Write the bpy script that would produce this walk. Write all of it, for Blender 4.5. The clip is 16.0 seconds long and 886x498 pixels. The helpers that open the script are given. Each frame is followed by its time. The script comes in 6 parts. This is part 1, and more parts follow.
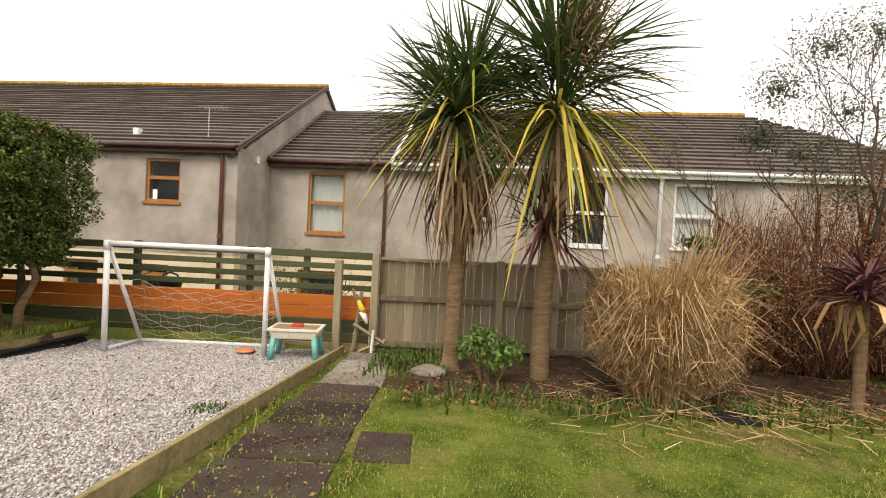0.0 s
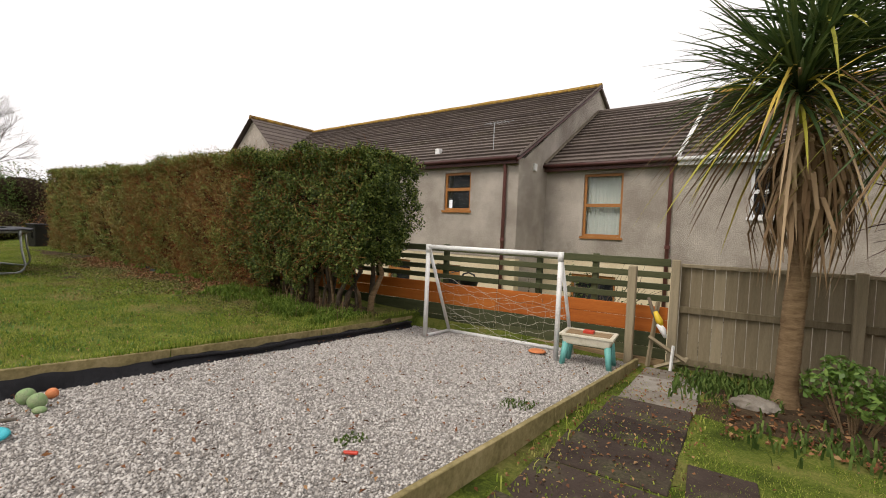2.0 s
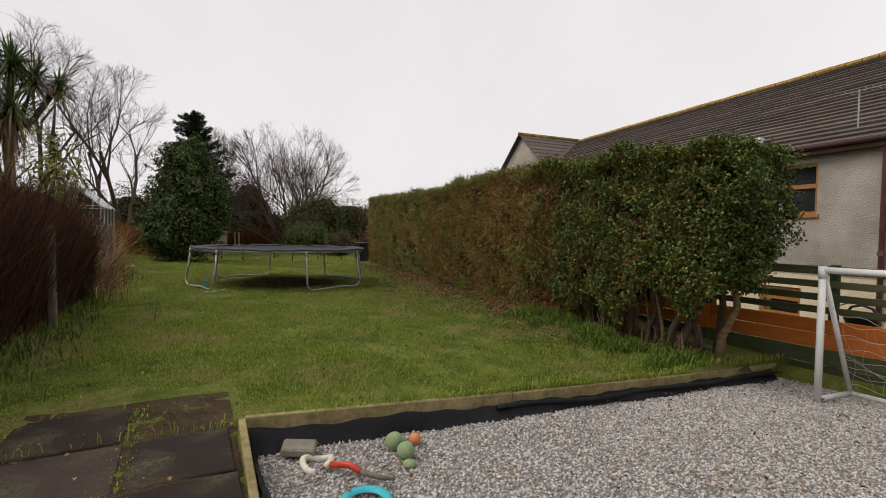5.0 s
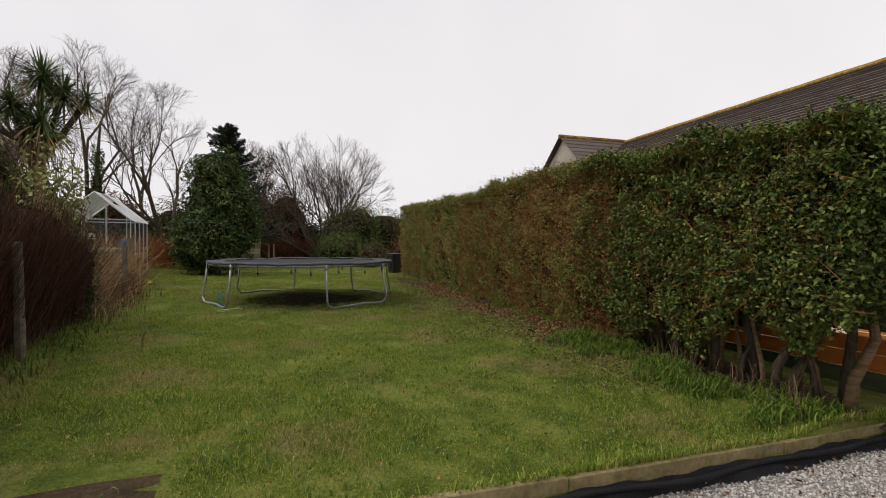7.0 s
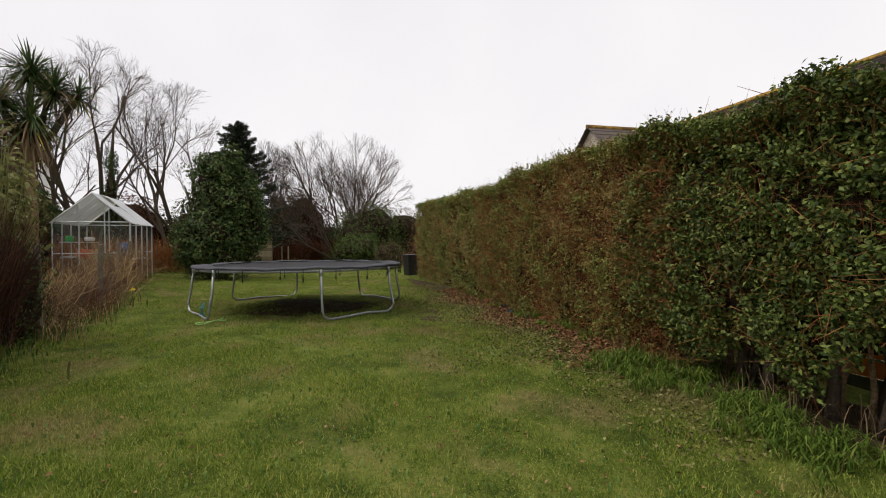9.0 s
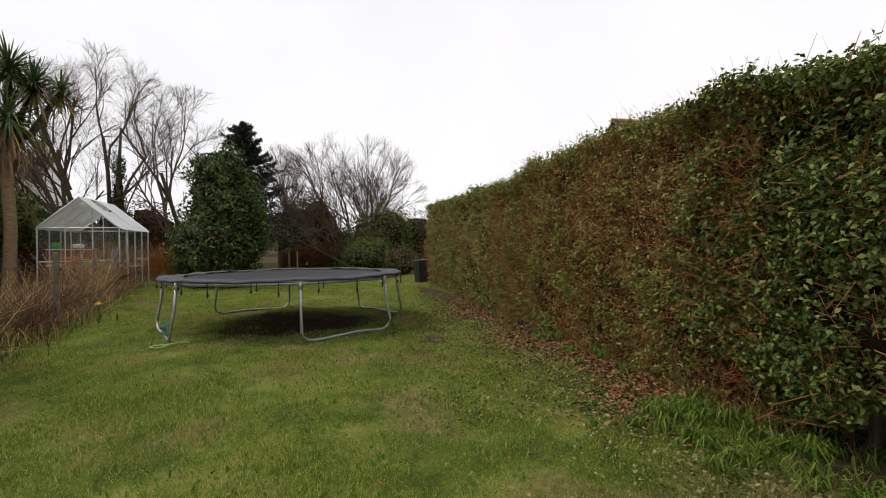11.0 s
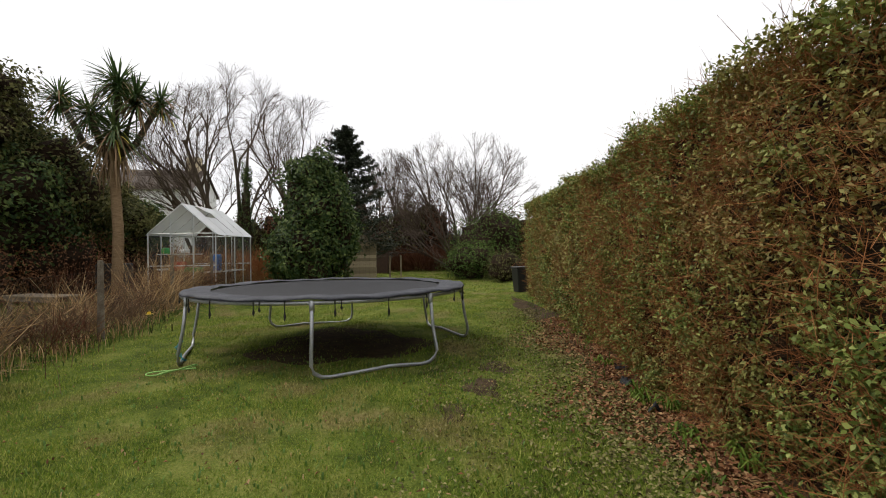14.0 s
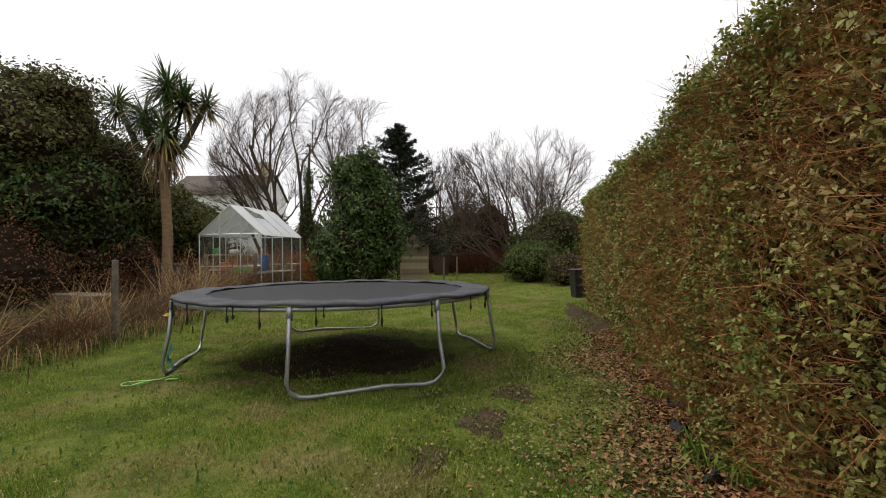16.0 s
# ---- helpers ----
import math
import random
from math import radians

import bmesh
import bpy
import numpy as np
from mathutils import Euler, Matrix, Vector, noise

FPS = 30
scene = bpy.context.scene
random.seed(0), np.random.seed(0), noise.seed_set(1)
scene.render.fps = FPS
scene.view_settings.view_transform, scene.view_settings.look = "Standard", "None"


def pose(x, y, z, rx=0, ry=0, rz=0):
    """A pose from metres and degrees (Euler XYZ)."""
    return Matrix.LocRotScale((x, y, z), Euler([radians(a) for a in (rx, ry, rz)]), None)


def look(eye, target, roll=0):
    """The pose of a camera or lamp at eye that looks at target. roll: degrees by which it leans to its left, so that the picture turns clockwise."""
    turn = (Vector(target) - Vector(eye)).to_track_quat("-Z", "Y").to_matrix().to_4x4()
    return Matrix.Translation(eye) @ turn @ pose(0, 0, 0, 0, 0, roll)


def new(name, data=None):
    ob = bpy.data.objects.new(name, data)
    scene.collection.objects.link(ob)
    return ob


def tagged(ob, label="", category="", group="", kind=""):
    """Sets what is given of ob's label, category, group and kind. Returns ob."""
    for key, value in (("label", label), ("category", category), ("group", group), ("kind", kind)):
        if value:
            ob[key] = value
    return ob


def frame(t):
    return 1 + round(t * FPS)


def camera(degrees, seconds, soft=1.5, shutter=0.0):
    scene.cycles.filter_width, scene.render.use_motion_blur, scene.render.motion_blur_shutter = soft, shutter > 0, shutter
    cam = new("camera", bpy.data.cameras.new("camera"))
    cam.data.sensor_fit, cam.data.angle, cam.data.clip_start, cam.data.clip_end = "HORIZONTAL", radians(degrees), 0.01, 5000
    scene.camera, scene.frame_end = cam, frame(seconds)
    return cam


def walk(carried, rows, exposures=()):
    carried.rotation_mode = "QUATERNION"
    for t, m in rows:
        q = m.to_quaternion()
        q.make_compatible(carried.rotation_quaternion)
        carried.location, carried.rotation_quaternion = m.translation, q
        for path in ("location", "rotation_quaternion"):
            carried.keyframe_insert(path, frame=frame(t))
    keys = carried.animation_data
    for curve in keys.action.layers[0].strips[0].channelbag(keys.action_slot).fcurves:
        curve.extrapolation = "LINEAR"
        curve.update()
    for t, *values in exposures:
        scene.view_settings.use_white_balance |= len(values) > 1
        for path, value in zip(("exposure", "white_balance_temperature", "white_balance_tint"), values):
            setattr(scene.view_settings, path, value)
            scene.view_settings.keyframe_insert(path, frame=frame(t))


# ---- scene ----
cam = camera(87.8, 16.0, soft=1.0)
METRES, EYE, TILT, LEAN, TURN = 9.8, 1.5, 0.0, 0.0, 0.0
ROWS = [
    (0.0, 0.0, 0.0, 0.0, 0.05, -1.04, -2.81),
    (0.5, -0.0069, -0.0018, 0.0004, 6.17, -1.28, -2.74),
    (1.0, -0.0167, -0.003, 0.0007, 13.5, -1.5, -2.66),
    (1.5, -0.0272, -0.0009, 0.0006, 21.73, -1.83, -2.55),
    (2.0, -0.0456, 0.0025, 0.0002, 31.7, -2.17, -2.47),
    (2.5, -0.0614, 0.0042, -0.0005, 40.79, -2.19, -2.29),
    (3.0, -0.0809, 0.0022, -0.0012, 49.31, -2.25, -2.12),
    (3.5, -0.1109, -0.0018, -0.0007, 53.8, -2.24, -2.09),
    (4.0, -0.1425, -0.0054, 0.0009, 56.58, -2.07, -1.78),
    (4.5, -0.1735, 0.002, 0.002, 59.35, -2.13, -1.39),
    (5.0, -0.2049, 0.0128, 0.0054, 62.1, -1.72, -1.11),
    (7.5, -0.3408, 0.0987, 0.0093, 67.43, -0.79, -0.15),
    (8.0, -0.3754, 0.1153, 0.0101, 67.95, -0.94, 0.04),
    (8.5, -0.4031, 0.1319, 0.0082, 68.54, -0.62, 0.22),
    (9.0, -0.4366, 0.1559, 0.0074, 69.88, -0.63, 0.36),
    (11.5, -0.5986, 0.2529, 0.0132, 73.95, -0.07, 0.87),
    (12.0, -0.6321, 0.2762, 0.0151, 76.45, -0.01, 0.91),
    (12.5, -0.6605, 0.2978, 0.0171, 78.98, 0.17, 0.89),
    (13.0, -0.6886, 0.3272, 0.0179, 81.99, 0.29, 0.95),
    (13.5, -0.715, 0.3534, 0.0196, 84.97, 0.33, 0.89),
    (14.0, -0.7491, 0.3759, 0.0194, 87.85, 0.29, 0.74),
    (14.5, -0.7755, 0.393, 0.0178, 90.22, 0.53, 0.75),
    (15.0, -0.805, 0.4183, 0.018, 94.09, 0.57, 0.75),
    (15.5, -0.829, 0.4365, 0.0159, 95.49, 0.75, 0.63),
    (16.0, -0.8577, 0.4512, 0.0146, 96.65, 0.64, 0.67),
]
walk(cam, [(t, pose(0, 0, EYE, TILT, LEAN, TURN) @ pose(METRES * x, METRES * y, METRES * z, 90 + pitch, roll, yaw)) for t, x, y, z, yaw, pitch, roll in ROWS],
     exposures=[(0, 0.95, 7300, 12), (1, 0.8, 7200, 12), (2, 0.5, 6950, 11), (3, 0.2, 6850, 11), (5, 0.12, 6800, 11), (9, 0.28, 6750, 10), (13, 0.47, 6700, 8), (16, 0.50, 6700, 8)])
# overcast sky: a thin Nishita tint under a bright even cloud layer
world = bpy.data.worlds.new("overcast")
scene.world = world
world.use_nodes = True
wn, wl = world.node_tree.nodes, world.node_tree.links
sky = wn.new("ShaderNodeTexSky")
sky.sky_type, sky.sun_disc = "NISHITA", False
sky.sun_elevation, sky.sun_rotation = radians(38), radians(200)
cloud = wn.new("ShaderNodeTexNoise")
cloud.inputs["Scale"].default_value, cloud.inputs["Detail"].default_value = 1.4, 5
cramp = wn.new("ShaderNodeValToRGB")
cramp.color_ramp.elements[0].position, cramp.color_ramp.elements[1].position = 0.3, 0.75
cramp.color_ramp.elements[0].color, cramp.color_ramp.elements[1].color = (7.3, 7.25, 7.7, 1), (8.6, 8.5, 8.7, 1)
wmix = wn.new("ShaderNodeMixRGB")
wmix.inputs[0].default_value = 0.95
wcoord = wn.new("ShaderNodeTexCoord")
wl.new(wcoord.outputs["Generated"], cloud.inputs["Vector"])
wl.new(cloud.outputs["Fac"], cramp.inputs[0])
wl.new(sky.outputs[0], wmix.inputs[1])
wl.new(cramp.outputs[0], wmix.inputs[2])
wl.new(wmix.outputs[0], wn["Background"].inputs["Color"])
wn["Background"].inputs["Strength"].default_value = 0.1
sun = new("sun", bpy.data.lights.new("sun", "SUN"))
sun.data.energy, sun.data.angle, sun.data.color = 1.5, radians(30), (1.0, 0.96, 0.89)
sun.matrix_world = look((0, 0, 30), (8, 22, 0))

# ---- materials ----


def material(name, colors, scale=8.0, rough=0.85, bump=0.3, fine=6.0, metal=0.0, stretch=(1, 1, 1), per="", amount=0.25, leaf=0.0, tight=0.16, detail=8, spec=0.4, bumpdist=0.01):
    """Two scales of noise over a ramp of colours, with relief; per: 'object' or 'island' varies it piece by piece."""
    m = bpy.data.materials.new(name)
    m.use_nodes = True
    n, l = m.node_tree.nodes, m.node_tree.links
    b = n["Principled BSDF"]
    b.inputs["Roughness"].default_value, b.inputs["Metallic"].default_value = rough, metal
    b.inputs["Specular IOR Level"].default_value = spec
    co = n.new("ShaderNodeTexCoord")
    mp = n.new("ShaderNodeMapping")
    mp.inputs["Scale"].default_value = stretch
    l.new(co.outputs["Object"], mp.inputs["Vector"])
    big, small = n.new("ShaderNodeTexNoise"), n.new("ShaderNodeTexNoise")
    for t, s in ((big, scale), (small, scale * fine)):
        t.inputs["Scale"].default_value, t.inputs["Detail"].default_value, t.inputs["Roughness"].default_value = s, detail, 0.6
        l.new(mp.outputs[0], t.inputs["Vector"])
    add = n.new("ShaderNodeMath")
    add.operation = "MULTIPLY_ADD"
    add.inputs[1].default_value = 0.6
    l.new(big.outputs["Fac"], add.inputs[0])
    half = n.new("ShaderNodeMath")
    half.operation = "MULTIPLY"
    half.inputs[1].default_value = 0.4
    l.new(small.outputs["Fac"], half.inputs[0])
    l.new(half.outputs[0], add.inputs[2])
    fac = add.outputs[0]
    if per:
        src = n.new("ShaderNodeObjectInfo" if per == "object" else "ShaderNodeNewGeometry")
        mixr = n.new("ShaderNodeMixRGB")
        mixr.inputs[0].default_value = amount
        l.new(fac, mixr.inputs[1])
        l.new(src.outputs["Random" if per == "object" else "Random Per Island"], mixr.inputs[2])
        fac = mixr.outputs[0]
    ramp = n.new("ShaderNodeValToRGB")
    e = ramp.color_ramp.elements
    lo, hi = (0.5 - tight, 0.5 + tight) if not per else (0.5 - tight - 0.3 * amount, 0.5 + tight + 0.3 * amount)
    while len(e) < len(colors):
        e.new(0.5)
    for i, c in enumerate(colors):
        e[i].position = lo + (hi - lo) * i / max(1, len(colors) - 1)
        e[i].color = (*c, 1)
    l.new(fac, ramp.inputs[0])
    l.new(ramp.outputs[0], b.inputs["Base Color"])
    if bump:
        bp = n.new("ShaderNodeBump")
        bp.inputs["Strength"].default_value, bp.inputs["Distance"].default_value = bump, bumpdist
        l.new(small.outputs["Fac"], bp.inputs["Height"])
        l.new(bp.outputs[0], b.inputs["Normal"])
    if leaf:
        tr = n.new("ShaderNodeBsdfTranslucent")
        l.new(ramp.outputs[0], tr.inputs["Color"])
        mx = n.new("ShaderNodeMixShader")
        mx.inputs[0].default_value = leaf
        l.new(b.outputs[0], mx.inputs[1])
        l.new(tr.outputs[0], mx.inputs[2])
        l.new(mx.outputs[0], n["Material Output"].inputs["Surface"])
    return m


def patched(m, colors, scale, lo, hi, per_island=True):
    """Mixes a second ramp of colours into a material where a broad noise is high: dry or worn patches."""
    n, l = m.node_tree.nodes, m.node_tree.links
    old = next(k for k in l if k.to_socket.name == "Base Color")
    src = old.from_socket
    co = n.new("ShaderNodeTexCoord")
    t = n.new("ShaderNodeTexNoise")
    t.inputs["Scale"].default_value, t.inputs["Detail"].default_value = scale, 6
    l.new(co.outputs["Object"], t.inputs["Vector"])
    r = n.new("ShaderNodeMapRange")
    r.inputs[1].default_value, r.inputs[2].default_value = lo, hi
    l.new(t.outputs["Fac"], r.inputs[0])
    if per_island:
        gi = n.new("ShaderNodeNewGeometry")
        fac = gi.outputs["Random Per Island"]
    else:
        t2 = n.new("ShaderNodeTexNoise")
        t2.inputs["Scale"].default_value = scale * 14
        l.new(co.outputs["Object"], t2.inputs["Vector"])
        fac = t2.outputs["Fac"]
    rr = n.new("ShaderNodeValToRGB")
    e = rr.color_ramp.elements
    while len(e) < len(colors):
        e.new(0.5)
    for i, c in enumerate(colors):
        e[i].position = i / max(1, len(colors) - 1) if per_island else 0.35 + 0.3 * i / max(1, len(colors) - 1)
        e[i].color = (*c, 1)
    l.new(fac, rr.inputs[0])
    mx = n.new("ShaderNodeMixRGB")
    l.new(r.outputs[0], mx.inputs[0])
    l.new(src, mx.inputs[1])
    l.new(rr.outputs[0], mx.inputs[2])
    l.new(mx.outputs[0], old.to_socket)
    for k in list(l):
        if k.to_node.type == "BSDF_TRANSLUCENT":
            l.new(mx.outputs[0], k.to_socket)
    return m


M_ground = patched(material("lawn_soil", [(0.050, 0.072, 0.012), (0.110, 0.145, 0.022), (0.20, 0.21, 0.052)], 2.2, 0.95, 0.9, 22, spec=0.1, bumpdist=0.04, tight=0.10), [(0.10, 0.08, 0.03), (0.24, 0.19, 0.085)], 1.1, 0.52, 0.74, False)
M_grass = patched(material("grass", [(0.080, 0.142, 0.014), (0.19, 0.265, 0.030), (0.40, 0.40, 0.10)], 2.6, 0.7, 0, 5, tight=0.09, per="island", amount=0.5, leaf=0.25, spec=0.2), [(0.19, 0.17, 0.05), (0.44, 0.36, 0.16)], 1.1, 0.52, 0.74)
M_strap = material("strap_leaf", [(0.040, 0.080, 0.009), (0.090, 0.150, 0.018), (0.20, 0.26, 0.05)], 2, 0.6, 0, 4, per="island", amount=0.7, leaf=0.25, spec=0.15)
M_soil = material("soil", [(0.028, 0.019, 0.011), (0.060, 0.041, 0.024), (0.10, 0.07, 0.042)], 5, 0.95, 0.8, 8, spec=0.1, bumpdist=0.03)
M_gravel = material("gravel", [(0.20, 0.182, 0.165), (0.40, 0.375, 0.35), (0.60, 0.57, 0.54)], 1.6, 0.9, 0.3, 40, per="island", amount=0.75, spec=0.2)
M_gravelbed = material("gravel_bed", [(0.16, 0.145, 0.13), (0.34, 0.32, 0.30), (0.52, 0.49, 0.46)], 40, 0.95, 1.0, 3, spec=0.1, bumpdist=0.03)
M_slab = patched(material("slab", [(0.014, 0.009, 0.007), (0.034, 0.023, 0.018), (0.085, 0.062, 0.050)], 3, 0.85, 0.6, 14, per="object", amount=0.35, spec=0.2), [(0.030, 0.034, 0.012), (0.085, 0.070, 0.045)], 2.6, 0.50, 0.68, False)
M_slabpale = material("pale_slab", [(0.10, 0.08, 0.06), (0.21, 0.185, 0.155), (0.33, 0.31, 0.28)], 4, 0.9, 0.5, 14, per="object", amount=0.2, spec=0.25)
M_board = material("treated_board", [(0.13, 0.105, 0.045), (0.24, 0.195, 0.09), (0.34, 0.275, 0.145)], 3, 0.85, 0.4, 8, stretch=(1, 1, 1), spec=0.2)
M_fence = material("weathered_board", [(0.13, 0.105, 0.065), (0.25, 0.205, 0.135), (0.38, 0.32, 0.22)], 3, 0.9, 0.5, 10, stretch=(6, 6, 0.6), per="object", amount=0.3, spec=0.15)
M_greenpaint = material("green_stain", [(0.032, 0.040, 0.018), (0.066, 0.074, 0.034), (0.11, 0.112, 0.056)], 4, 0.8, 0.4, 8, stretch=(0.5, 4, 5), per="object", amount=0.25, spec=0.25)
M_orange = material("orange_stain", [(0.27, 0.065, 0.010), (0.42, 0.115, 0.016), (0.52, 0.165, 0.03)], 3, 0.7, 0.3, 8, stretch=(0.5, 4, 5), per="object", amount=0.25, spec=0.3)
M_tan = material("tan_board", [(0.16, 0.105, 0.055), (0.26, 0.18, 0.10), (0.34, 0.25, 0.15)], 3, 0.85, 0.4, 8, stretch=(0.5, 4, 4), spec=0.2)
M_liner = material("black_liner", [(0.006, 0.006, 0.008), (0.014, 0.014, 0.017)], 6, 0.6, 0.6, 4, spec=0.25, bumpdist=0.02)
M_white = material("white_plastic", [(0.60, 0.59, 0.57), (0.76, 0.76, 0.75), (0.80, 0.80, 0.80)], 5, 0.45, 0.05, 8)
M_cream = material("cream_plastic", [(0.52, 0.48, 0.36), (0.64, 0.60, 0.48), (0.70, 0.67, 0.56)], 5, 0.5, 0.05, 8)
M_teal = material("teal_plastic", [(0.10, 0.36, 0.33), (0.16, 0.45, 0.42)], 6, 0.45, 0.05, 8)
M_cyan = material("turquoise_plastic", [(0.015, 0.33, 0.40), (0.03, 0.44, 0.52)], 8, 0.45, 0.05, 8)
M_net = material("net_cord", [(0.38, 0.35, 0.28), (0.52, 0.50, 0.43)], 8, 0.8, 0.0, 4)
M_render = patched(material("pebbledash", [(0.31, 0.27, 0.23), (0.43, 0.385, 0.335), (0.55, 0.495, 0.435)], 0.7, 0.95, 1.0, 60, spec=0.1, bumpdist=0.04, tight=0.09), [(0.30, 0.265, 0.225), (0.43, 0.385, 0.335)], 0.45, 0.5, 0.75, False)
M_creamwall = material("cream_render", [(0.56, 0.46, 0.31), (0.68, 0.58, 0.41), (0.74, 0.65, 0.48)], 1.2, 0.9, 0.5, 20, spec=0.15)
M_tile = patched(material("roof_tile", [(0.062, 0.048, 0.042), (0.11, 0.088, 0.078), (0.165, 0.135, 0.118)], 1.4, 0.85, 0.4, 14, stretch=(1, 1, 1), per="object", amount=0.2, spec=0.2), [(0.09, 0.075, 0.06), (0.15, 0.125, 0.09)], 0.8, 0.55, 0.8, False)
M_ridge = patched(material("ridge_tile", [(0.09, 0.055, 0.035), (0.17, 0.10, 0.04), (0.25, 0.16, 0.05)], 3, 0.9, 0.5, 8, per="object", amount=0.3, spec=0.15), [(0.36, 0.20, 0.03), (0.42, 0.28, 0.07)], 2.0, 0.48, 0.62, False)
M_fascia = material("maroon_plastic", [(0.045, 0.014, 0.012), (0.075, 0.024, 0.020)], 3, 0.5, 0.05, 8)
M_pipe = material("brown_downpipe", [(0.11, 0.040, 0.035), (0.17, 0.070, 0.06)], 3, 0.55, 0.05, 8)
M_whitepaint = material("white_paint", [(0.66, 0.66, 0.65), (0.78, 0.78, 0.78)], 4, 0.5, 0.1, 8)
M_woodframe = material("golden_oak_frame", [(0.25, 0.095, 0.022), (0.36, 0.15, 0.04), (0.42, 0.20, 0.06)], 6, 0.5, 0.1, 6, stretch=(1, 1, 4))
M_curtain = material("net_curtain", [(0.42, 0.50, 0.45), (0.60, 0.66, 0.61), (0.70, 0.74, 0.70)], 3, 0.9, 0.2, 6, stretch=(14, 14, 0.4))
# darkness of the unlit rooms, put into a near-black colour
M_dark = material("room_shade", [(0.012, 0.013, 0.015), (0.03, 0.032, 0.035)], 2, 0.9, 0, 4)
M_steel = material("galvanised_steel", [(0.24, 0.25, 0.26), (0.38, 0.39, 0.40), (0.48, 0.49, 0.50)], 4, 0.42, 0.1, 12, metal=0.55)
M_pad = material("grey_pad", [(0.030, 0.032, 0.040), (0.052, 0.054, 0.064), (0.085, 0.085, 0.096)], 3, 0.65, 0.6, 6, spec=0.18, bumpdist=0.02)
M_mat = material("black_mat", [(0.010, 0.010, 0.012), (0.018, 0.018, 0.022)], 2, 0.7, 0.2, 30, spec=0.25)
M_black = material("black_plastic", [(0.010, 0.010, 0.011), (0.020, 0.020, 0.022)], 4, 0.45, 0.1, 8)
M_concrete = material("concrete_post", [(0.075, 0.06, 0.042), (0.14, 0.115, 0.085), (0.23, 0.20, 0.16)], 6, 0.92, 0.6, 8, spec=0.15)
M_bark = material("bark", [(0.045, 0.033, 0.024), (0.085, 0.065, 0.048), (0.13, 0.105, 0.08)], 7, 0.95, 0.8, 6, stretch=(3, 3, 0.7), spec=0.1, bumpdist=0.02)
M_twig = material("bare_twigs", [(0.050, 0.036, 0.028), (0.085, 0.062, 0.048), (0.12, 0.09, 0.07)], 3, 0.95, 0, 6, spec=0.1)
M_drytwig = material("dry_weed_stems", [(0.060, 0.036, 0.020), (0.15, 0.098, 0.056), (0.32, 0.235, 0.145)], 3, 0.95, 0, 6, per="island", amount=0.6, spec=0.1)
M_redtwig = material("red_brown_twigs", [(0.050, 0.020, 0.013), (0.11, 0.044, 0.024), (0.18, 0.085, 0.046)], 3, 0.95, 0, 6, per="island", amount=0.5, spec=0.1)
M_darktwig = material("dark_hedge_twigs", [(0.020, 0.010, 0.008), (0.056, 0.024, 0.016), (0.13, 0.062, 0.036)], 3, 0.9, 0, 6, per="island", amount=0.7, spec=0.15)
M_hedgetwig = material("hedge_twigs", [(0.15, 0.055, 0.020), (0.25, 0.100, 0.036), (0.32, 0.165, 0.07)], 3, 0.9, 0, 6, per="island", amount=0.6, spec=0.1)
M_palmbark = material("cordyline_bark", [(0.13, 0.082, 0.045), (0.23, 0.155, 0.088), (0.32, 0.225, 0.135)], 9, 0.95, 0.9, 5, stretch=(0.8, 0.8, 4), spec=0.1, bumpdist=0.02)
M_palm = material("cordyline_leaf", [(0.030, 0.060, 0.018), (0.065, 0.11, 0.034), (0.13, 0.17, 0.052)], 2, 0.5, 0, 4, per="island", amount=0.6, leaf=0.2, spec=0.4)
M_palmyellow = material("yellowed_cordyline_leaf", [(0.22, 0.26, 0.04), (0.48, 0.42, 0.06), (0.58, 0.40, 0.08)], 2, 0.6, 0, 4, per="island", amount=0.7, leaf=0.25)
M_palmdead = material("dead_cordyline_leaf", [(0.14, 0.085, 0.045), (0.25, 0.165, 0.095), (0.39, 0.29, 0.18)], 2, 0.85, 0, 4, per="island", amount=0.7, leaf=0.1, spec=0.15)
M_palmred = material("purple_cordyline_leaf", [(0.040, 0.010, 0.015), (0.085, 0.024, 0.030), (0.12, 0.045, 0.045)], 2, 0.55, 0, 4, per="island", amount=0.6, leaf=0.15)
M_straw = material("dry_grass", [(0.17, 0.098, 0.042), (0.42, 0.27, 0.125), (0.64, 0.46, 0.26)], 2, 0.85, 0, 4, per="island", amount=0.7, leaf=0.15, spec=0.2)
M_hedgegreen = patched(material("hedge_leaf_green", [(0.018, 0.035, 0.007), (0.066, 0.102, 0.018), (0.23, 0.27, 0.065)], 1.5, 0.55, 0, 4, per="island", amount=0.75, leaf=0.2, spec=0.22), [(0.05, 0.06, 0.02), (0.12, 0.10, 0.04)], 0.9, 0.60, 0.85)
M_hedgebrown = patched(material("hedge_leaf_mixed", [(0.048, 0.076, 0.014), (0.150, 0.200, 0.038), (0.36, 0.375, 0.11)], 1.5, 0.55, 0, 4, per="island", amount=0.75, leaf=0.2, spec=0.25), [(0.17, 0.085, 0.030), (0.38, 0.21, 0.08), (0.28, 0.25, 0.09)], 0.75, 0.46, 0.78)
M_hedgetop = material("hedge_leaf_fresh", [(0.095, 0.130, 0.024), (0.19, 0.225, 0.052), (0.30, 0.32, 0.10)], 1.5, 0.5, 0, 4, per="island", amount=0.65, leaf=0.3)
# near-black for the cores of foliage: shade between leaves put into the colour
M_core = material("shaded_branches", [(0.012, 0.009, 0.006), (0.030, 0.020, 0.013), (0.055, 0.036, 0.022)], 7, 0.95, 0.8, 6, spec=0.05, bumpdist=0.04)
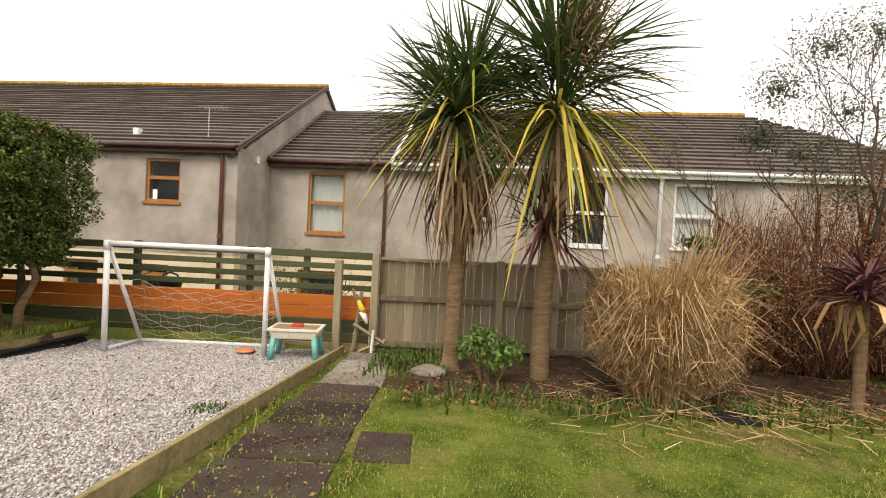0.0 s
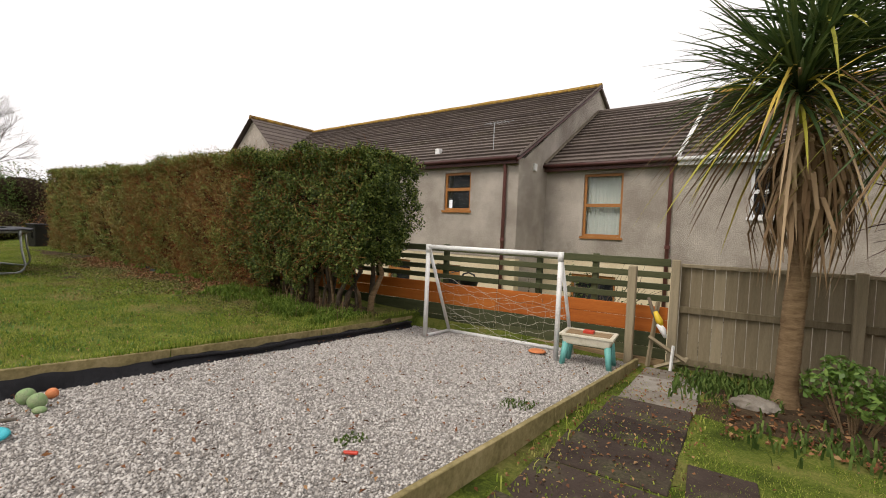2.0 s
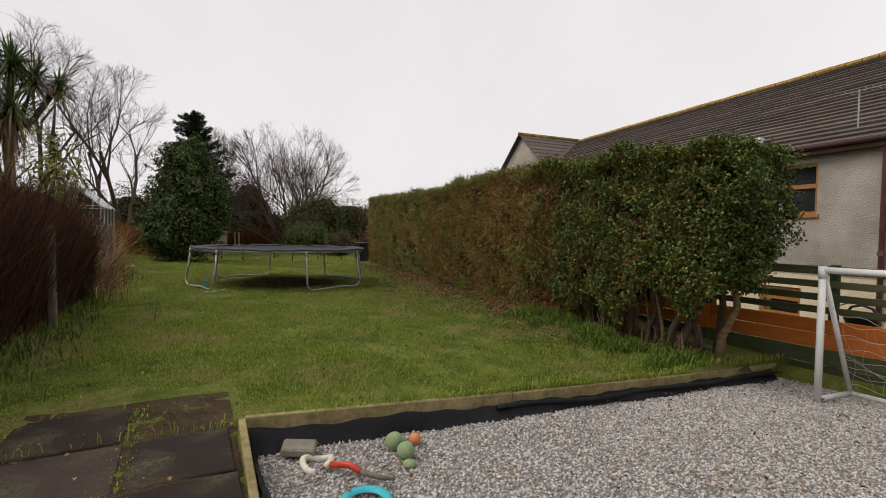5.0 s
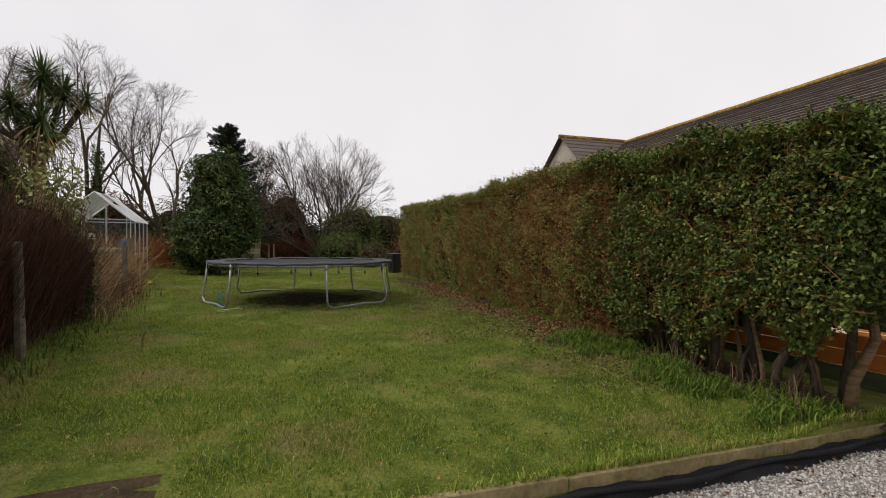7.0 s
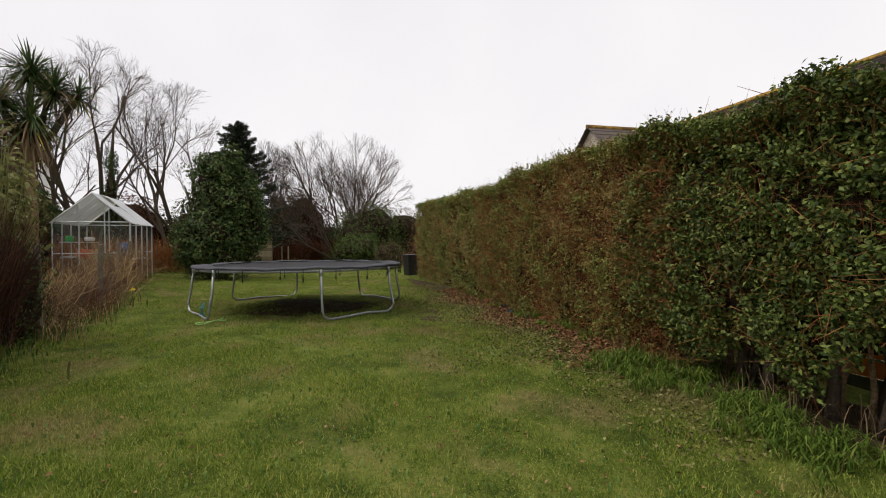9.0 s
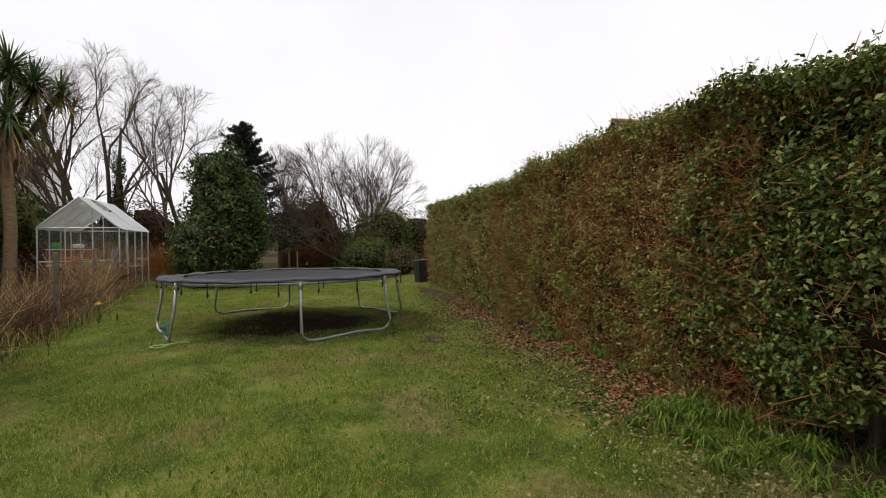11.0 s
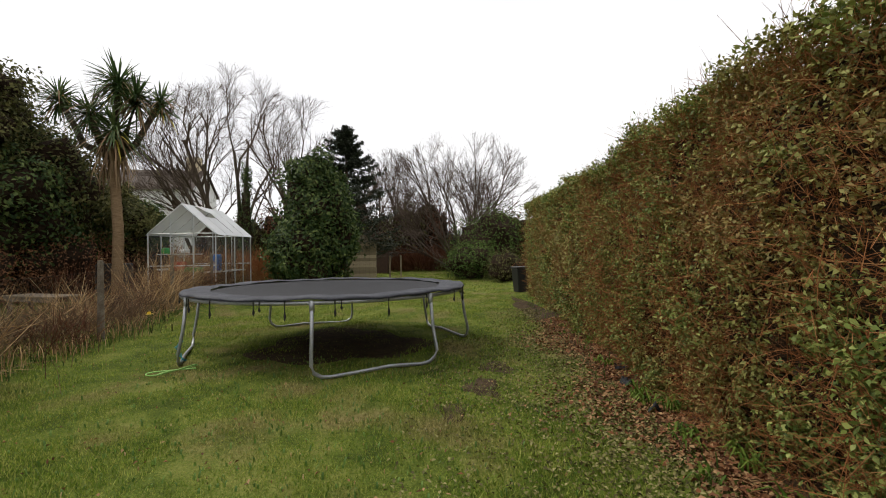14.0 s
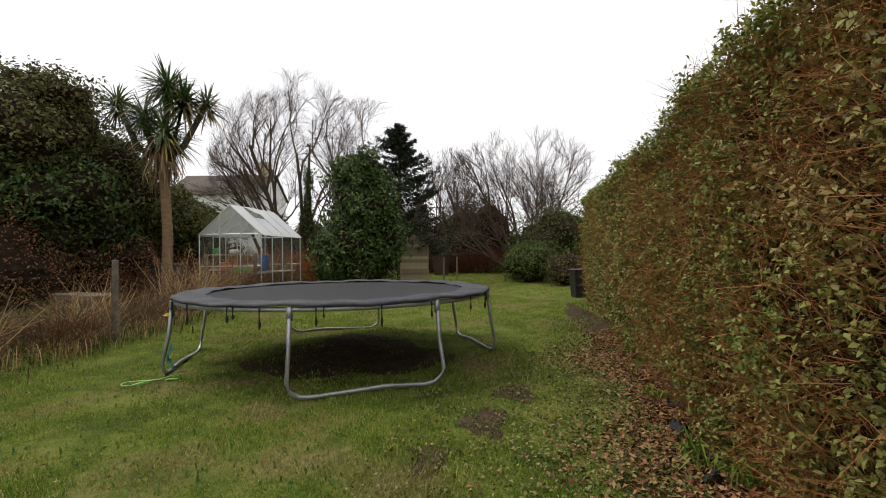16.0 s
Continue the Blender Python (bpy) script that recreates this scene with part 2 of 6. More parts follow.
M_evergreen = material("evergreen_leaf", [(0.020, 0.040, 0.012), (0.050, 0.085, 0.024), (0.135, 0.17, 0.048)], 1.5, 0.6, 0, 4, per="island", amount=0.75, leaf=0.15, spec=0.16)
M_olive = material("olive_leaf", [(0.040, 0.044, 0.014), (0.090, 0.094, 0.030), (0.19, 0.175, 0.065)], 0.8, 0.65, 0, 4, per="island", amount=0.6, leaf=0.15, spec=0.12)
M_bright = material("bright_leaf", [(0.060, 0.12, 0.020), (0.11, 0.20, 0.035), (0.19, 0.29, 0.06)], 1.5, 0.5, 0, 4, per="island", amount=0.6, leaf=0.25)
M_rhodo = material("rhododendron_leaf", [(0.038, 0.070, 0.016), (0.075, 0.12, 0.028), (0.15, 0.21, 0.055)], 1.5, 0.75, 0, 4, per="island", amount=0.6, leaf=0.25, spec=0.12)
M_bamboo = material("bamboo_leaf", [(0.10, 0.11, 0.03), (0.19, 0.20, 0.06), (0.30, 0.29, 0.11)], 1.5, 0.6, 0, 4, per="island", amount=0.7, leaf=0.25, spec=0.25)
M_conifer = material("conifer_needles", [(0.012, 0.020, 0.010), (0.026, 0.036, 0.018), (0.045, 0.055, 0.028)], 1.5, 0.7, 0, 4, per="island", amount=0.6)
M_silver = material("silvery_leaf", [(0.040, 0.052, 0.028), (0.075, 0.092, 0.052), (0.13, 0.145, 0.09)], 1.5, 0.6, 0, 4, per="island", amount=0.6, leaf=0.25)
M_beech = material("dry_beech_leaf", [(0.12, 0.050, 0.022), (0.22, 0.10, 0.046), (0.32, 0.17, 0.085)], 1.5, 0.8, 0, 4, per="island", amount=0.7, leaf=0.15, spec=0.2)
M_deadleaf = material("fallen_leaf", [(0.07, 0.028, 0.014), (0.20, 0.080, 0.032), (0.33, 0.21, 0.10)], 2, 0.8, 0, 4, per="island", amount=0.8, spec=0.25)
M_clipping = material("wilted_clipping", [(0.06, 0.055, 0.02), (0.14, 0.125, 0.04), (0.27, 0.24, 0.10)], 2, 0.75, 0, 4, per="island", amount=0.8, spec=0.2)
M_alu = material("aluminium", [(0.48, 0.50, 0.50), (0.60, 0.62, 0.62)], 5, 0.4, 0.05, 6, metal=0.4)
M_redplastic = material("red_plastic", [(0.42, 0.03, 0.02), (0.55, 0.06, 0.03)], 6, 0.45, 0.05, 8)
M_blueplastic = material("blue_plastic", [(0.03, 0.10, 0.30), (0.05, 0.16, 0.42)], 6, 0.45, 0.05, 8)
M_greenplastic = material("green_plastic", [(0.03, 0.28, 0.06), (0.06, 0.42, 0.10)], 6, 0.45, 0.05, 8)
M_palegreen = patched(material("pale_green_foam", [(0.16, 0.26, 0.11), (0.28, 0.38, 0.18)], 12, 0.8, 0.3, 6), [(0.06, 0.13, 0.05), (0.40, 0.44, 0.26)], 22, 0.48, 0.55, False)
M_orangeball = material("orange_ball", [(0.52, 0.16, 0.06), (0.66, 0.25, 0.10)], 10, 0.6, 0.1, 6)
M_yellow = material("yellow_plastic", [(0.62, 0.42, 0.03), (0.75, 0.52, 0.05)], 8, 0.45, 0.05, 6)
M_brownbin = material("brown_bin_plastic", [(0.040, 0.020, 0.014), (0.065, 0.034, 0.024)], 4, 0.5, 0.1, 6)
M_rope = material("green_rope", [(0.22, 0.48, 0.10), (0.40, 0.62, 0.22)], 20, 0.8, 0, 4)
M_bluetie = material("blue_twine", [(0.03, 0.22, 0.28), (0.06, 0.32, 0.38)], 20, 0.8, 0, 4)
M_brick = material("brick_red", [(0.22, 0.10, 0.06), (0.32, 0.16, 0.10)], 6, 0.9, 0.4, 8)
M_greyhouse = material("grey_render", [(0.09, 0.075, 0.065), (0.13, 0.11, 0.095)], 1, 0.9, 0.4, 20)
M_bench = material("grey_wood", [(0.09, 0.07, 0.05), (0.17, 0.135, 0.10), (0.24, 0.20, 0.15)], 4, 0.9, 0.4, 8, stretch=(1, 5, 5), per="object", spec=0.15)


def glass_material(name, tint, alpha, rough=0.03):
    m = bpy.data.materials.new(name)
    m.use_nodes = True
    n, l = m.node_tree.nodes, m.node_tree.links
    b = n["Principled BSDF"]
    b.inputs["Base Color"].default_value = (*tint, 1)
    b.inputs["Roughness"].default_value, b.inputs["Specular IOR Level"].default_value = rough, 0.6
    b.inputs["Alpha"].default_value = alpha
    t = n.new("ShaderNodeTexNoise")
    t.inputs["Scale"].default_value = 3
    bp = n.new("ShaderNodeBump")
    bp.inputs["Strength"].default_value, bp.inputs["Distance"].default_value = 0.05, 0.01
    l.new(t.outputs["Fac"], bp.inputs["Height"])
    l.new(bp.outputs[0], b.inputs["Normal"])
    return m


M_glass = glass_material("window_glass", (0.05, 0.06, 0.065), 0.12)
M_ghglass = glass_material("greenhouse_glass", (0.20, 0.22, 0.21), 0.05, 0.08)
M_ghroof = glass_material("whitewashed_glass", (0.75, 0.77, 0.78), 0.75, 0.3)

# ---- mesh helpers ----


class Geo:
    """Collects vertices and faces of one mesh."""

    def __init__(self):
        self.v, self.f = [], []

    def box(self, x0, y0, z0, x1, y1, z1, m=None):
        k = len(self.v)
        pts = [Vector((x, y, z)) for z in (z0, z1) for x, y in ((x0, y0), (x1, y0), (x1, y1), (x0, y1))]
        self.v += [tuple(m @ p) if m else tuple(p) for p in pts]
        self.f += [tuple(k + i for i in q) for q in ((3, 2, 1, 0), (4, 5, 6, 7), (0, 1, 5, 4), (1, 2, 6, 5), (2, 3, 7, 6), (3, 0, 4, 7))]
        return self

    def tube(self, pts, radii, sides=6, cap=True):
        """A tapered tube along points."""
        pts = [Vector(p) for p in pts]
        if not hasattr(radii, "__len__"):
            radii = [radii] * len(pts)
        k0 = len(self.v)
        for i, p in enumerate(pts):
            d = (pts[min(i + 1, len(pts) - 1)] - pts[max(i - 1, 0)])
            d = d.normalized() if d.length > 1e-9 else Vector((0, 0, 1))
            a = d.orthogonal().normalized() if abs(d.z) < 0.95 else Vector((1, 0, 0))
            a = (Vector((0, 0, 1)).cross(d)).normalized() if abs(d.z) < 0.95 else (a - d * a.dot(d)).normalized()
            b = d.cross(a)
            for s in range(sides):
                w = 2 * math.pi * s / sides
                self.v.append(tuple(p + (a * math.cos(w) + b * math.sin(w)) * radii[i]))
        for i in range(len(pts) - 1):
            for s in range(sides):
                q = k0 + i * sides
                self.f.append((q + s, q + (s + 1) % sides, q + sides + (s + 1) % sides, q + sides + s))
        if cap:
            self.f.append(tuple(k0 + s for s in reversed(range(sides))))
            self.f.append(tuple(k0 + (len(pts) - 1) * sides + s for s in range(sides)))
        return self

    def lathe(self, profile, sides=20, c=(0, 0, 0)):
        """Turns a profile of (radius, z) round the z axis."""
        k0 = len(self.v)
        for r, z in profile:
            for s in range(sides):
                w = 2 * math.pi * s / sides
                self.v.append((c[0] + r * math.cos(w), c[1] + r * math.sin(w), c[2] + z))
        for i in range(len(profile) - 1):
            for s in range(sides):
                q = k0 + i * sides
                self.f.append((q + s, q + (s + 1) % sides, q + sides + (s + 1) % sides, q + sides + s))
        return self

    def strip(self, pts, widths, side):
        """A flat blade along points, creased along its middle."""
        k0 = len(self.v)
        for p, w in zip(pts, widths):
            p = Vector(p)
            self.v += [tuple(p - side * w), tuple(p - Vector((0, 0, w * 0.35))), tuple(p + side * w)]
        for i in range(len(pts) - 1):
            a = k0 + 3 * i
            self.f += [(a, a + 1, a + 4, a + 3), (a + 1, a + 2, a + 5, a + 4)]
        return self


def as_mesh(name, geo, mat, smooth=False):
    me = bpy.data.meshes.new(name)
    me.from_pydata(geo.v, [], geo.f)
    me.materials.append(mat)
    if smooth:
        me.polygons.foreach_set("use_smooth", [True] * len(me.polygons))
    me.update()
    return me


JOINED = {"twig_mass", "stems", "leaves", "limbs", "stalks", "branches", "inner_branches", "broken_stem_mass", "dry_leaves", "green_leaves", "mixed_leaves", "fresh_shoots", "shoot_mass", "boughs", "yellow_leaves", "dead_leaves", "stones", "dead_skirt", "canes"}


def part(name, geo, mat, parent=None, label="", smooth=False):
    """Links what geo holds (a Geo, a bmesh or a ready mesh) as one object under its thing."""
    if isinstance(geo, Geo):
        me = as_mesh(name, geo, mat, smooth)
    elif isinstance(geo, bpy.types.Mesh):
        me = geo
    else:
        me = bpy.data.meshes.new(name)
        geo.to_mesh(me)
        geo.free()
        me.materials.append(mat)
        if smooth:
            me.polygons.foreach_set("use_smooth", [True] * len(me.polygons))
    ob = new(name, me)
    if parent:
        ob.parent = parent
        if name in JOINED:
            tagged(ob, kind="stuff")
    if label:
        tagged(ob, label)
    return ob


def rbox(x, y, z, bevel=0.004, segs=1):
    """A box of that size round the origin with bevelled edges."""
    bm = bmesh.new()
    bmesh.ops.create_cube(bm, size=1, matrix=Matrix.Diagonal((x, y, z, 1)))
    if bevel:
        bmesh.ops.bevel(bm, geom=bm.edges[:], offset=bevel, segments=segs, affect="EDGES", profile=0.5)
    return bm


def block(name, a, b, mat, parent=None, label="", bevel=0.004, segs=1):
    """A bevelled box from corner a to corner b, in its parent's space."""
    size = [abs(q - p) for p, q in zip(a, b)]
    ob = part(name, rbox(*size, min(bevel, min(size) * 0.4), segs), mat, parent, label)
    ob.location = [(p + q) / 2 for p, q in zip(a, b)]
    return ob


def thing(name, x, y, z, rz=0, label="", category="", group="", kind=""):
    ob = new(name)
    ob.matrix_world = pose(x, y, z, 0, 0, rz)
    ob.empty_display_size = 0.1
    return tagged(ob, label, category, group, kind)


def np_mesh(name, V, k, mat, smooth=False):
    """A mesh of separate faces of k corners each from an array of corners (n, k, 3)."""
    V = np.ascontiguousarray(V, dtype=np.float32)
    n = V.shape[0]
    me = bpy.data.meshes.new(name)
    me.vertices.add(n * k)
    me.vertices.foreach_set("co", V.reshape(-1))
    me.loops.add(n * k)
    me.loops.foreach_set("vertex_index", np.arange(n * k, dtype=np.int32))
    me.polygons.add(n)
    me.polygons.foreach_set("loop_start", np.arange(0, n * k, k, dtype=np.int32))
    me.update(calc_edges=True)
    me.materials.append(mat)
    return me


rng = np.random.default_rng(7)


def unit(a):
    return a / np.maximum(np.linalg.norm(a, axis=-1, keepdims=True), 1e-9)


def leaf_quads(P, length, width, face=None, spread=1.0, droop=0.0):
    """Leaves at P: folded lozenges, faced roughly along face."""
    n = len(P)
    d = rng.normal(size=(n, 3))
    if face is not None:
        nrm = unit(face + spread * rng.normal(size=(n, 3)) * 0.6)
    else:
        nrm = unit(rng.normal(size=(n, 3)))
    d[:, 2] -= droop
    d = unit(d - nrm * np.sum(d * nrm, axis=1, keepdims=True))
    s = np.cross(nrm, d)
    L = (length * rng.uniform(0.6, 1.3, n))[:, None]
    W = (width * rng.uniform(0.7, 1.2, n))[:, None]
    lift = nrm * W * 0.35
    return np.stack([P - d * L * 0.5, P - d * L * 0.02 + s * W * 0.5 + lift, P + d * L * 0.5, P - d * L * 0.02 - s * W * 0.5 + lift], axis=1)


def twig_quads(P, D, length, width):
    """Thin flat twigs starting at P along D."""
    n = len(P)
    D = unit(D)
    s = unit(np.cross(D, rng.normal(size=(n, 3))))
    L = (length * rng.uniform(0.4, 1.3, n))[:, None]
    W = width * rng.uniform(0.6, 1.3, n)[:, None]
    return np.stack([P - s * W, P + s * W, P + D * L + s * W * 0.4, P + D * L - s * W * 0.4], axis=1)


def lump(p, f, s):
    """Cheap smooth noise over an array of points, about -1 to 1."""
    q = p * f
    return (np.sin(q[..., 0] * 1.7 + s) * np.sin(q[..., 1] * 2.1 + 1.3 * s + q[..., 2]) + np.sin(q[..., 2] * 2.3 + 2.1 * s + q[..., 0] * 0.8) * np.sin(q[..., 1] * 1.1 - s)) * 0.6

# ---- ground ----
BX0, BX1, BY0, BY1 = -5.3, -1.45, 0.38, 7.0   # gravel bed: lawn edge, path edge, near edge, fence edge


def ramp01(t):
    t = min(1.0, max(0.0, t))
    return t * t * (3 - 2 * t)


def bed_right(y):
    return -1.98 + 0.085 * y


def in_bed(x, y):
    return BX0 < x < bed_right(y) and BY0 < y < BY1 + 0.1


def gravel_z(x, y):
    return 0.085 - 0.049 * y + 0.012 * math.sin(x * 2.1 + y) * math.sin(y * 1.7)


def ground_z(x, y):
    if y > 7.3 and x > -25.5:
        low = -1.9 + 2.2 * ramp01((-x - 22.8) / 2.7)
        return low if y > 7.45 else -0.3 + (low + 0.3) * (y - 7.3) / 0.15
    near = -0.035 * min(y, 7.3) if y > 0 else 0.0
    k = ramp01((-x - 5.2) / 4.5)
    lawn = 0.265 - 0.065 * k - (0.052 - 0.044 * k) * max(0.0, y) + 0.006 * max(0.0, -x - 14) + 0.15 * ramp01((-y - 0.9) / 1.6)
    if x < -40:
        lawn += -0.02 * min(60, -x - 40)
    s = ramp01((-x - 1.2) / 3.2)
    z = near + (lawn - near) * s
    if y > 2 and x < -5.3:
        z += 0.07 * ramp01((y - (4.6 - 0.1 * (x + 5))) / 0.8)
    return z + 0.014 * math.sin(x * 1.3 + 0.7 * y) * math.sin(y * 1.9 - 0.4 * x)


def axis(lo, hi, step, extra, far):
    a = list(np.arange(lo, hi + 1e-6, step)) + extra
    out = [hi + d for d in (0.5, 1.2, 2.5, 5, 9, 15, 25, 45, 80, 150, 300, far)]
    return sorted(set(round(float(v), 4) for v in a + out + [lo - (o - hi) for o in out]))


def build_ground():
    xs = axis(-30, 7, 0.2, [BX0 - 0.015, BX0 + 0.015], 900)
    ys = axis(-7, 8, 0.15, [BY0 - 0.015, BY0 + 0.015, 7.3, 7.31, 7.45], 900)
    g = Geo()
    for y in ys:
        for x in xs:
            g.v.append((x, y, gravel_z(x, y) - 0.035 if in_bed(x, y) else ground_z(x, y)))
    n = len(xs)
    g.f = [(j * n + i, j * n + i + 1, (j + 1) * n + i + 1, (j + 1) * n + i) for j in range(len(ys) - 1) for i in range(n - 1)]
    tagged(part("ground", g, M_ground, smooth=True), "mown winter lawn with worn soil patches and moss", "ground", kind="structure")


build_ground()

# gravel: a bed of chippings with loose stones over it
gravel = thing("gravel_bed", 0, 0, 0, label="pale grey stone chippings raked over a play area", category="gravel", kind="stuff")
g = Geo()
nx, ny = 26, 44
for j in range(ny + 1):
    y = BY0 + (BY1 - BY0) * j / ny
    for i in range(nx + 1):
        x = BX0 + (bed_right(y) - BX0) * i / nx
        g.v.append((x, y, gravel_z(x, y)))
g.f = [(j * (nx + 1) + i, j * (nx + 1) + i + 1, (j + 1) * (nx + 1) + i + 1, (j + 1) * (nx + 1) + i) for j in range(ny) for i in range(nx)]
part("bedding", g, M_gravelbed, gravel)


def stones(n, size, seed):
    r = np.random.default_rng(seed)
    y = r.uniform(BY0 + 0.03, BY1, n)
    x = BX0 + 0.03 + (-1.98 + 0.085 * y - BX0 - 0.06) * r.uniform(0, 1, n)
    z = 0.085 - 0.049 * y + 0.012 * np.sin(x * 2.1 + y) * np.sin(y * 1.7) + size * 0.15
    s = size * r.uniform(0.45, 1.25, (n, 1)) * r.uniform(0.55, 1.0, (n, 3))
    a = r.uniform(0, 6.28, n)
    base = np.array([[1, 0, .1], [.2, .9, -.1], [-.9, .3, .1], [-.4, -.9, 0], [.15, .1, .75], [0, -.1, -.7]])
    v = base[None] * (1 + 0.3 * r.normal(size=(n, 6, 3))) * s[:, None, :]
    c, k = np.cos(a)[:, None], np.sin(a)[:, None]
    v = np.stack([v[..., 0] * c - v[..., 1] * k, v[..., 0] * k + v[..., 1] * c, v[..., 2]], axis=-1)
    v += np.stack([x, y, z], axis=-1)[:, None, :]
    tri = np.array([[0, 1, 4], [1, 2, 4], [2, 3, 4], [3, 0, 4], [1, 0, 5], [2, 1, 5], [3, 2, 5], [0, 3, 5]])
    me = bpy.data.meshes.new("stones")
    me.vertices.add(n * 6)
    me.vertices.foreach_set("co", v.astype(np.float32).reshape(-1))
    idx = (tri[None] + 6 * np.arange(n)[:, None, None]).reshape(-1)
    me.loops.add(len(idx))
    me.loops.foreach_set("vertex_index", idx.astype(np.int32))
    me.polygons.add(n * 8)
    me.polygons.foreach_set("loop_start", np.arange(0, n * 24, 3, dtype=np.int32))
    me.update(calc_edges=True)
    me.materials.append(M_gravel)
    return me


part("stones", stones(80000, 0.0175, 3), M_gravel, gravel)

# grass blades over the lawn
def lawn_ok(x, y):
    bed = (x > BX0 - 0.03) & (x < -1.98 + 0.085 * y + 0.05) & (y > BY0 - 0.03) & (y < 7.2)
    path = (x > -1.98 + 0.085 * y) & (x < -0.62 + 0.045 * y - 0.12) & (y > 0.5)
    slabs = (x > -6.35) & (x < -1.5) & (y > -0.95) & (y < 0.4)
    soil = (y > 4.3 + 0.25 * np.sin(x * 3)) & (x > -0.3)
    hedge = (x < -5.3) & (y > 5.35 - 0.1 * (x + 5))
    under_tramp = ((x + 15.0) ** 2 + (y - 2.2) ** 2 < 1.9 ** 2) & (rng.uniform(size=x.shape) < 0.5)
    litter = (x < -8.5) & (y > 4.75 - 0.1 * (x + 5) + 0.25 * np.sin(x * 2.3)) & (rng.uniform(size=x.shape) < 0.55)
    bare = (np.sin(x * 2.9 + 1) * np.sin(y * 3.3 + x) > 0.72) & (rng.uniform(size=x.shape) < 0.6)
    return ~(bed | (path & (rng.uniform(size=x.shape) < 0.93)) | (slabs & (rng.uniform(size=x.shape) < 0.965)) | soil | hedge | under_tramp | litter | bare)


GZ = np.vectorize(ground_z)


def grass_blades(name, n, x0, x1, y0, y1, height, width, label, mat=None, ok=lawn_ok, parent=None):
    x, y = rng.uniform(x0, x1, n), rng.uniform(y0, y1, n)
    keep = ok(x, y)
    x, y = x[keep], y[keep]
    P = np.stack([x, y, GZ(x, y) - 0.004], axis=1)
    m = len(P)
    d = rng.normal(size=(m, 3)) * 0.55
    d[:, 2] = 1.0
    tall = 0.7 + 0.5 * (lump(P, 0.9, 2.0) > 0.1) + 0.35 * lump(P, 3.1, 5.0)
    L = (height * rng.uniform(0.4, 1.3, m) * np.clip(tall, 0.4, 1.8))[:, None]
    a = rng.uniform(0, 6.28, m)
    s = np.stack([np.cos(a), np.sin(a), np.zeros(m)], axis=1) * width
    tip = P + unit(d) * L
    V = np.stack([P - s, P + s, tip], axis=1)
    ob = part(name, np_mesh(name, V, 3, mat or M_grass), mat or M_grass, parent)
    return ob if parent else tagged(ob, label, "grass", kind="stuff")


grass_blades("lawn_grass", 300000, -12.5, -5.2, -2.2, 6.2, 0.036, 0.0042, "short damp winter grass with mossy and dry patches")
grass_blades("lawn_grass", 150000, -24, -12.5, -2.6, 7.5, 0.045, 0.006, "short damp winter grass under and round the trampoline")
grass_blades("lawn_grass", 50000, -45, -24, -3, 9, 0.06, 0.012, "mown grass at the far end of the garden")
grass_blades("lawn_grass", 80000, -1.4, 6, 0.9, 6.0, 0.04, 0.004, "short green grass beside the slab path")

# ---- slabs and timber edging ----
def slab_set(name, label, cells, mat):
    th = thing(name, 0, 0, 0, label=label, category="paving", kind="structure")
    for cx, cy, w, d, rz in cells:
        m = mat
        bm = rbox(w, d, 0.05, 0.008)
        for v in bm.verts:
            v.co.z += 0.004 * math.sin(9 * v.co.x + cx * 7) + 0.003 * math.sin(11 * v.co.y + cy * 5)
        s = part("slab", bm, m, th)
        fall = math.degrees(math.atan((ground_z(cx + 0.3, cy) - ground_z(cx - 0.3, cy)) / 0.6))
        s.matrix_world = pose(cx, cy, ground_z(cx, cy) - 0.012, 0, -fall, rz * 0.5)
    return th


slab_set("path_lower", "weathered concrete slabs, mossy at their joints",
         [(-1.02 + 0.03 * (i - 4), 2.25 + 0.64 * i - (0.1 if i > 4 else 0), 0.88 - 0.03 * i, 0.6, (i * 37 % 5 - 2) * 0.8 - 3) for i in range(-1, 5)] + [(-0.38, 3.52, 0.42, 0.5, 4)], M_slab)
slab_set("path_far", "pale worn concrete slabs by the fence", [(-0.98, 5.35, 0.74, 0.58, -4), (-0.96, 5.98, 0.72, 0.58, -5), (-0.95, 6.55, 0.7, 0.5, -4)], M_slabpale)
slab_set("path_upper", "dark damp patio slabs with moss and weeds between",
         [(-5.62 + 0.66 * i, -0.58 + (0.03 if i % 2 else 0), 0.61, 0.58, (i * 53 % 5 - 2) * 0.9 + 3) for i in range(0, 8)]
         + [(-4.98 + 0.64 * i, 0.04 + 0.02 * (i % 2), 0.60, 0.52, (i * 31 % 5 - 2) * 0.8 + 3) for i in range(0, 6)]
         , M_slab)

soil_between = Geo()
for j in range(9):
    for i in range(31):
        x, y = -6.1 + 4.5 * i / 30, -0.92 + 1.26 * j / 8
        soil_between.v.append((x, y, ground_z(x, y) + 0.003 + 0.004 * math.sin(9 * x + 5 * y)))
soil_between.f = [(j * 31 + i, j * 31 + i + 1, j * 31 + i + 32, j * 31 + i + 31) for j in range(8) for i in range(30)]
tagged(part("joint_soil", soil_between, M_soil, smooth=True), "dark soil and moss between the patio slabs", "soil", kind="structure")
edging = thing("timber_edging", 0, 0, 0, label="treated timber boards edging the gravel bed", category="edging", kind="structure")


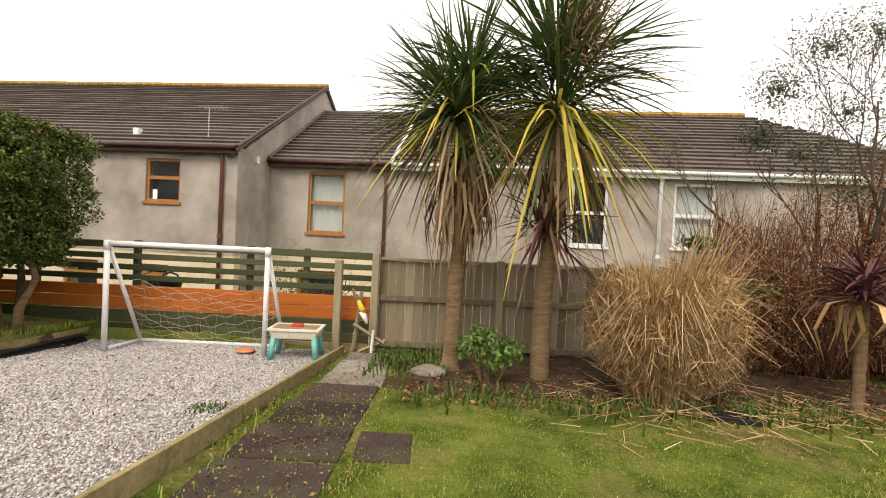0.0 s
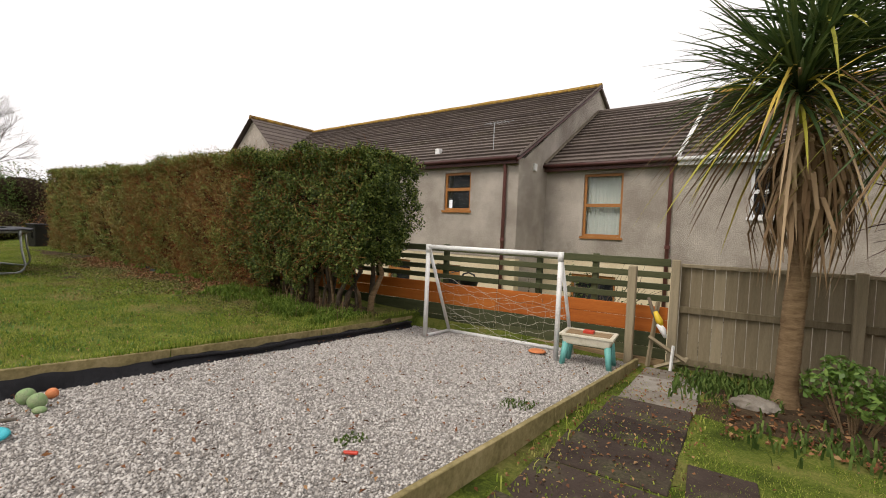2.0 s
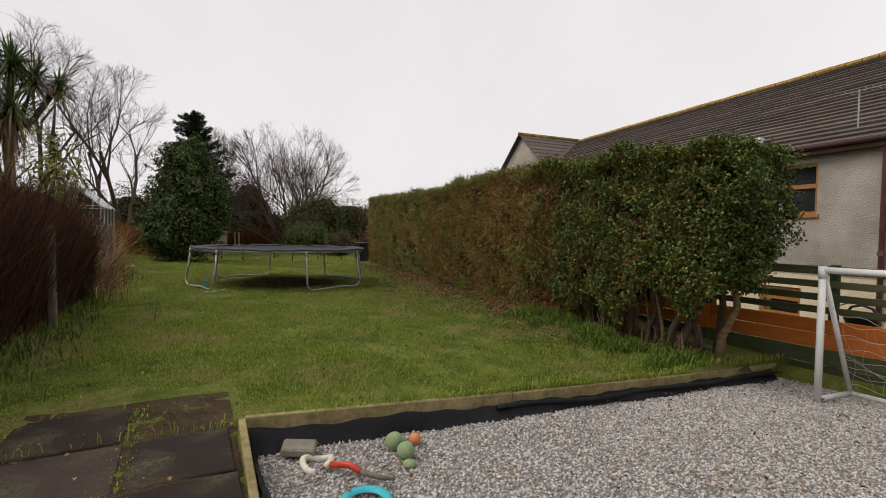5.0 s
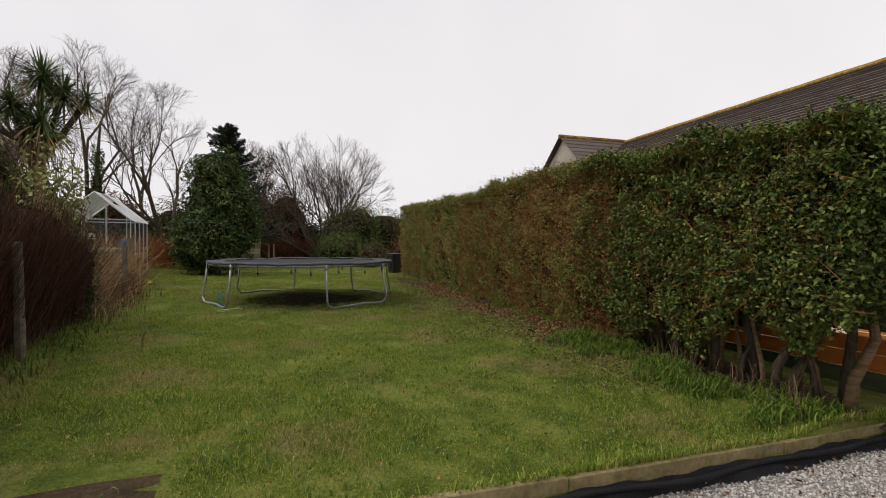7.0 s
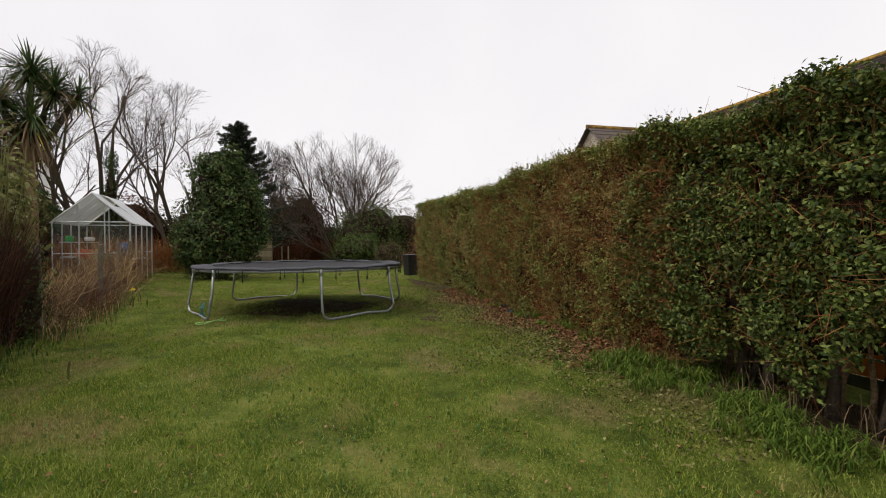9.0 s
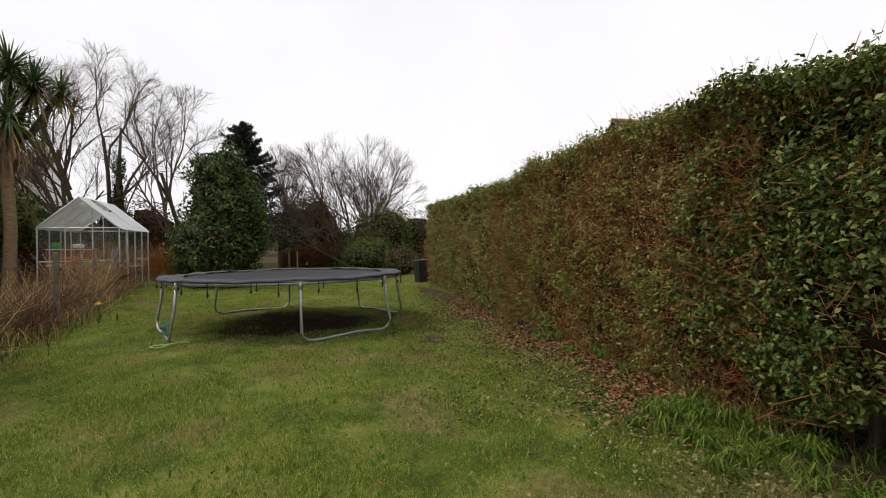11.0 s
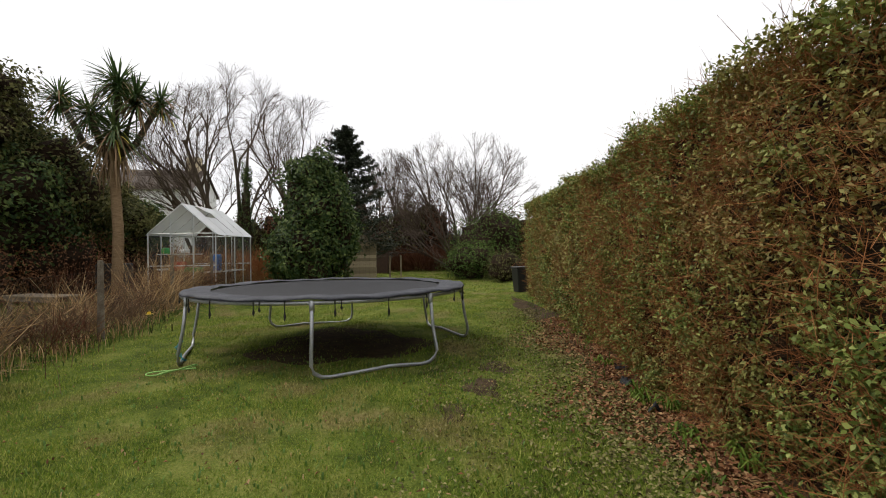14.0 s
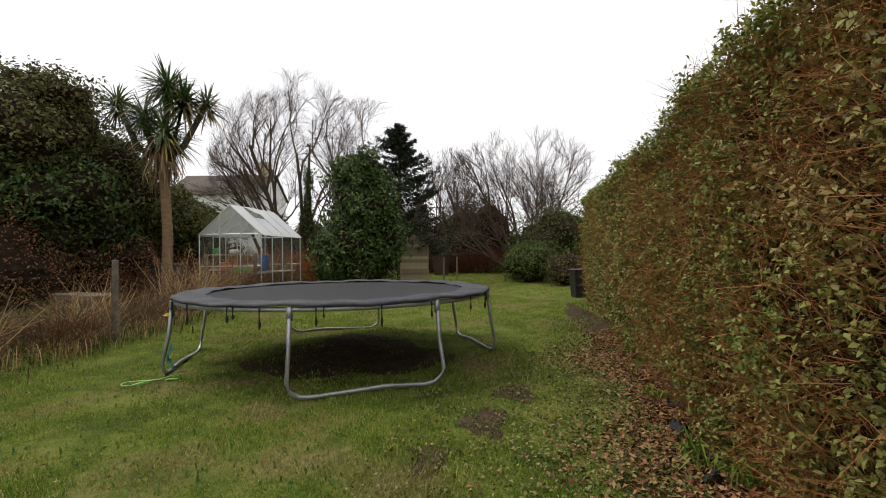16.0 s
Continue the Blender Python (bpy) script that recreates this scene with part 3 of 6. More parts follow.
def plank(p, q, z0, z1, thick, mat, parent, name="board", label="", bevel=0.005):
    """A board on edge from p to q, each (x, y, z offset)."""
    p, q = Vector(p), Vector(q)
    d = q - p
    bm = rbox(d.length, thick, z1 - z0, bevel)
    ob = part(name, bm, mat, parent, label)
    rot = math.degrees(math.atan2(d.y, d.x))
    tilt = -math.degrees(math.atan2(d.z, math.hypot(d.x, d.y)))
    c = (p + q) / 2
    ob.matrix_world = pose(c.x, c.y, c.z + (z0 + z1) / 2, 0, tilt, rot)
    return ob


plank((bed_right(0.4), 0.4, 0.13), (bed_right(3.9) - 0.004, 3.9, -0.055), -0.14, 0.085, 0.045, M_board, edging)
plank((bed_right(3.9), 3.91, -0.055), (bed_right(6.75), 6.75, -0.20), -0.14, 0.085, 0.045, M_board, edging)
plank((BX0, BY0, 0.30), (-3.4, BY0 - 0.03, 0.22), -0.26, 0.012, 0.045, M_board, edging)
plank((-3.39, BY0 - 0.03, 0.22), (bed_right(0.38), BY0, 0.20), -0.26, 0.012, 0.045, M_board, edging)
for y0, y1, z0, z1 in ((0.40, 2.6, 0.31, 0.155), (2.61, 4.7, 0.155, 0.03), (4.71, 6.95, 0.03, -0.07)):
    plank((BX0 - 0.02, y0, z0), (BX0 - 0.03, y1, z1), -0.11, 0.0, 0.05, M_board, edging)
def board_top(y):
    return float(np.interp(y, (0.4, 2.6, 4.7, 6.95), (0.31, 0.155, 0.03, -0.07)))


# black membrane lapping the lawn-side bank, with a folded edge
liner = thing("weed_membrane", 0, 0, 0, label="black plastic weed membrane sagging behind the edging", category="membrane")
g = Geo()
n = 90
for i in range(n + 1):
    y = 0.42 + 6.4 * i / n
    bot = gravel_z(BX0 + 0.1, y) - 0.01
    top = max(bot + 0.03, board_top(y) - 0.085 + 0.012 * math.sin(y * 5) + 0.008 * math.sin(y * 17))
    w = 0.03 * math.sin(y * 3.1) + 0.02 * math.sin(y * 11)
    for x, z in ((BX0 + 0.008, top), (BX0 + 0.035 + w * 0.2, top - 0.03), (BX0 + 0.05 + w * 0.4, (top + bot) / 2), (BX0 + 0.08 + w * 0.6, bot + 0.02), (BX0 + 0.1 + w, bot)):
        g.v.append((x, y, z))
g.f = [(5 * i + k, 5 * i + k + 1, 5 * i + k + 6, 5 * i + k + 5) for i in range(n) for k in range(4)]
part("sheet", g, M_liner, liner, smooth=True)
g = Geo()
n = 50
for i in range(n + 1):
    x = BX0 + 0.02 + 3.3 * i / n
    y = BY0 + 0.03
    top = 0.25 - 0.02 * (x - BX0) + 0.01 * math.sin(x * 7)
    bot = gravel_z(x, y) - 0.01
    w = 0.02 * math.sin(x * 5.3)
    for dy, z in ((0.0, top), (0.03 + w, (top + bot) / 2), (0.08 + w, bot)):
        g.v.append((x, y + dy, z))
g.f = [(3 * i + k, 3 * i + k + 1, 3 * i + k + 4, 3 * i + k + 3) for i in range(n) for k in range(2)]
part("sheet", g, M_liner, liner, smooth=True)
g = Geo()
g.tube([(BX0 + 0.06 + 0.02 * math.sin(y * 4), y, max(gravel_z(BX0, y) + 0.03, board_top(y) - 0.10) + 0.01 * math.sin(3 * y)) for y in np.linspace(2.4, 6.8, 30)], 0.022, 6)
part("rolled_edge", g, M_liner, liner, smooth=True)

# ---- fences ----
stained = thing("rail_fence", 0, 7.2, 0, label="green-stained rails above orange and green boards", category="fence", kind="structure")


def tilt_z(x):
    return 0.0


def fence_board(th, name, x0, x1, y, z0, z1, thick, mat):
    return block(name, (x0, y - thick / 2, z0), (x1, y + thick / 2, z1), mat, th, bevel=0.006)


for x0, x1 in ((-12.4, -9.4), (-9.39, -6.4), (-6.39, -3.75), (-3.74, -1.1)):
    for z0, z1 in ((1.14, 1.25), (0.97, 1.06), (0.80, 0.89), (0.635, 0.725)):
        fence_board(stained, "rail", x0, x1, 0.06, z0, z1, 0.03, M_greenpaint)
    fence_board(stained, "orange_board", x0, x1, 0.0, 0.385, 0.565, 0.028, M_orange)
    fence_board(stained, "orange_board", x0, x1, 0.0, 0.19, 0.38, 0.028, M_orange)
    fence_board(stained, "green_board", x0, x1, 0.0, -0.02, 0.185, 0.028, M_greenpaint)
    fence_board(stained, "green_board", x0, x1, 0.0, -0.24, -0.025, 0.028, M_greenpaint)
    fence_board(stained, "tan_board", x0, x1, -0.09, -0.40, -0.16, 0.05, M_tan)
for x in (-11.6, -9.9, -8.1, -6.45, -4.85, -3.05, -2.15):
    block("post", (x - 0.045, 0.08, -1.9), (x + 0.045, 0.17, 1.27), M_greenpaint, stained, bevel=0.008)

closed = thing("board_fence", 0, 7.2, 0, label="weathered vertical board fence with mossy rails", category="fence", kind="structure")
x, k = -0.96, 0
while x < 7.2:
    w = 0.135 + 0.012 * ((k * 7) % 5 - 2) / 2
    top = 1.155 + 0.012 * math.sin(k * 2.3)
    block("board", (x, 0.02 + 0.004 * (k % 2), -0.45), (x + w - 0.007, 0.042 + 0.004 * (k % 2), top), M_fence, closed, bevel=0.003)
    x += w
    k += 1
for z0, z1 in ((1.15, 1.20), (0.52, 0.61), (-0.2, -0.11)):
    for x0, x1 in ((-0.96, 2.4), (2.41, 4.9), (4.91, 7.2)):
        block("rail", (x0, -0.035, z0), (x1, 0.018, z1), M_fence, closed, bevel=0.006)
for x, z in ((-1.02, 1.25), (0.91, 1.23), (2.62, 1.26), (4.4, 1.22), (6.2, 1.22)):
    block("post", (x - 0.055, -0.14, -0.6), (x + 0.055, -0.037, z), M_fence, closed, bevel=0.01)
loose_post = block("gate_post", (-1.60, 6.86, -0.5), (-1.49, 6.97, 1.14), M_fence, bevel=0.012)
tagged(loose_post, "weathered square timber gate post beside the path", "post")
# broken pale gate bits leaning by the post
gate = thing("broken_gate", -1.2, 7.0, -0.25, label="broken weathered timbers leaning by the fence", category="timber")
g = Geo().tube([(-0.1, -0.02, 0), (-0.02, 0.1, 0.9)], 0.03, 4)
part("timber", g, M_fence, gate)
g = Geo().tube([(-0.1, -0.05, 0.42), (0.38, -0.1, 0.16)], 0.03, 4)
part("timber", g, M_fence, gate)
g = Geo().tube([(0.0, -0.12, 0.02), (0.4, -0.06, 0.2)], 0.028, 4)
part("timber", g, M_fence, gate)
g = Geo().tube([(0.2, -0.16, 0.0), (0.22, -0.14, 0.36)], 0.022, 5)
part("white_stake", g, M_white, gate)
blaster = thing("toy_blaster", -1.2, 6.88, 0.30, label="yellow and grey plastic toy hanging on the fence", category="toy")
part("barrel", Geo().tube([(-0.12, 0, 0.42), (-0.05, 0, 0.22), (0.02, 0, 0.1)], [0.02, 0.026, 0.03], 8), M_bench, blaster, smooth=True)
part("handle", Geo().tube([(-0.03, 0, 0.24), (0.03, -0.01, 0.12), (0.06, -0.01, 0.06)], [0.03, 0.05, 0.03], 8), M_yellow, blaster, smooth=True)
part("grip", Geo().tube([(0.02, 0, 0.08), (0.08, -0.01, 0.0), (0.12, -0.02, -0.1)], [0.04, 0.045, 0.02], 8), M_white, blaster, smooth=True)

# ---- houses ----
HOUSE = pose(-5.84, 12.9, 0, 0, 0, -6.4)


def local_thing(name, label, category):
    ob = new(name)
    ob.matrix_world = HOUSE
    return tagged(ob, label, category)


def holed_wall(u0, u1, z0, z1, v, thick, holes):
    """A wall along u with openings (u0, z0, u1, z1) through it."""
    us = sorted({u0, u1, *[h[0] for h in holes], *[h[2] for h in holes]})
    zs = sorted({z0, z1, *[h[1] for h in holes], *[h[3] for h in holes]})
    g = Geo()
    for a, b in zip(us, us[1:]):
        for c, d in zip(zs, zs[1:]):
            if a < u0 or b > u1 or c < z0 or d > z1:
                continue
            if not any(h[0] <= (a + b) / 2 <= h[2] and h[1] <= (c + d) / 2 <= h[3] for h in holes):
                g.box(a, v, c, b, v + thick, d)
    # one welded shell: shared corners joined, faces between neighbours dropped
    index, verts, faces = {}, [], {}
    for f in g.f:
        ids = []
        for i in f:
            key = tuple(round(q, 4) for q in g.v[i])
            if key not in index:
                index[key] = len(verts)
                verts.append(key)
            ids.append(index[key])
        faces.setdefault(tuple(sorted(ids)), []).append(tuple(ids))
    g.v, g.f = verts, [q[0] for q in faces.values() if len(q) == 1]
    return g


def window(house, u0, z0, u1, z1, v, mat, sill_mat, curtain=True, split=0.5, cols=1):
    # near-black panel behind the opening stands in for the room's shade
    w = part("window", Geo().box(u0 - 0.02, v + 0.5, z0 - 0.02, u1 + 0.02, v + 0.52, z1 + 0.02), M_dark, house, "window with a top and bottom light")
    f = Geo()
    t, y0, y1 = 0.075, v + 0.06, v + 0.13
    f.box(u0, y0, z0, u0 + t, y1, z1).box(u1 - t, y0, z0, u1, y1, z1).box(u0 + t, y0, z1 - t, u1 - t, y1, z1).box(u0 + t, y0, z0, u1 - t, y1, z0 + t)
    zm = z0 + (z1 - z0) * split
    f.box(u0 + t, y0 - 0.004, zm - 0.05, u1 - t, y1, zm + 0.05)
    for c in range(1, cols):
        uc = u0 + (u1 - u0) * c / cols
        f.box(uc - 0.04, y0 - 0.002, z0 + t, uc + 0.04, y1, zm - 0.05)
        f.box(uc - 0.04, y0 - 0.002, zm + 0.05, uc + 0.04, y1, z1 - t)
    part("frame", f, mat, w)
    part("sill", Geo().box(u0 - 0.06, v - 0.05, z0 - 0.075, u1 + 0.06, v + 0.13, z0 - 0.003), sill_mat, w)
    for a, b in ((z0 + t, zm - 0.05), (zm + 0.05, z1 - t)):
        p = part("pane", Geo().box(u0 + t, v + 0.092, a, u1 - t, v + 0.098, b), M_glass, w)
        p.visible_shadow = False
    if curtain:
        c = Geo()
        n = 40
        for i in range(n + 1):
            u = u0 + 0.03 + (u1 - u0 - 0.06) * i / n
            c.v += [(u, v + 0.22 + 0.018 * math.sin(i * 1.9), z0 + 0.03), (u, v + 0.22 + 0.018 * math.sin(i * 1.9), z1 - 0.03)]
        c.f = [(2 * i, 2 * i + 2, 2 * i + 3, 2 * i + 1) for i in range(n)]
        part("curtain", c, M_curtain, w, "pale net curtain", smooth=True)
    return w


def roof_slope(house, u0, u1, v0, z0, v1, z1, courses, hip=0.0):
    """Overlapping tile courses from the eave (v0, z0) to the ridge (v1, z1), with thick lower edges."""
    dv, dz = (v1 - v0) / courses, (z1 - z0) / courses
    run = math.hypot(dv, dz)
    nv, nz = -dz / run * (1 if dv > 0 else -1), abs(dv) / run
    far = u1
    for i in range(courses):
        u1 = far + hip * (1 - i / courses)
        g = Geo()
        a, b = (v0 + dv * i, z0 + dz * i), (v0 + dv * (i + 1.08), z0 + dz * (i + 1.08))
        k = 0.07
        lift = (a[0] + nv * k, a[1] + nz * k)
        top = (b[0] + nv * 0.004, b[1] + nz * 0.004)
        n = max(2, int((u1 - u0) / 0.33))
        off = (i % 2) * 0.16
        for j in range(n + 1):
            u = min(u1, max(u0, u0 + (u1 - u0) * j / n + (off if 0 < j < n else 0)))
            s = 0.006 * math.sin(j * 12.9 + i * 4.1)
            g.v += [(u, a[0], a[1]), (u, lift[0] + nv * s, lift[1] + nz * s), (u, top[0], top[1])]
        for j in range(n):
            p = 3 * j
            g.f += [(p, p + 3, p + 4, p + 1), (p + 1, p + 4, p + 5, p + 2)]
        part("tile_course", g, M_tile, house)


def ridge_tiles(house, u0, u1, v, z):
    n = int((u1 - u0) / 0.45)
    mesh = as_mesh("ridge_tile", Geo().tube([(0, 0, 0), (0.445, 0, 0)], 0.12, 8), M_ridge)
    for i in range(n):
        ob = part("ridge_tile", mesh, M_ridge, house)
        ob.location = (u0 + i * (u1 - u0) / n, v, z - 0.01 + 0.008 * math.sin(i * 5.1))


def gable(u, v0, v1, vr, z0, ze, zr, thick=0.25):
    g = Geo()
    pts = [(v0, z0), (v1, z0), (v1, ze), (vr, zr), (v0, ze)]
    g.v = [(u, p, q) for p, q in pts] + [(u - thick, p, q) for p, q in pts]
    g.f = [(0, 1, 2, 3, 4), (9, 8, 7, 6, 5)] + [(i, i + 5, (i + 1) % 5 + 5, (i + 1) % 5) for i in range(5)]
    return g


def gutter(house, u0, u1, v, z, mat):
    g = Geo()
    g.box(u0, v - 0.10, z - 0.19, u1, v - 0.02, z - 0.02)
    part("fascia", g, mat, house)
    part("gutter", Geo().tube([(u0, v - 0.16, z - 0.03), (u1, v - 0.16, z - 0.03)], 0.058, 8), mat, house, smooth=True)


def downpipe(house, u, v, z0, z1, mat, r=0.05):
    p = part("downpipe", Geo().tube([(u, v - 0.16, z1), (u, v - 0.14, z1 - 0.15), (u, v - 0.07, z1 - 0.32), (u, v - 0.07, z0)], r, 8), mat, house, smooth=True)
    part("collar", Geo().tube([(u, v - 0.07, (z0 + z1) / 2 + 0.35), (u, v - 0.07, (z0 + z1) / 2 + 0.45)], r * 1.35, 8), mat, p)


# tall house, gable end towards the lower terrace
h1 = local_thing("terraced_house", "grey pebbledashed house with oak-framed windows and brown tiles", "house")
ZE, ZR, VR = 3.88, 7.55, 6.2
holes = [(-2.78, 2.22, -1.72, 3.45), (-7.4, 2.2, -6.3, 3.45), (-11.4, 2.2, -10.3, 3.45)]
part("upper_wall", holed_wall(-22, 0, 0.78, ZE - 0.05, 0, 0.3, holes), M_render, h1)
lower = [(-3.0, -0.3, -2.0, 0.42), (-5.3, -0.5, -4.2, 0.45), (-9, -0.5, -7.8, 0.45)]
part("lower_wall", holed_wall(-22, 0.0, -1.95, 0.78, 0.012, 0.288, lower), M_creamwall, h1, "cream-painted lower wall")
for h in holes:
    window(h1, *h, 0, M_woodframe, M_woodframe, curtain=False, split=0.56)
for h in lower:
    window(h1, *h, 0.012, M_woodframe, M_woodframe, curtain=False, split=0.6)
part("gable_wall", gable(0, 0.30, 12.4, VR, -1.95, ZE - 0.08, ZR - 0.1), M_render, h1)
roof_slope(h1, -22, 0.12, -0.22, ZE - 0.1, VR, ZR, 24)
part("back_slope", Geo().box(-22, VR, ZR - 0.1, 0.12, VR + 0.05, ZR - 0.05), M_tile, h1)
bs = Geo()
bs.v = [(-22, VR, ZR), (0.12, VR, ZR), (0.12, 12.6, ZE - 0.1), (-22, 12.6, ZE - 0.1), (-22, VR, ZR - 0.12), (0.12, VR, ZR - 0.12), (0.12, 12.6, ZE - 0.22), (-22, 12.6, ZE - 0.22)]
bs.f = [(0, 1, 2, 3), (7, 6, 5, 4), (0, 4, 5, 1), (1, 5, 6, 2), (2, 6, 7, 3), (3, 7, 4, 0)]
part("back_slope", bs, M_tile, h1)
ridge_tiles(h1, -21.9, 0.12, VR, ZR + 0.03)
gutter(h1, -22, 0.06, -0.12, ZE - 0.08, M_fascia)
downpipe(h1, -0.42, 0.0, -1.9, ZE - 0.1, M_pipe, 0.055)
part("bargeboard", Geo().tube([(0.10, -0.3, ZE - 0.2), (0.10, VR, ZR - 0.05)], 0.05, 4), M_fascia, h1)
part("verge_tile", Geo().tube([(0.09, -0.22, ZE - 0.06), (0.09, VR, ZR + 0.04)], 0.05, 4), M_tile, h1)
# aerial, roof vent, alarm box, hanging basket
ae = Geo().tube([(-1.15, 0.35, ZE + 0.1), (-1.15, 0.35, ZE + 1.15)], 0.016, 5)
ae.tube([(-1.5, 0.3, ZE + 1.12), (-0.5, 0.45, ZE + 1.16)], 0.01, 4)
for i in range(6):
    ae.tube([(-1.35 + 0.13 * i, 0.18, ZE + 1.13), (-1.35 + 0.13 * i, 0.55, ZE + 1.13)], 0.006, 4)
part("aerial", ae, M_steel, h1, "metal television aerial")
block("roof_vent", (-3.6, 0.42, ZE + 0.32), (-3.42, 0.6, ZE + 0.52), M_whitepaint, h1, "small white roof vent")
block("alarm_box", (0.003, 0.9, ZE - 0.35), (0.07, 1.06, ZE - 0.13), M_whitepaint, h1, "small white wall box")
# cross wing at the far end
wing = Geo()
UW, VW, HW = -18.7, 2.1, 4.4
ZW = ZR - HW * 0.85
wing.v = [(UW - HW, VW, -1.9), (UW + HW, VW, -1.9), (UW + HW, VW, ZW), (UW, VW, ZR - 0.05), (UW - HW, VW, ZW)]
wing.v += [(x, y + 4, z) for x, y, z in wing.v]
wing.f = [(0, 1, 2, 3, 4), (1, 6, 7, 2), (5, 0, 4, 9), (9, 8, 7, 6, 5)]
part("wing_wall", wing, M_render, h1)
for sgn in (1, -1):
    for i in range(15):
        a, b = i / 15, (i + 1.06) / 15
        g = Geo()
        e = 0.04
        g.v = [(UW + sgn * (HW + 0.3) * (1 - a), VW - 0.25, ZW - 0.15 + (ZR - ZW + 0.2) * a), (UW + sgn * (HW + 0.3) * (1 - a), VR + 1.5, ZW - 0.15 + (ZR - ZW + 0.2) * a)]
        g.v += [(p, q, r + e) for p, q, r in g.v]
        g.v += [(UW + sgn * (HW + 0.3) * max(0, 1 - b), q, ZW - 0.15 + (ZR - ZW + 0.2) * min(1, b)) for q in (VW - 0.25, VR + 1.5)]
        g.f = [(0, 1, 3, 2), (2, 3, 5, 4), (0, 2, 4)]
        part("tile_course", g, M_tile, h1)
part("wing_ridge", Geo().tube([(UW, VW - 0.25, ZR + 0.06), (UW, VR, ZR + 0.06)], 0.12, 8), M_ridge, h1)

# lower terrace: two houses in one line
V2, VR2 = 1.9, 6.2
ZE2, ZR2 = 3.86, 6.5
U12, UEND, HIP = 3.95, 16.3, 4.4
h2 = local_thing("terraced_house", "grey pebbledashed terraced house with an oak stair window", "house")
hole = [(1.28, 1.55, 2.48, 3.48)]
low2 = [(1.0, -0.6, 2.4, 0.35)]
part("upper_wall", holed_wall(0.003, U12, 0.78, ZE2 - 0.05, V2, 0.3, hole), M_render, h2)
part("lower_wall", holed_wall(0.003, U12, -1.95, 0.78, V2 + 0.012, 0.288, low2), M_creamwall, h2, "cream-painted lower wall")
window(h2, *hole[0], V2, M_woodframe, M_woodframe, split=0.5)
window(h2, *low2[0], V2 + 0.012, M_woodframe, M_woodframe, curtain=False)
roof_slope(h2, 0.003, U12 + 0.05, V2 - 0.22, ZE2 - 0.1, VR2, ZR2, 17)
gutter(h2, 0.01, U12, V2 - 0.12, ZE2 - 0.08, M_fascia)
part("flashing", Geo().tube([(0.03, V2 - 0.25, ZE2 - 0.02), (0.03, VR2, ZR2 + 0.08)], 0.06, 4), M_concrete, h2)
part("ridge_capping", Geo().tube([(0.01, VR2, ZR2 + 0.02), (U12, VR2, ZR2 + 0.02)], 0.1, 8), M_tile, h2)
downpipe(h2, U12 - 0.16, V2, -1.9, ZE2 - 0.1, M_pipe, 0.055)
h3 = local_thing("terraced_house", "grey pebbledashed terraced house with white gutters and windows", "house")
holes3 = [(5.65, 2.2, 7.05, 3.52), (9.45, 1.55, 10.5, 3.52), (12.35, 1.62, 13.5, 3.5)]
part("wall", holed_wall(U12, UEND + HIP - 0.2, -1.95, ZE2 - 0.05, V2, 0.3, holes3), M_render, h3)
for i, h in enumerate(holes3):
    window(h3, *h, V2, M_whitepaint, M_whitepaint, curtain=i == 2, split=0.5, cols=2 if i == 0 else 1)
roof_slope(h3, U12 + 0.05, UEND + 0.1, V2 - 0.22, ZE2 - 0.1, VR2 + 0.2, ZR2 + 0.2, 17, HIP)
ridge_tiles(h3, U12 + 0.1, UEND, VR2 + 0.2, ZR2 + 0.24)
gutter(h3, U12 + 0.02, UEND + HIP, V2 - 0.12, ZE2 - 0.08, M_whitepaint)
part("flashing", Geo().tube([(U12 + 0.02, V2 - 0.25, ZE2 - 0.02), (U12 + 0.02, VR2, ZR2 + 0.1)], 0.06, 4), M_whitepaint, h3)
downpipe(h3, 11.95, V2, -1.9, ZE2 - 0.1, M_whitepaint, 0.055)
part("end_gable", gable(UEND + HIP - 0.2, V2 + 0.303, 11, VR2 + 0.2, -1.95, ZE2 - 0.1, ZE2 - 0.05), M_render, h3)
block("roof_window", (15.2, 3.2, ZE2 + 0.70), (15.6, 3.6, ZE2 + 0.95), M_whitepaint, h3)
part("back_slope", Geo().box(0.02, VR2 + 0.2, ZR2 - 1.2, UEND, VR2 + 0.4, ZR2 + 0.1), M_tile, h3)

# ---- hedge ----
HX0, HX1 = -5.1, -22.2


def hedge_front(x):
    return 5.22 - 0.1 * (x + 5)


def hedge_top(x):
    return 2.66 - 0.026 * (x + 5) + 0.13 * np.exp(-((x + 10.3) / 2.2) ** 2) - 0.05 * np.exp(-((x + 16) / 3) ** 2)


def hedge_points(n, x0, x1, low):
    """Points over the front, top and end of the hedge with their outward directions."""
    x = rng.uniform(x1, x0, n)
    yf, zt = hedge_front(x), hedge_top(x)
    pick = rng.uniform(0, 1, n)
    zl = low(x)
    z = zl + (zt - zl) * rng.uniform(0, 1, n)
    bulge = 0.16 * np.sin(np.clip((z - 0.2) / (zt - 0.2), 0, 1) * math.pi) - 0.10
    y = yf - bulge
    N = np.tile(np.array([0.0, -1.0, 0.25]), (n, 1))
    top = pick > 0.66
    y[top] = (yf + rng.uniform(-0.05, 1.35, n))[top]
    z[top] = zt[top] + (0.05 - 0.1 * np.abs((y - yf - 0.6)) ** 2)[top]
    N[top] = (0, 0, 1)
    P = np.stack([x, y, z], axis=1)
    a = lump(P, 2.2, 1.0) * 0.10 + lump(P, 5.5, 3.0) * 0.06
    P += N * (a - np.abs(rng.normal(size=n)) * 0.07 + 0.04)[:, None]
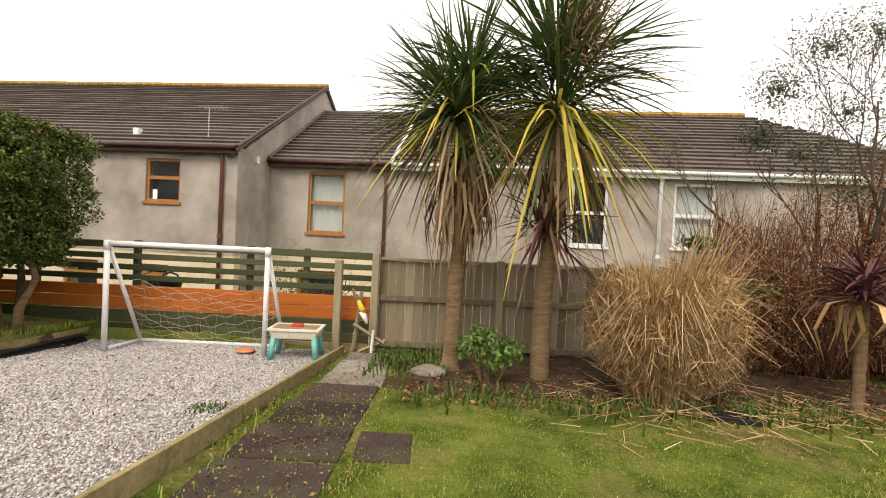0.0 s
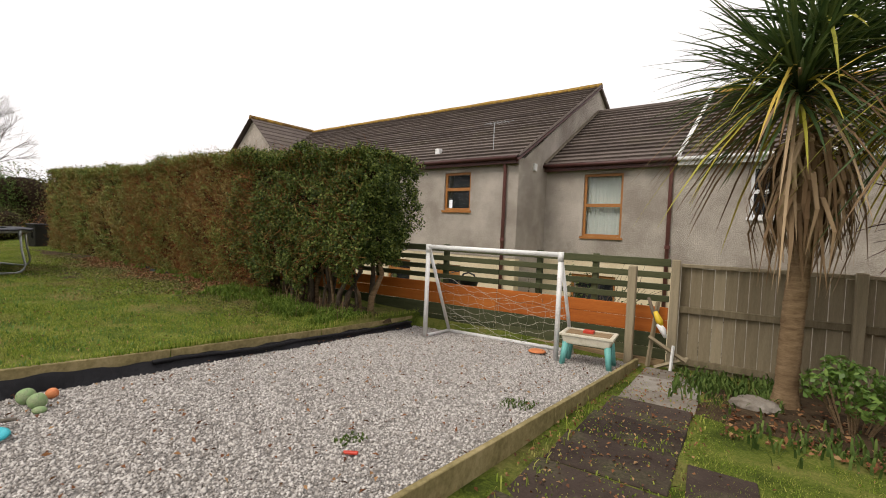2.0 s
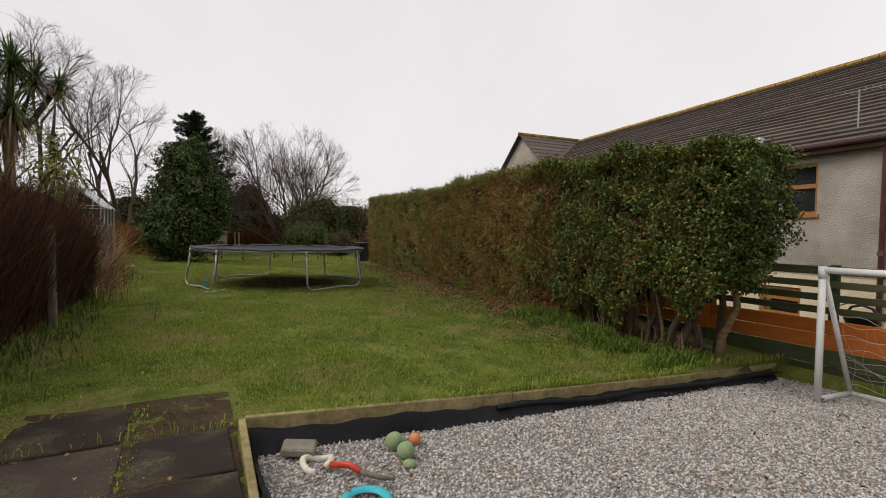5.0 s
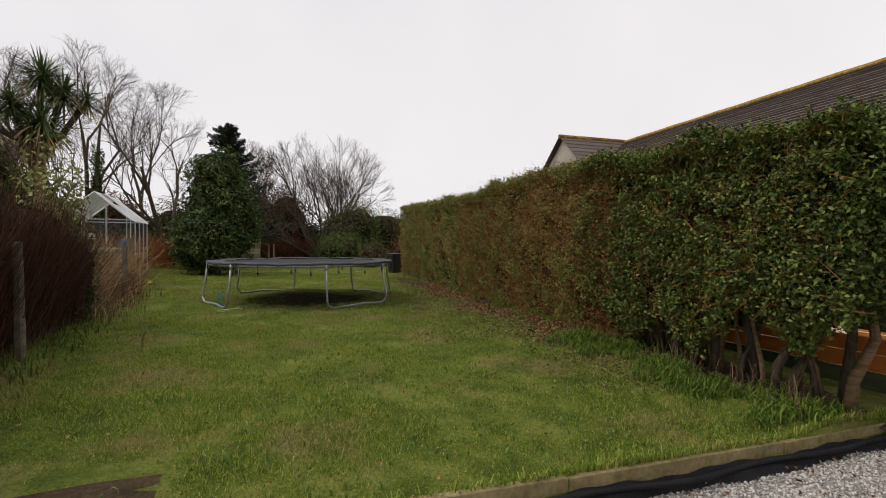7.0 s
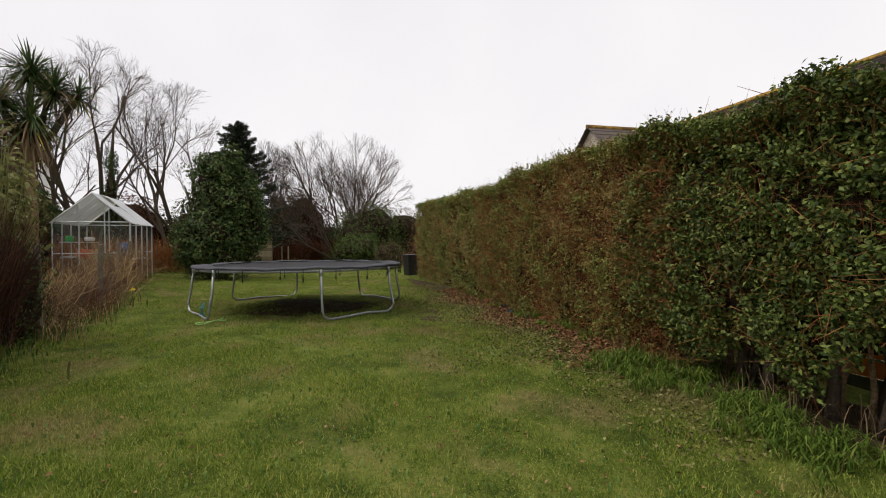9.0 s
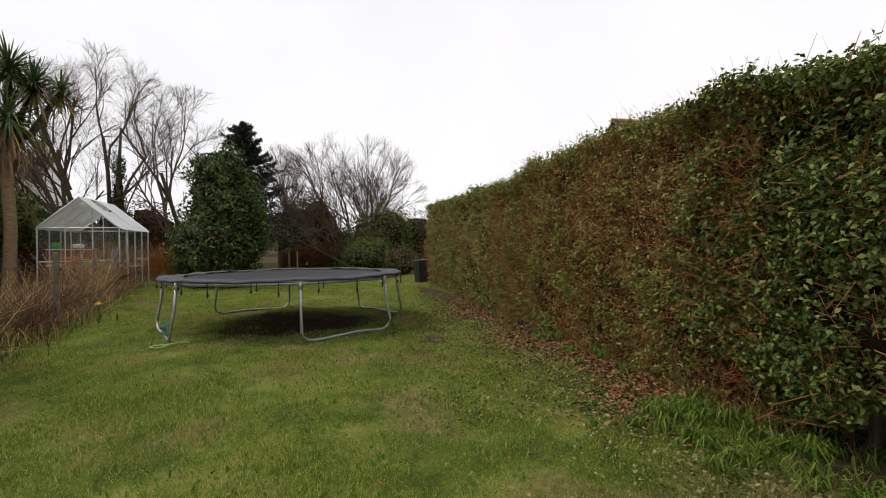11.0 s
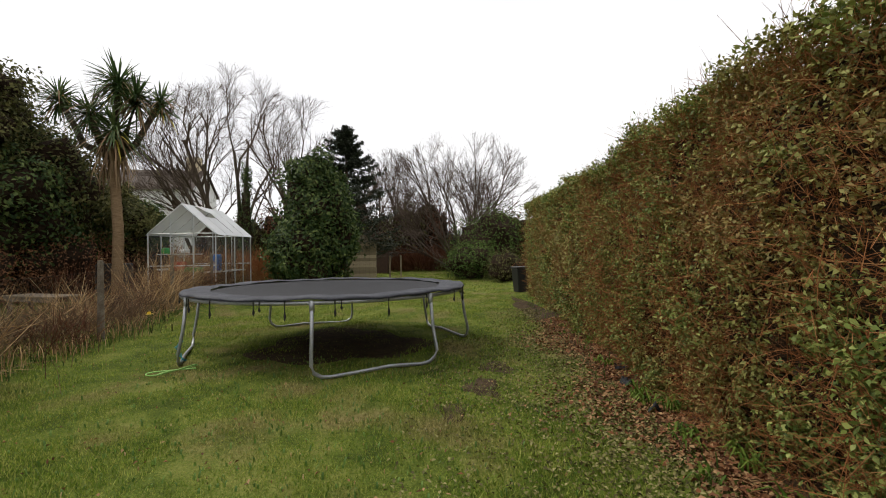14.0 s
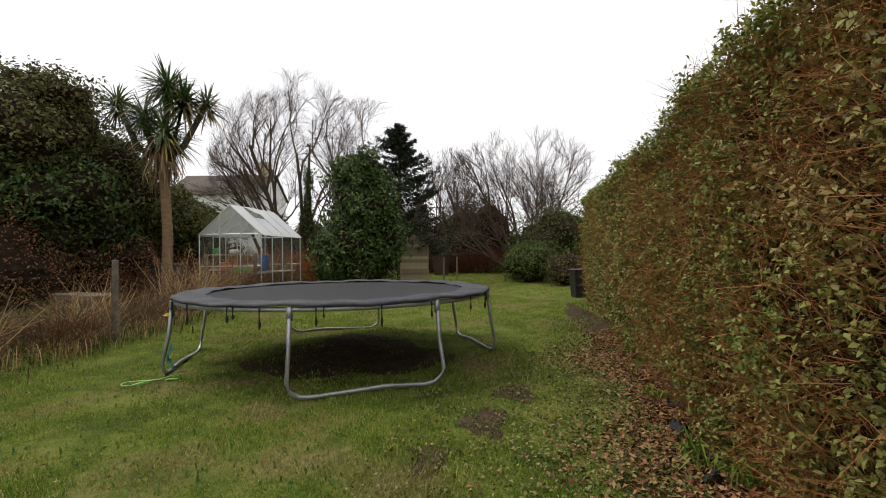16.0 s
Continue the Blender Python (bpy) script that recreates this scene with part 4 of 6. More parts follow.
    return P, N


def sprays(P, N, per, reach, leaf):
    """Leaf quads of short side shoots: each starts at P, grows outward and carries its leaves in a row."""
    n = len(P)
    aim = unit(N * 0.75 + rng.normal(size=(n, 3)) * 0.55 + np.array([0, 0, 0.35]))
    t = np.linspace(0.15, 1.0, per)[None, :, None]
    L = (reach * rng.uniform(0.5, 1.4, n))[:, None, None]
    Q = P[:, None, :] + aim[:, None, :] * t * L + rng.normal(size=(n, per, 3)) * leaf * 0.35
    face = np.repeat(unit(N + np.array([0, 0, 0.7])), per, axis=0)
    return leaf_quads(Q.reshape(-1, 3), leaf, leaf * 0.56, face, 1.3, 0.2), aim


hedge = thing("hedge", 0, 0, 0, label="tall clipped privet hedge, part green and part browned", category="hedge")
low_green = lambda x: np.where(x > -6.6, 0.80 + 0.16 * np.sin(x * 7), np.where(x > -9, 0.50 + 0.16 * np.sin(x * 5), 0.3))
low_brown = lambda x: 0.10 + 0.10 * np.sin(x * 4)


def hedge_leaves(name, n, x0, x1, low, per, reach, leaf, mat, gaps):
    """Shoots over one stretch, thinner where the growth opens to the dark core within."""
    P, N = hedge_points(n, x0, x1, low)
    open_ = lump(P, 2.9, 7) + 0.8 * lump(P, 7.3, 2)
    keep = (open_ < gaps) | (rng.uniform(size=n) < 0.25) | (N[:, 2] > 0.9)
    P, N = P[keep] - N[keep] * 0.07, N[keep]
    P += N * (0.05 * lump(P, 4.3, 9) - 0.03)[:, None]
    q, aim = sprays(P, N, per, reach, leaf)
    part(name, np_mesh(name, q, 4, mat), mat, hedge)
    part("shoot_mass", np_mesh("shoot_mass", twig_quads(P - aim * 0.05, aim, reach * 1.2, 0.0022), 4, M_hedgetwig), M_hedgetwig, hedge)


hedge_leaves("green_leaves", 11800, HX0, -8.9, low_green, 7, 0.12, 0.051, M_hedgegreen, 0.42)
nn = 1900
E_ = np.stack([np.full(nn, HX0 - 0.06) + 0.05 * rng.normal(size=nn), rng.uniform(5.2, 6.55, nn), 0.9 + rng.uniform(0, 1.75, nn)], axis=1)
E_[:, 0] += 0.14 * lump(E_, 2.5, 4) + 0.06 * lump(E_, 6.5, 2) - 0.25 * ((E_[:, 2] - 1.9) / 0.9) ** 2 + 0.1
part("green_leaves", np_mesh("green_leaves", sprays(E_, np.tile([1.0, 0, 0.2], (nn, 1)), 7, 0.12, 0.052)[0], 4, M_hedgegreen), M_hedgegreen, hedge)
hedge_leaves("mixed_leaves", 14000, -8.5, -14.5, low_brown, 7, 0.12, 0.043, M_hedgebrown, 0.30)
hedge_leaves("mixed_leaves", 12500, -14.4, HX1, low_brown, 6, 0.12, 0.056, M_hedgebrown, 0.45)
# fresh shoots along the crest: short sprigs, leaf by leaf
nc, per = 1500, 9
xc = rng.uniform(HX1, HX0 - 0.15, nc)
base = np.stack([xc, hedge_front(xc) + rng.uniform(-0.02, 1.1, nc), hedge_top(xc) - 0.03], axis=1)
reach = 0.04 + 0.07 * np.abs(rng.normal(size=nc)) * (0.7 + 0.5 * np.sin(xc * 3.7) + 0.4 * np.sin(xc * 9.1))
aim = unit(rng.normal(size=(nc, 3)) * 0.3 + np.array([0, 0, 1.0]))
crest = (base[:, None, :] + aim[:, None, :] * (np.linspace(0.1, 1.0, per)[None, :, None] * np.clip(reach, 0.03, 0.3)[:, None, None])).reshape(-1, 3) + rng.normal(size=(nc * per, 3)) * 0.012
part("fresh_shoots", np_mesh("fresh_shoots", leaf_quads(crest, 0.045, 0.024), 4, M_hedgetop), M_hedgetop, hedge)
part("shoot_mass", np_mesh("shoot_mass", twig_quads(base, aim, 0.06, 0.002), 4, M_hedgetwig), M_hedgetwig, hedge)
for count, x0, x1, lw, nm in ((24000, -8.0, -14.5, low_brown, 0.0022), (5000, -14.5, HX1, low_brown, 0.004), (2500, HX0, -8.5, low_green, 0.003)):
    Pt, Nt = hedge_points(count, x0, x1, lw)
    side = (Nt[:, 2] < 0.9) | (rng.uniform(size=count) < 0.12)
    Pt, Nt = Pt[side], Nt[side]
    Dt = Nt * 0.45 + rng.normal(size=Pt.shape) * 0.6 + np.array([0, 0, 0.22])
    part("twig_mass", np_mesh("twig_mass", twig_quads(Pt - Nt * 0.03, Dt, 0.24, nm), 4, M_hedgetwig), M_hedgetwig, hedge)
# solid core of the hedge, coloured near-black as the shade behind its leaves
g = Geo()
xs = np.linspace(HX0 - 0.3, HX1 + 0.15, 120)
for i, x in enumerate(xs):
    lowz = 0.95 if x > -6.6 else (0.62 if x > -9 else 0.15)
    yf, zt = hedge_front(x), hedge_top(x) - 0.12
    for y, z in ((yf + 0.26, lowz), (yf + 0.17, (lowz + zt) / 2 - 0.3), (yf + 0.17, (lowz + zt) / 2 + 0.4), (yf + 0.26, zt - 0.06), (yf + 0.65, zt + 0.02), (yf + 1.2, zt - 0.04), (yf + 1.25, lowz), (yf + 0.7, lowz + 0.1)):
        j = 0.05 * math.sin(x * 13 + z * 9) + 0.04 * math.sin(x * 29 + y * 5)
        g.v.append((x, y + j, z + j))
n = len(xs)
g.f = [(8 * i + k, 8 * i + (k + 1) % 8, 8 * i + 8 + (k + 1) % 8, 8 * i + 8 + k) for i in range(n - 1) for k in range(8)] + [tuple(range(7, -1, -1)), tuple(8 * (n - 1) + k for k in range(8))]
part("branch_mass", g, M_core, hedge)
r2 = random.Random(5)
for i in range(44):
    x = -5.4 - i * 0.11 - r2.uniform(0, 0.12) - (0.1 * max(0, i - 20))
    y = hedge_front(x) + r2.uniform(0.35, 0.8)
    z = ground_z(x, y) - 0.03
    lean = r2.uniform(-0.2, 0.25)
    rr = r2.uniform(0.022, 0.055)
    pts = [(x, y, z), (x + lean * 0.3, y - 0.05 * r2.random(), z + 0.35), (x + lean, y + r2.uniform(-0.2, 0.1), z + 0.75), (x + lean * 1.3, y + r2.uniform(-0.25, 0.1), 1.4)]
    part("trunk", Geo().tube(pts, [rr * 1.2, rr, rr * 0.8, rr * 0.5], 7), M_palmbark if i % 3 == 0 else M_bark, hedge, smooth=True)

# long grass and weeds at the hedge foot
def weeds(name, n, x0, x1, yfun, spread, height, width, mat, label, seed=1):
    r = random.Random(seed)
    g = Geo()
    for _ in range(n):
        x = r.uniform(x0, x1)
        y = yfun(x) + r.gauss(0, spread)
        z = ground_z(x, y) if not in_bed(x, y) else gravel_z(x, y)
        a = r.uniform(0, 6.28)
        L = height * r.uniform(0.5, 1.3)
        d = Vector((math.cos(a), math.sin(a), 0))
        b = r.uniform(0.2, 0.7)
        pts = [(x, y, z - 0.01), Vector((x, y, z)) + d * L * 0.25 * b + Vector((0, 0, L * 0.55)), Vector((x, y, z)) + d * L * 0.7 * b + Vector((0, 0, L * 0.85)), Vector((x, y, z)) + d * L * 1.1 * b + Vector((0, 0, L * (1 - 0.45 * b)))]
        g.strip(pts, [width, width, width * 0.7, width * 0.1], Vector((-d.y, d.x, 0)))
    return tagged(part(name, g, mat), label, "weeds", kind="stuff")


def strap_tufts(name, n, x0, x1, yfun, spread, leaves, length, width, mat, label, seed):
    """Clumps of broad arching leaves that fall outward from one crown."""
    r = random.Random(seed)
    g = Geo()
    for _ in range(n):
        cx = r.uniform(x0, x1)
        cy = yfun(cx) + r.gauss(0, spread)
        size = r.uniform(0.6, 1.25)
        for _ in range(int(leaves * size)):
            a = r.uniform(0, 6.28)
            d = Vector((math.cos(a), math.sin(a), 0))
            x, y = cx + r.gauss(0, 0.04), cy + r.gauss(0, 0.04)
            p = Vector((x, y, ground_z(x, y) - 0.01))
            L = length * size * r.uniform(0.55, 1.2)
            out = r.uniform(0.25, 0.85)
            pts = [p, p + d * L * 0.2 * out + Vector((0, 0, L * 0.42)), p + d * L * 0.55 * out + Vector((0, 0, L * 0.62)), p + d * L * (0.4 + 0.6 * out) + Vector((0, 0, L * (0.72 - 0.55 * out)))]
            g.strip(pts, [width * 0.7, width, width * 0.8, width * 0.1], Vector((-d.y, d.x, 0)))
    return tagged(part(name, g, mat), label, "grass", kind="stuff")


strap_tufts("strap_leaf_grass", 200, -8.9, -5.4, lambda x: hedge_front(x) + 0.02 + 0.16 * math.sin(x * 3.1), 0.28, 22, 0.20, 0.006, M_strap, "clumps of broad green leaves along the hedge foot", 2)
strap_tufts("strap_leaf_grass", 34, -16, -9.5, lambda x: hedge_front(x) - 0.02, 0.12, 16, 0.2, 0.009, M_strap, "small green clumps at the foot of the browned hedge", 22)
weeds("long_grass", 220, -9.0, -5.4, lambda x: hedge_front(x) + 0.25, 0.2, 0.3, 0.004, M_drytwig, "dry stalks under the hedge", 3)
weeds("long_grass", 1200, -5.34, -5.33, lambda x: 3.6, 1.9, 0.09, 0.004, M_grass, "grass spilling over the edging", 4)
weeds("long_grass", 160, -22, -9, lambda x: hedge_front(x) - 0.15, 0.12, 0.12, 0.006, M_rhodo, "weeds at the hedge foot", 5)
weeds("edging_grass", 90, bed_right(4) + 0.02, bed_right(4) + 0.22, lambda x: 3.6, 1.6, 0.09, 0.005, M_grass, "grass tufts against the edging board", 6)
weeds("gravel_weed", 160, -2.2, -1.9, lambda x: 4.1, 0.09, 0.035, 0.006, M_rhodo, "small green weed in the gravel", 7)
weeds("gravel_weed", 90, -4.1, -3.95, lambda x: 0.75, 0.06, 0.035, 0.006, M_rhodo, "small green weeds in the gravel", 8)
weeds("gravel_weed", 90, -2.75, -2.6, lambda x: 2.5, 0.07, 0.03, 0.006, M_rhodo, "small green weeds in the gravel", 9)
weeds("clover_tufts", 2600, -14, -5.5, lambda x: 2.2, 1.6, 0.045, 0.008, M_bright, "darker clover and moss tufts in the lawn", 12)
weeds("dry_tufts", 500, -14, -5.5, lambda x: 2.6, 1.6, 0.03, 0.004, M_straw, "dry straw bents in the lawn", 13)
weeds("dry_tufts", 160, -1, 4.5, lambda x: 2.8, 1.0, 0.03, 0.003, M_straw, "dry straw bents in the lawn", 14)
weeds("path_weeds", 1500, -1.62, -0.5, lambda x: 3.8, 1.5, 0.03, 0.006, M_grass, "weeds creeping between the path slabs", 15)
weeds("joint_weeds", 800, -6.0, -1.8, lambda x: -0.25, 0.05, 0.022, 0.004, M_grass, "moss and weeds in the slab joints", 10)

# fallen leaves and clippings
def litter(name, n, fx, fy, size, mat, label):
    x, y = fx(n), None
    y = fy(x, n)
    bed = (x > BX0) & (x < -1.98 + 0.085 * y) & (y > BY0) & (y < 7)
    z = np.where(bed, 0.085 - 0.049 * y + 0.03, GZ(x, y) + 0.022)
    P = np.stack([x, y, z + rng.uniform(0, 0.015, n)], axis=1)
    tagged(part(name, np_mesh(name, leaf_quads(P, size, size * 0.6, np.tile([0, 0, 1.0], (n, 1)), 0.7), 4, mat), mat), label, "leaves", kind="stuff")


litter("fallen_leaves", 9000, lambda n: rng.uniform(-17, -8.6, n), lambda x, n: hedge_front(x) - 0.1 + 0.2 - np.abs(rng.normal(size=n)) * (0.35 + 0.15 * np.sin(x * 2)), 0.055, M_deadleaf, "brown fallen leaves along the hedge")
litter("hedge_clippings", 8500, lambda n: rng.uniform(-19, -6.5, n), lambda x, n: hedge_front(x) - 0.25 - np.abs(rng.normal(size=n)) * 0.55, 0.036, M_clipping, "scattered hedge clippings on the lawn")
litter("fallen_leaves", 420, lambda n: rng.uniform(-5.2, -1.6, n), lambda x, n: rng.uniform(0.5, 6.9, n), 0.045, M_deadleaf, "fallen leaves on the gravel")
litter("fallen_leaves", 1500, lambda n: rng.uniform(-0.4, 6, n), lambda x, n: 4.6 + np.abs(rng.normal(size=n)) * 0.9, 0.06, M_deadleaf, "fallen leaves on the planting bed")
litter("fallen_leaves", 1500, lambda n: rng.uniform(-15, 4, n), lambda x, n: rng.uniform(-1.5, 5, n), 0.035, M_deadleaf, "fallen leaves on the lawn")

# soil-coloured patches: under the trampoline, before the hedge, on the right bed
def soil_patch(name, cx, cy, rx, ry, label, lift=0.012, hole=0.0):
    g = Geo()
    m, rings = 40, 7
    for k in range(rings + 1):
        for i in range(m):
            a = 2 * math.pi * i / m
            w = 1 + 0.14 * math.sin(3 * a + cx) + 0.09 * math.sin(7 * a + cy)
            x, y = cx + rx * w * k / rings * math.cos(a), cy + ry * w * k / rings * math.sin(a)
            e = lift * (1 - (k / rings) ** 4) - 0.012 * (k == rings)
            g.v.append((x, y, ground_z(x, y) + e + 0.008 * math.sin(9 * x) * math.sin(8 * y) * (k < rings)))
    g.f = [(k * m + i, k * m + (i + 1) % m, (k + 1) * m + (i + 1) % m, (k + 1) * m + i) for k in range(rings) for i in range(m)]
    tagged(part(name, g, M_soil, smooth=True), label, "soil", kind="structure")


# dark disc inside the trampoline's footprint, same soil colour as the beds
soil_patch("dark_soil_disc", -15.0, 2.3, 1.5, 1.45, "dark soil-coloured disc under the trampoline", 0.012)
soil_patch("planting_bed", 2.6, 6.1, 3.6, 1.35, "dark soil planting bed with litter", 0.04)
soil_patch("hedge_soil", -14.0, 6.35, 7.5, 0.55, "leaf-littered soil under the hedge", 0.03)
for px, py, pr in ((-11.7, 3.9, 0.3), (-12.5, 4.3, 0.4), (-13.4, 4.6, 0.4)):
    soil_patch("worn_soil", px, py, pr, pr * 0.6, "muddy worn patch in the lawn", 0.008)
litter("fallen_leaves", 700, lambda n: rng.uniform(-1.6, -0.5, n), lambda x, n: rng.uniform(1.8, 6.8, n), 0.035, M_deadleaf, "fallen leaves on the slab path")
litter("hedge_clippings", 5000, lambda n: rng.uniform(-15.5, -8.8, n), lambda x, n: hedge_front(x) - 0.2 - rng.uniform(0, 1, n) ** 1.5 * 2.2, 0.036, M_clipping, "leafy clippings trodden into the lawn")
soil_patch("hedge_soil", -7.0, 5.95, 1.7, 0.7, "dark soil under the hedge trunks", 0.03)

for x, y, w, a in ((-12.25, 5.84, 0.07, 20), (-12.8, 6.02, 0.08, 70), (-11.4, 5.72, 0.05, -30)):
    sc = thing("plastic_scrap", x, y, ground_z(x, y) + 0.01, a, "torn black plastic sheet poking from the hedge foot", "litter")
    fold = Geo()
    for i in range(9):
        for j in range(5):
            fold.v.append((w * (i / 8 - 0.5) * 2, 0.025 * (j - 2) + 0.012 * math.sin(i * 1.7), 0.04 * math.sin(i * 0.9 + j * 0.7) ** 2 + 0.06 * (1 - abs(j - 2) / 2)))
    fold.f = [(i * 5 + j, i * 5 + j + 1, i * 5 + j + 6, i * 5 + j + 5) for i in range(8) for j in range(4)]
    part("sheet", fold, M_liner, sc, smooth=True)

# ---- goal, water table and toys on the gravel ----
goal = thing("football_goal", 0, 0, 0, label="white plastic garden football goal with a sagging net", category="goal")
gl, gr, zf = (-4.52, 6.2), (-2.39, 6.3), 1.25
zb = lambda p: gravel_z(*p) + 0.03
bl, br = (-4.50, 6.93), (-2.36, 7.0)
part("crossbar", Geo().tube([(*gl, zf), (*gr, zf)], 0.036, 10), M_white, goal, smooth=True)
for p, q in ((gl, bl), (gr, br)):
    part("post", Geo().tube([(*p, zb(p)), (*p, zf)], 0.036, 10), M_white, goal, smooth=True)
    part("brace", Geo().tube([(p[0] * 0.98 + q[0] * 0.02, p[1] + 0.03, zf - 0.03), (*q, zb(q))], 0.028, 8), M_white, goal, smooth=True)
    part("side_bar", Geo().tube([(*p, zb(p)), (*q, zb(q))], 0.03, 8), M_white, goal, smooth=True)
    part("corner_joint", Geo().tube([(*p, zf - 0.09), (*p, zf + 0.04)], 0.043, 10), M_white, goal, smooth=True)
part("base_bar", Geo().tube([(*bl, zb(bl)), (*br, zb(br))], 0.03, 8), M_white, goal, smooth=True)
net = Geo()
for k in range(9):
    s = 0.12 + 0.1 * k
    pts = []
    for i in range(25):
        t = i / 24
        px, py = gl[0] + (gr[0] - gl[0]) * t, 6.95
        top = zf - 0.5 - 0.02 * math.sin(t * 40)
        z = -0.12 + (0.82 * k / 8) + 0.05 * math.sin(t * 5 + k) + 0.028 * math.sin(t * 33 + k * 2.1) - 0.10 * math.sin(math.pi * t)
        pts.append((px, py - (z + 0.2) * 0.42 + 0.03 * math.sin(9 * t + k), z))
    net.tube(pts, 0.0035, 3, False)
for i in range(15):
    t = (i + 0.5) / 15
    px = gl[0] + (gr[0] - gl[0]) * t
    pts = [(px + 0.04 * math.sin(i * 3 + z * 9), 6.95 - (z + 0.2) * 0.42, z) for z in np.linspace(-0.17, 0.62 - 0.1 * math.sin(math.pi * t), 7)]
    net.tube(pts, 0.0016, 3, False)
part("net", net, M_net, goal, "slack string net")

wt = thing("water_table", -1.98, 6.42, gravel_z(-1.98, 6.42), 3, "childs cream water table on splayed teal legs", "play table")
bm = rbox(0.66, 0.44, 0.13, 0.03, 3)
for v in bm.verts:
    if v.co.z < 0:
        v.co.x *= 0.92
        v.co.y *= 0.92
tub = part("tub", bm, M_cream, wt, smooth=False)
tub.location = (0, 0, 0.36)
rim = Geo()
rim.box(-0.35, -0.24, 0.415, 0.35, -0.19, 0.44).box(-0.35, 0.19, 0.415, 0.35, 0.24, 0.44).box(-0.35, -0.19, 0.415, -0.3, 0.19, 0.44).box(0.3, -0.19, 0.415, 0.35, 0.19, 0.44)
part("rim", rim, M_cream, wt)
block("tray_floor", (-0.29, -0.18, 0.426), (0.29, 0.18, 0.431), M_tan, wt, "wet brown tray floor")
for sx in (-1, 1):
    for sy in (-1, 1):
        part("leg", Geo().tube([(sx * 0.27, sy * 0.16, 0.32), (sx * 0.31, sy * 0.19, 0.0)], [0.045, 0.036], 8), M_teal, wt, "teal tapered leg", smooth=True)
block("red_cup", (-0.08, -0.02, 0.432), (0.06, 0.1, 0.47), M_redplastic, wt)

ring = thing("throw_ring", -4.42, 0.95, gravel_z(-4.42, 0.95) + 0.035, label="turquoise plastic throwing ring lying on gravel", category="toy")
pr = [(0.095, 0.0), (0.105, 0.014), (0.125, 0.02), (0.148, 0.012), (0.155, 0.0), (0.148, -0.01), (0.12, -0.012), (0.095, 0.0)]
part("hoop", Geo().lathe(pr, 36), M_cyan, ring, smooth=True)


def ball(name, x, y, r, mat, label, squash=1.0):
    bm = bmesh.new()
    bmesh.ops.create_icosphere(bm, subdivisions=3, radius=r)
    for v in bm.verts:
        v.co *= 1 + 0.03 * math.sin(v.co.x * 60) * math.sin(v.co.y * 50 + v.co.z * 40)
        v.co.z *= squash
    ob = part(name, bm, mat, smooth=True)
    ob.location = (x, y, gravel_z(x, y) + r * squash)
    return tagged(ob, label, "ball")


ball("green_ball", -5.02, 1.36, 0.064, M_palegreen, "mottled pale green play ball on gravel")
ball("green_ball", -4.86, 1.38, 0.062, M_palegreen, "mottled pale green play ball on gravel")
ball("small_ball", -4.75, 1.36, 0.045, M_palegreen, "small deflated green ball", 0.6)
ball("orange_ball", -5.04, 1.53, 0.045, M_orangeball, "small orange ball on gravel")
stone = block("broken_slab", (-0.11, -0.07, 0), (0.11, 0.07, 0.06), M_slabpale, bevel=0.012)
stone.matrix_world = pose(-5.12, 0.72, gravel_z(-5.12, 0.72) + 0.06, 6, 4, 70)
tagged(stone, "broken piece of pale concrete on gravel", "stone")
dog = thing("ring_toy", -4.95, 0.80, gravel_z(-4.95, 0.8) + 0.03, 20, "white ring toy with a red rope handle", "toy")
part("loop", Geo().tube([(0.09 * math.cos(a), 0.09 * math.sin(a), 0.02 * math.sin(2 * a)) for a in np.linspace(0, 5.6, 20)], 0.021, 8), M_cream, dog, smooth=True)
part("handle", Geo().tube([(0.12, 0.02, 0.02), (0.22, 0.09, 0.03), (0.32, 0.1, 0.02)], [0.02, 0.023, 0.019], 8), M_redplastic, dog, smooth=True)
part("tail", Geo().tube([(0.32, 0.1, 0.02), (0.42, 0.16, 0.0), (0.52, 0.2, 0.01)], [0.019, 0.016, 0.010], 8), M_slabpale, dog, smooth=True)
disc = thing("flying_disc", -2.75, 6.55, gravel_z(-2.75, 6.55) + 0.035, label="orange plastic flying disc on the gravel", category="toy")
part("disc", Geo().lathe([(0.0, 0.02), (0.11, 0.018), (0.135, 0.0), (0.12, -0.005)], 24), M_orangeball, disc, smooth=True)
scrap = block("red_scrap", (-0.05, -0.015, 0), (0.05, 0.015, 0.02), M_redplastic, bevel=0.006)
scrap.matrix_world = pose(-2.5, 2.3, gravel_z(-2.5, 2.3) + 0.03, 0, 0, 30)
tagged(scrap, "scrap of red plastic on gravel", "litter")

# ---- trampoline ----
TX, TY, TR = -15.05, 2.11, 2.28
TG = 0.19
TS = 0.965
tramp = thing("trampoline", TX, TY, TG, 0, "large round trampoline with grey pads and steel legs", "trampoline")
TZ = 0.955
prof = [(1.86, TZ + 0.008), (1.98, TZ + 0.016), (2.2, TZ + 0.016), (2.27, TZ + 0.008), (2.285, TZ - 0.018), (2.275, TZ - 0.021), (2.255, TZ + 0.0), (1.87, TZ + 0.0)]
pad = Geo().lathe(prof, 96)
pad.v = [(x, y, z + 0.008 * math.sin(math.atan2(y, x) * 8 + 1) + 0.007 * math.sin(math.atan2(y, x) * 23)) for x, y, z in pad.v]
part("safety_pad", pad, M_pad, tramp, "wrinkled grey safety pad", smooth=True)
matg = Geo()
for k in range(9):
    r = 1.88 * k / 8
    for i in range(64):
        a = 2 * math.pi * i / 64
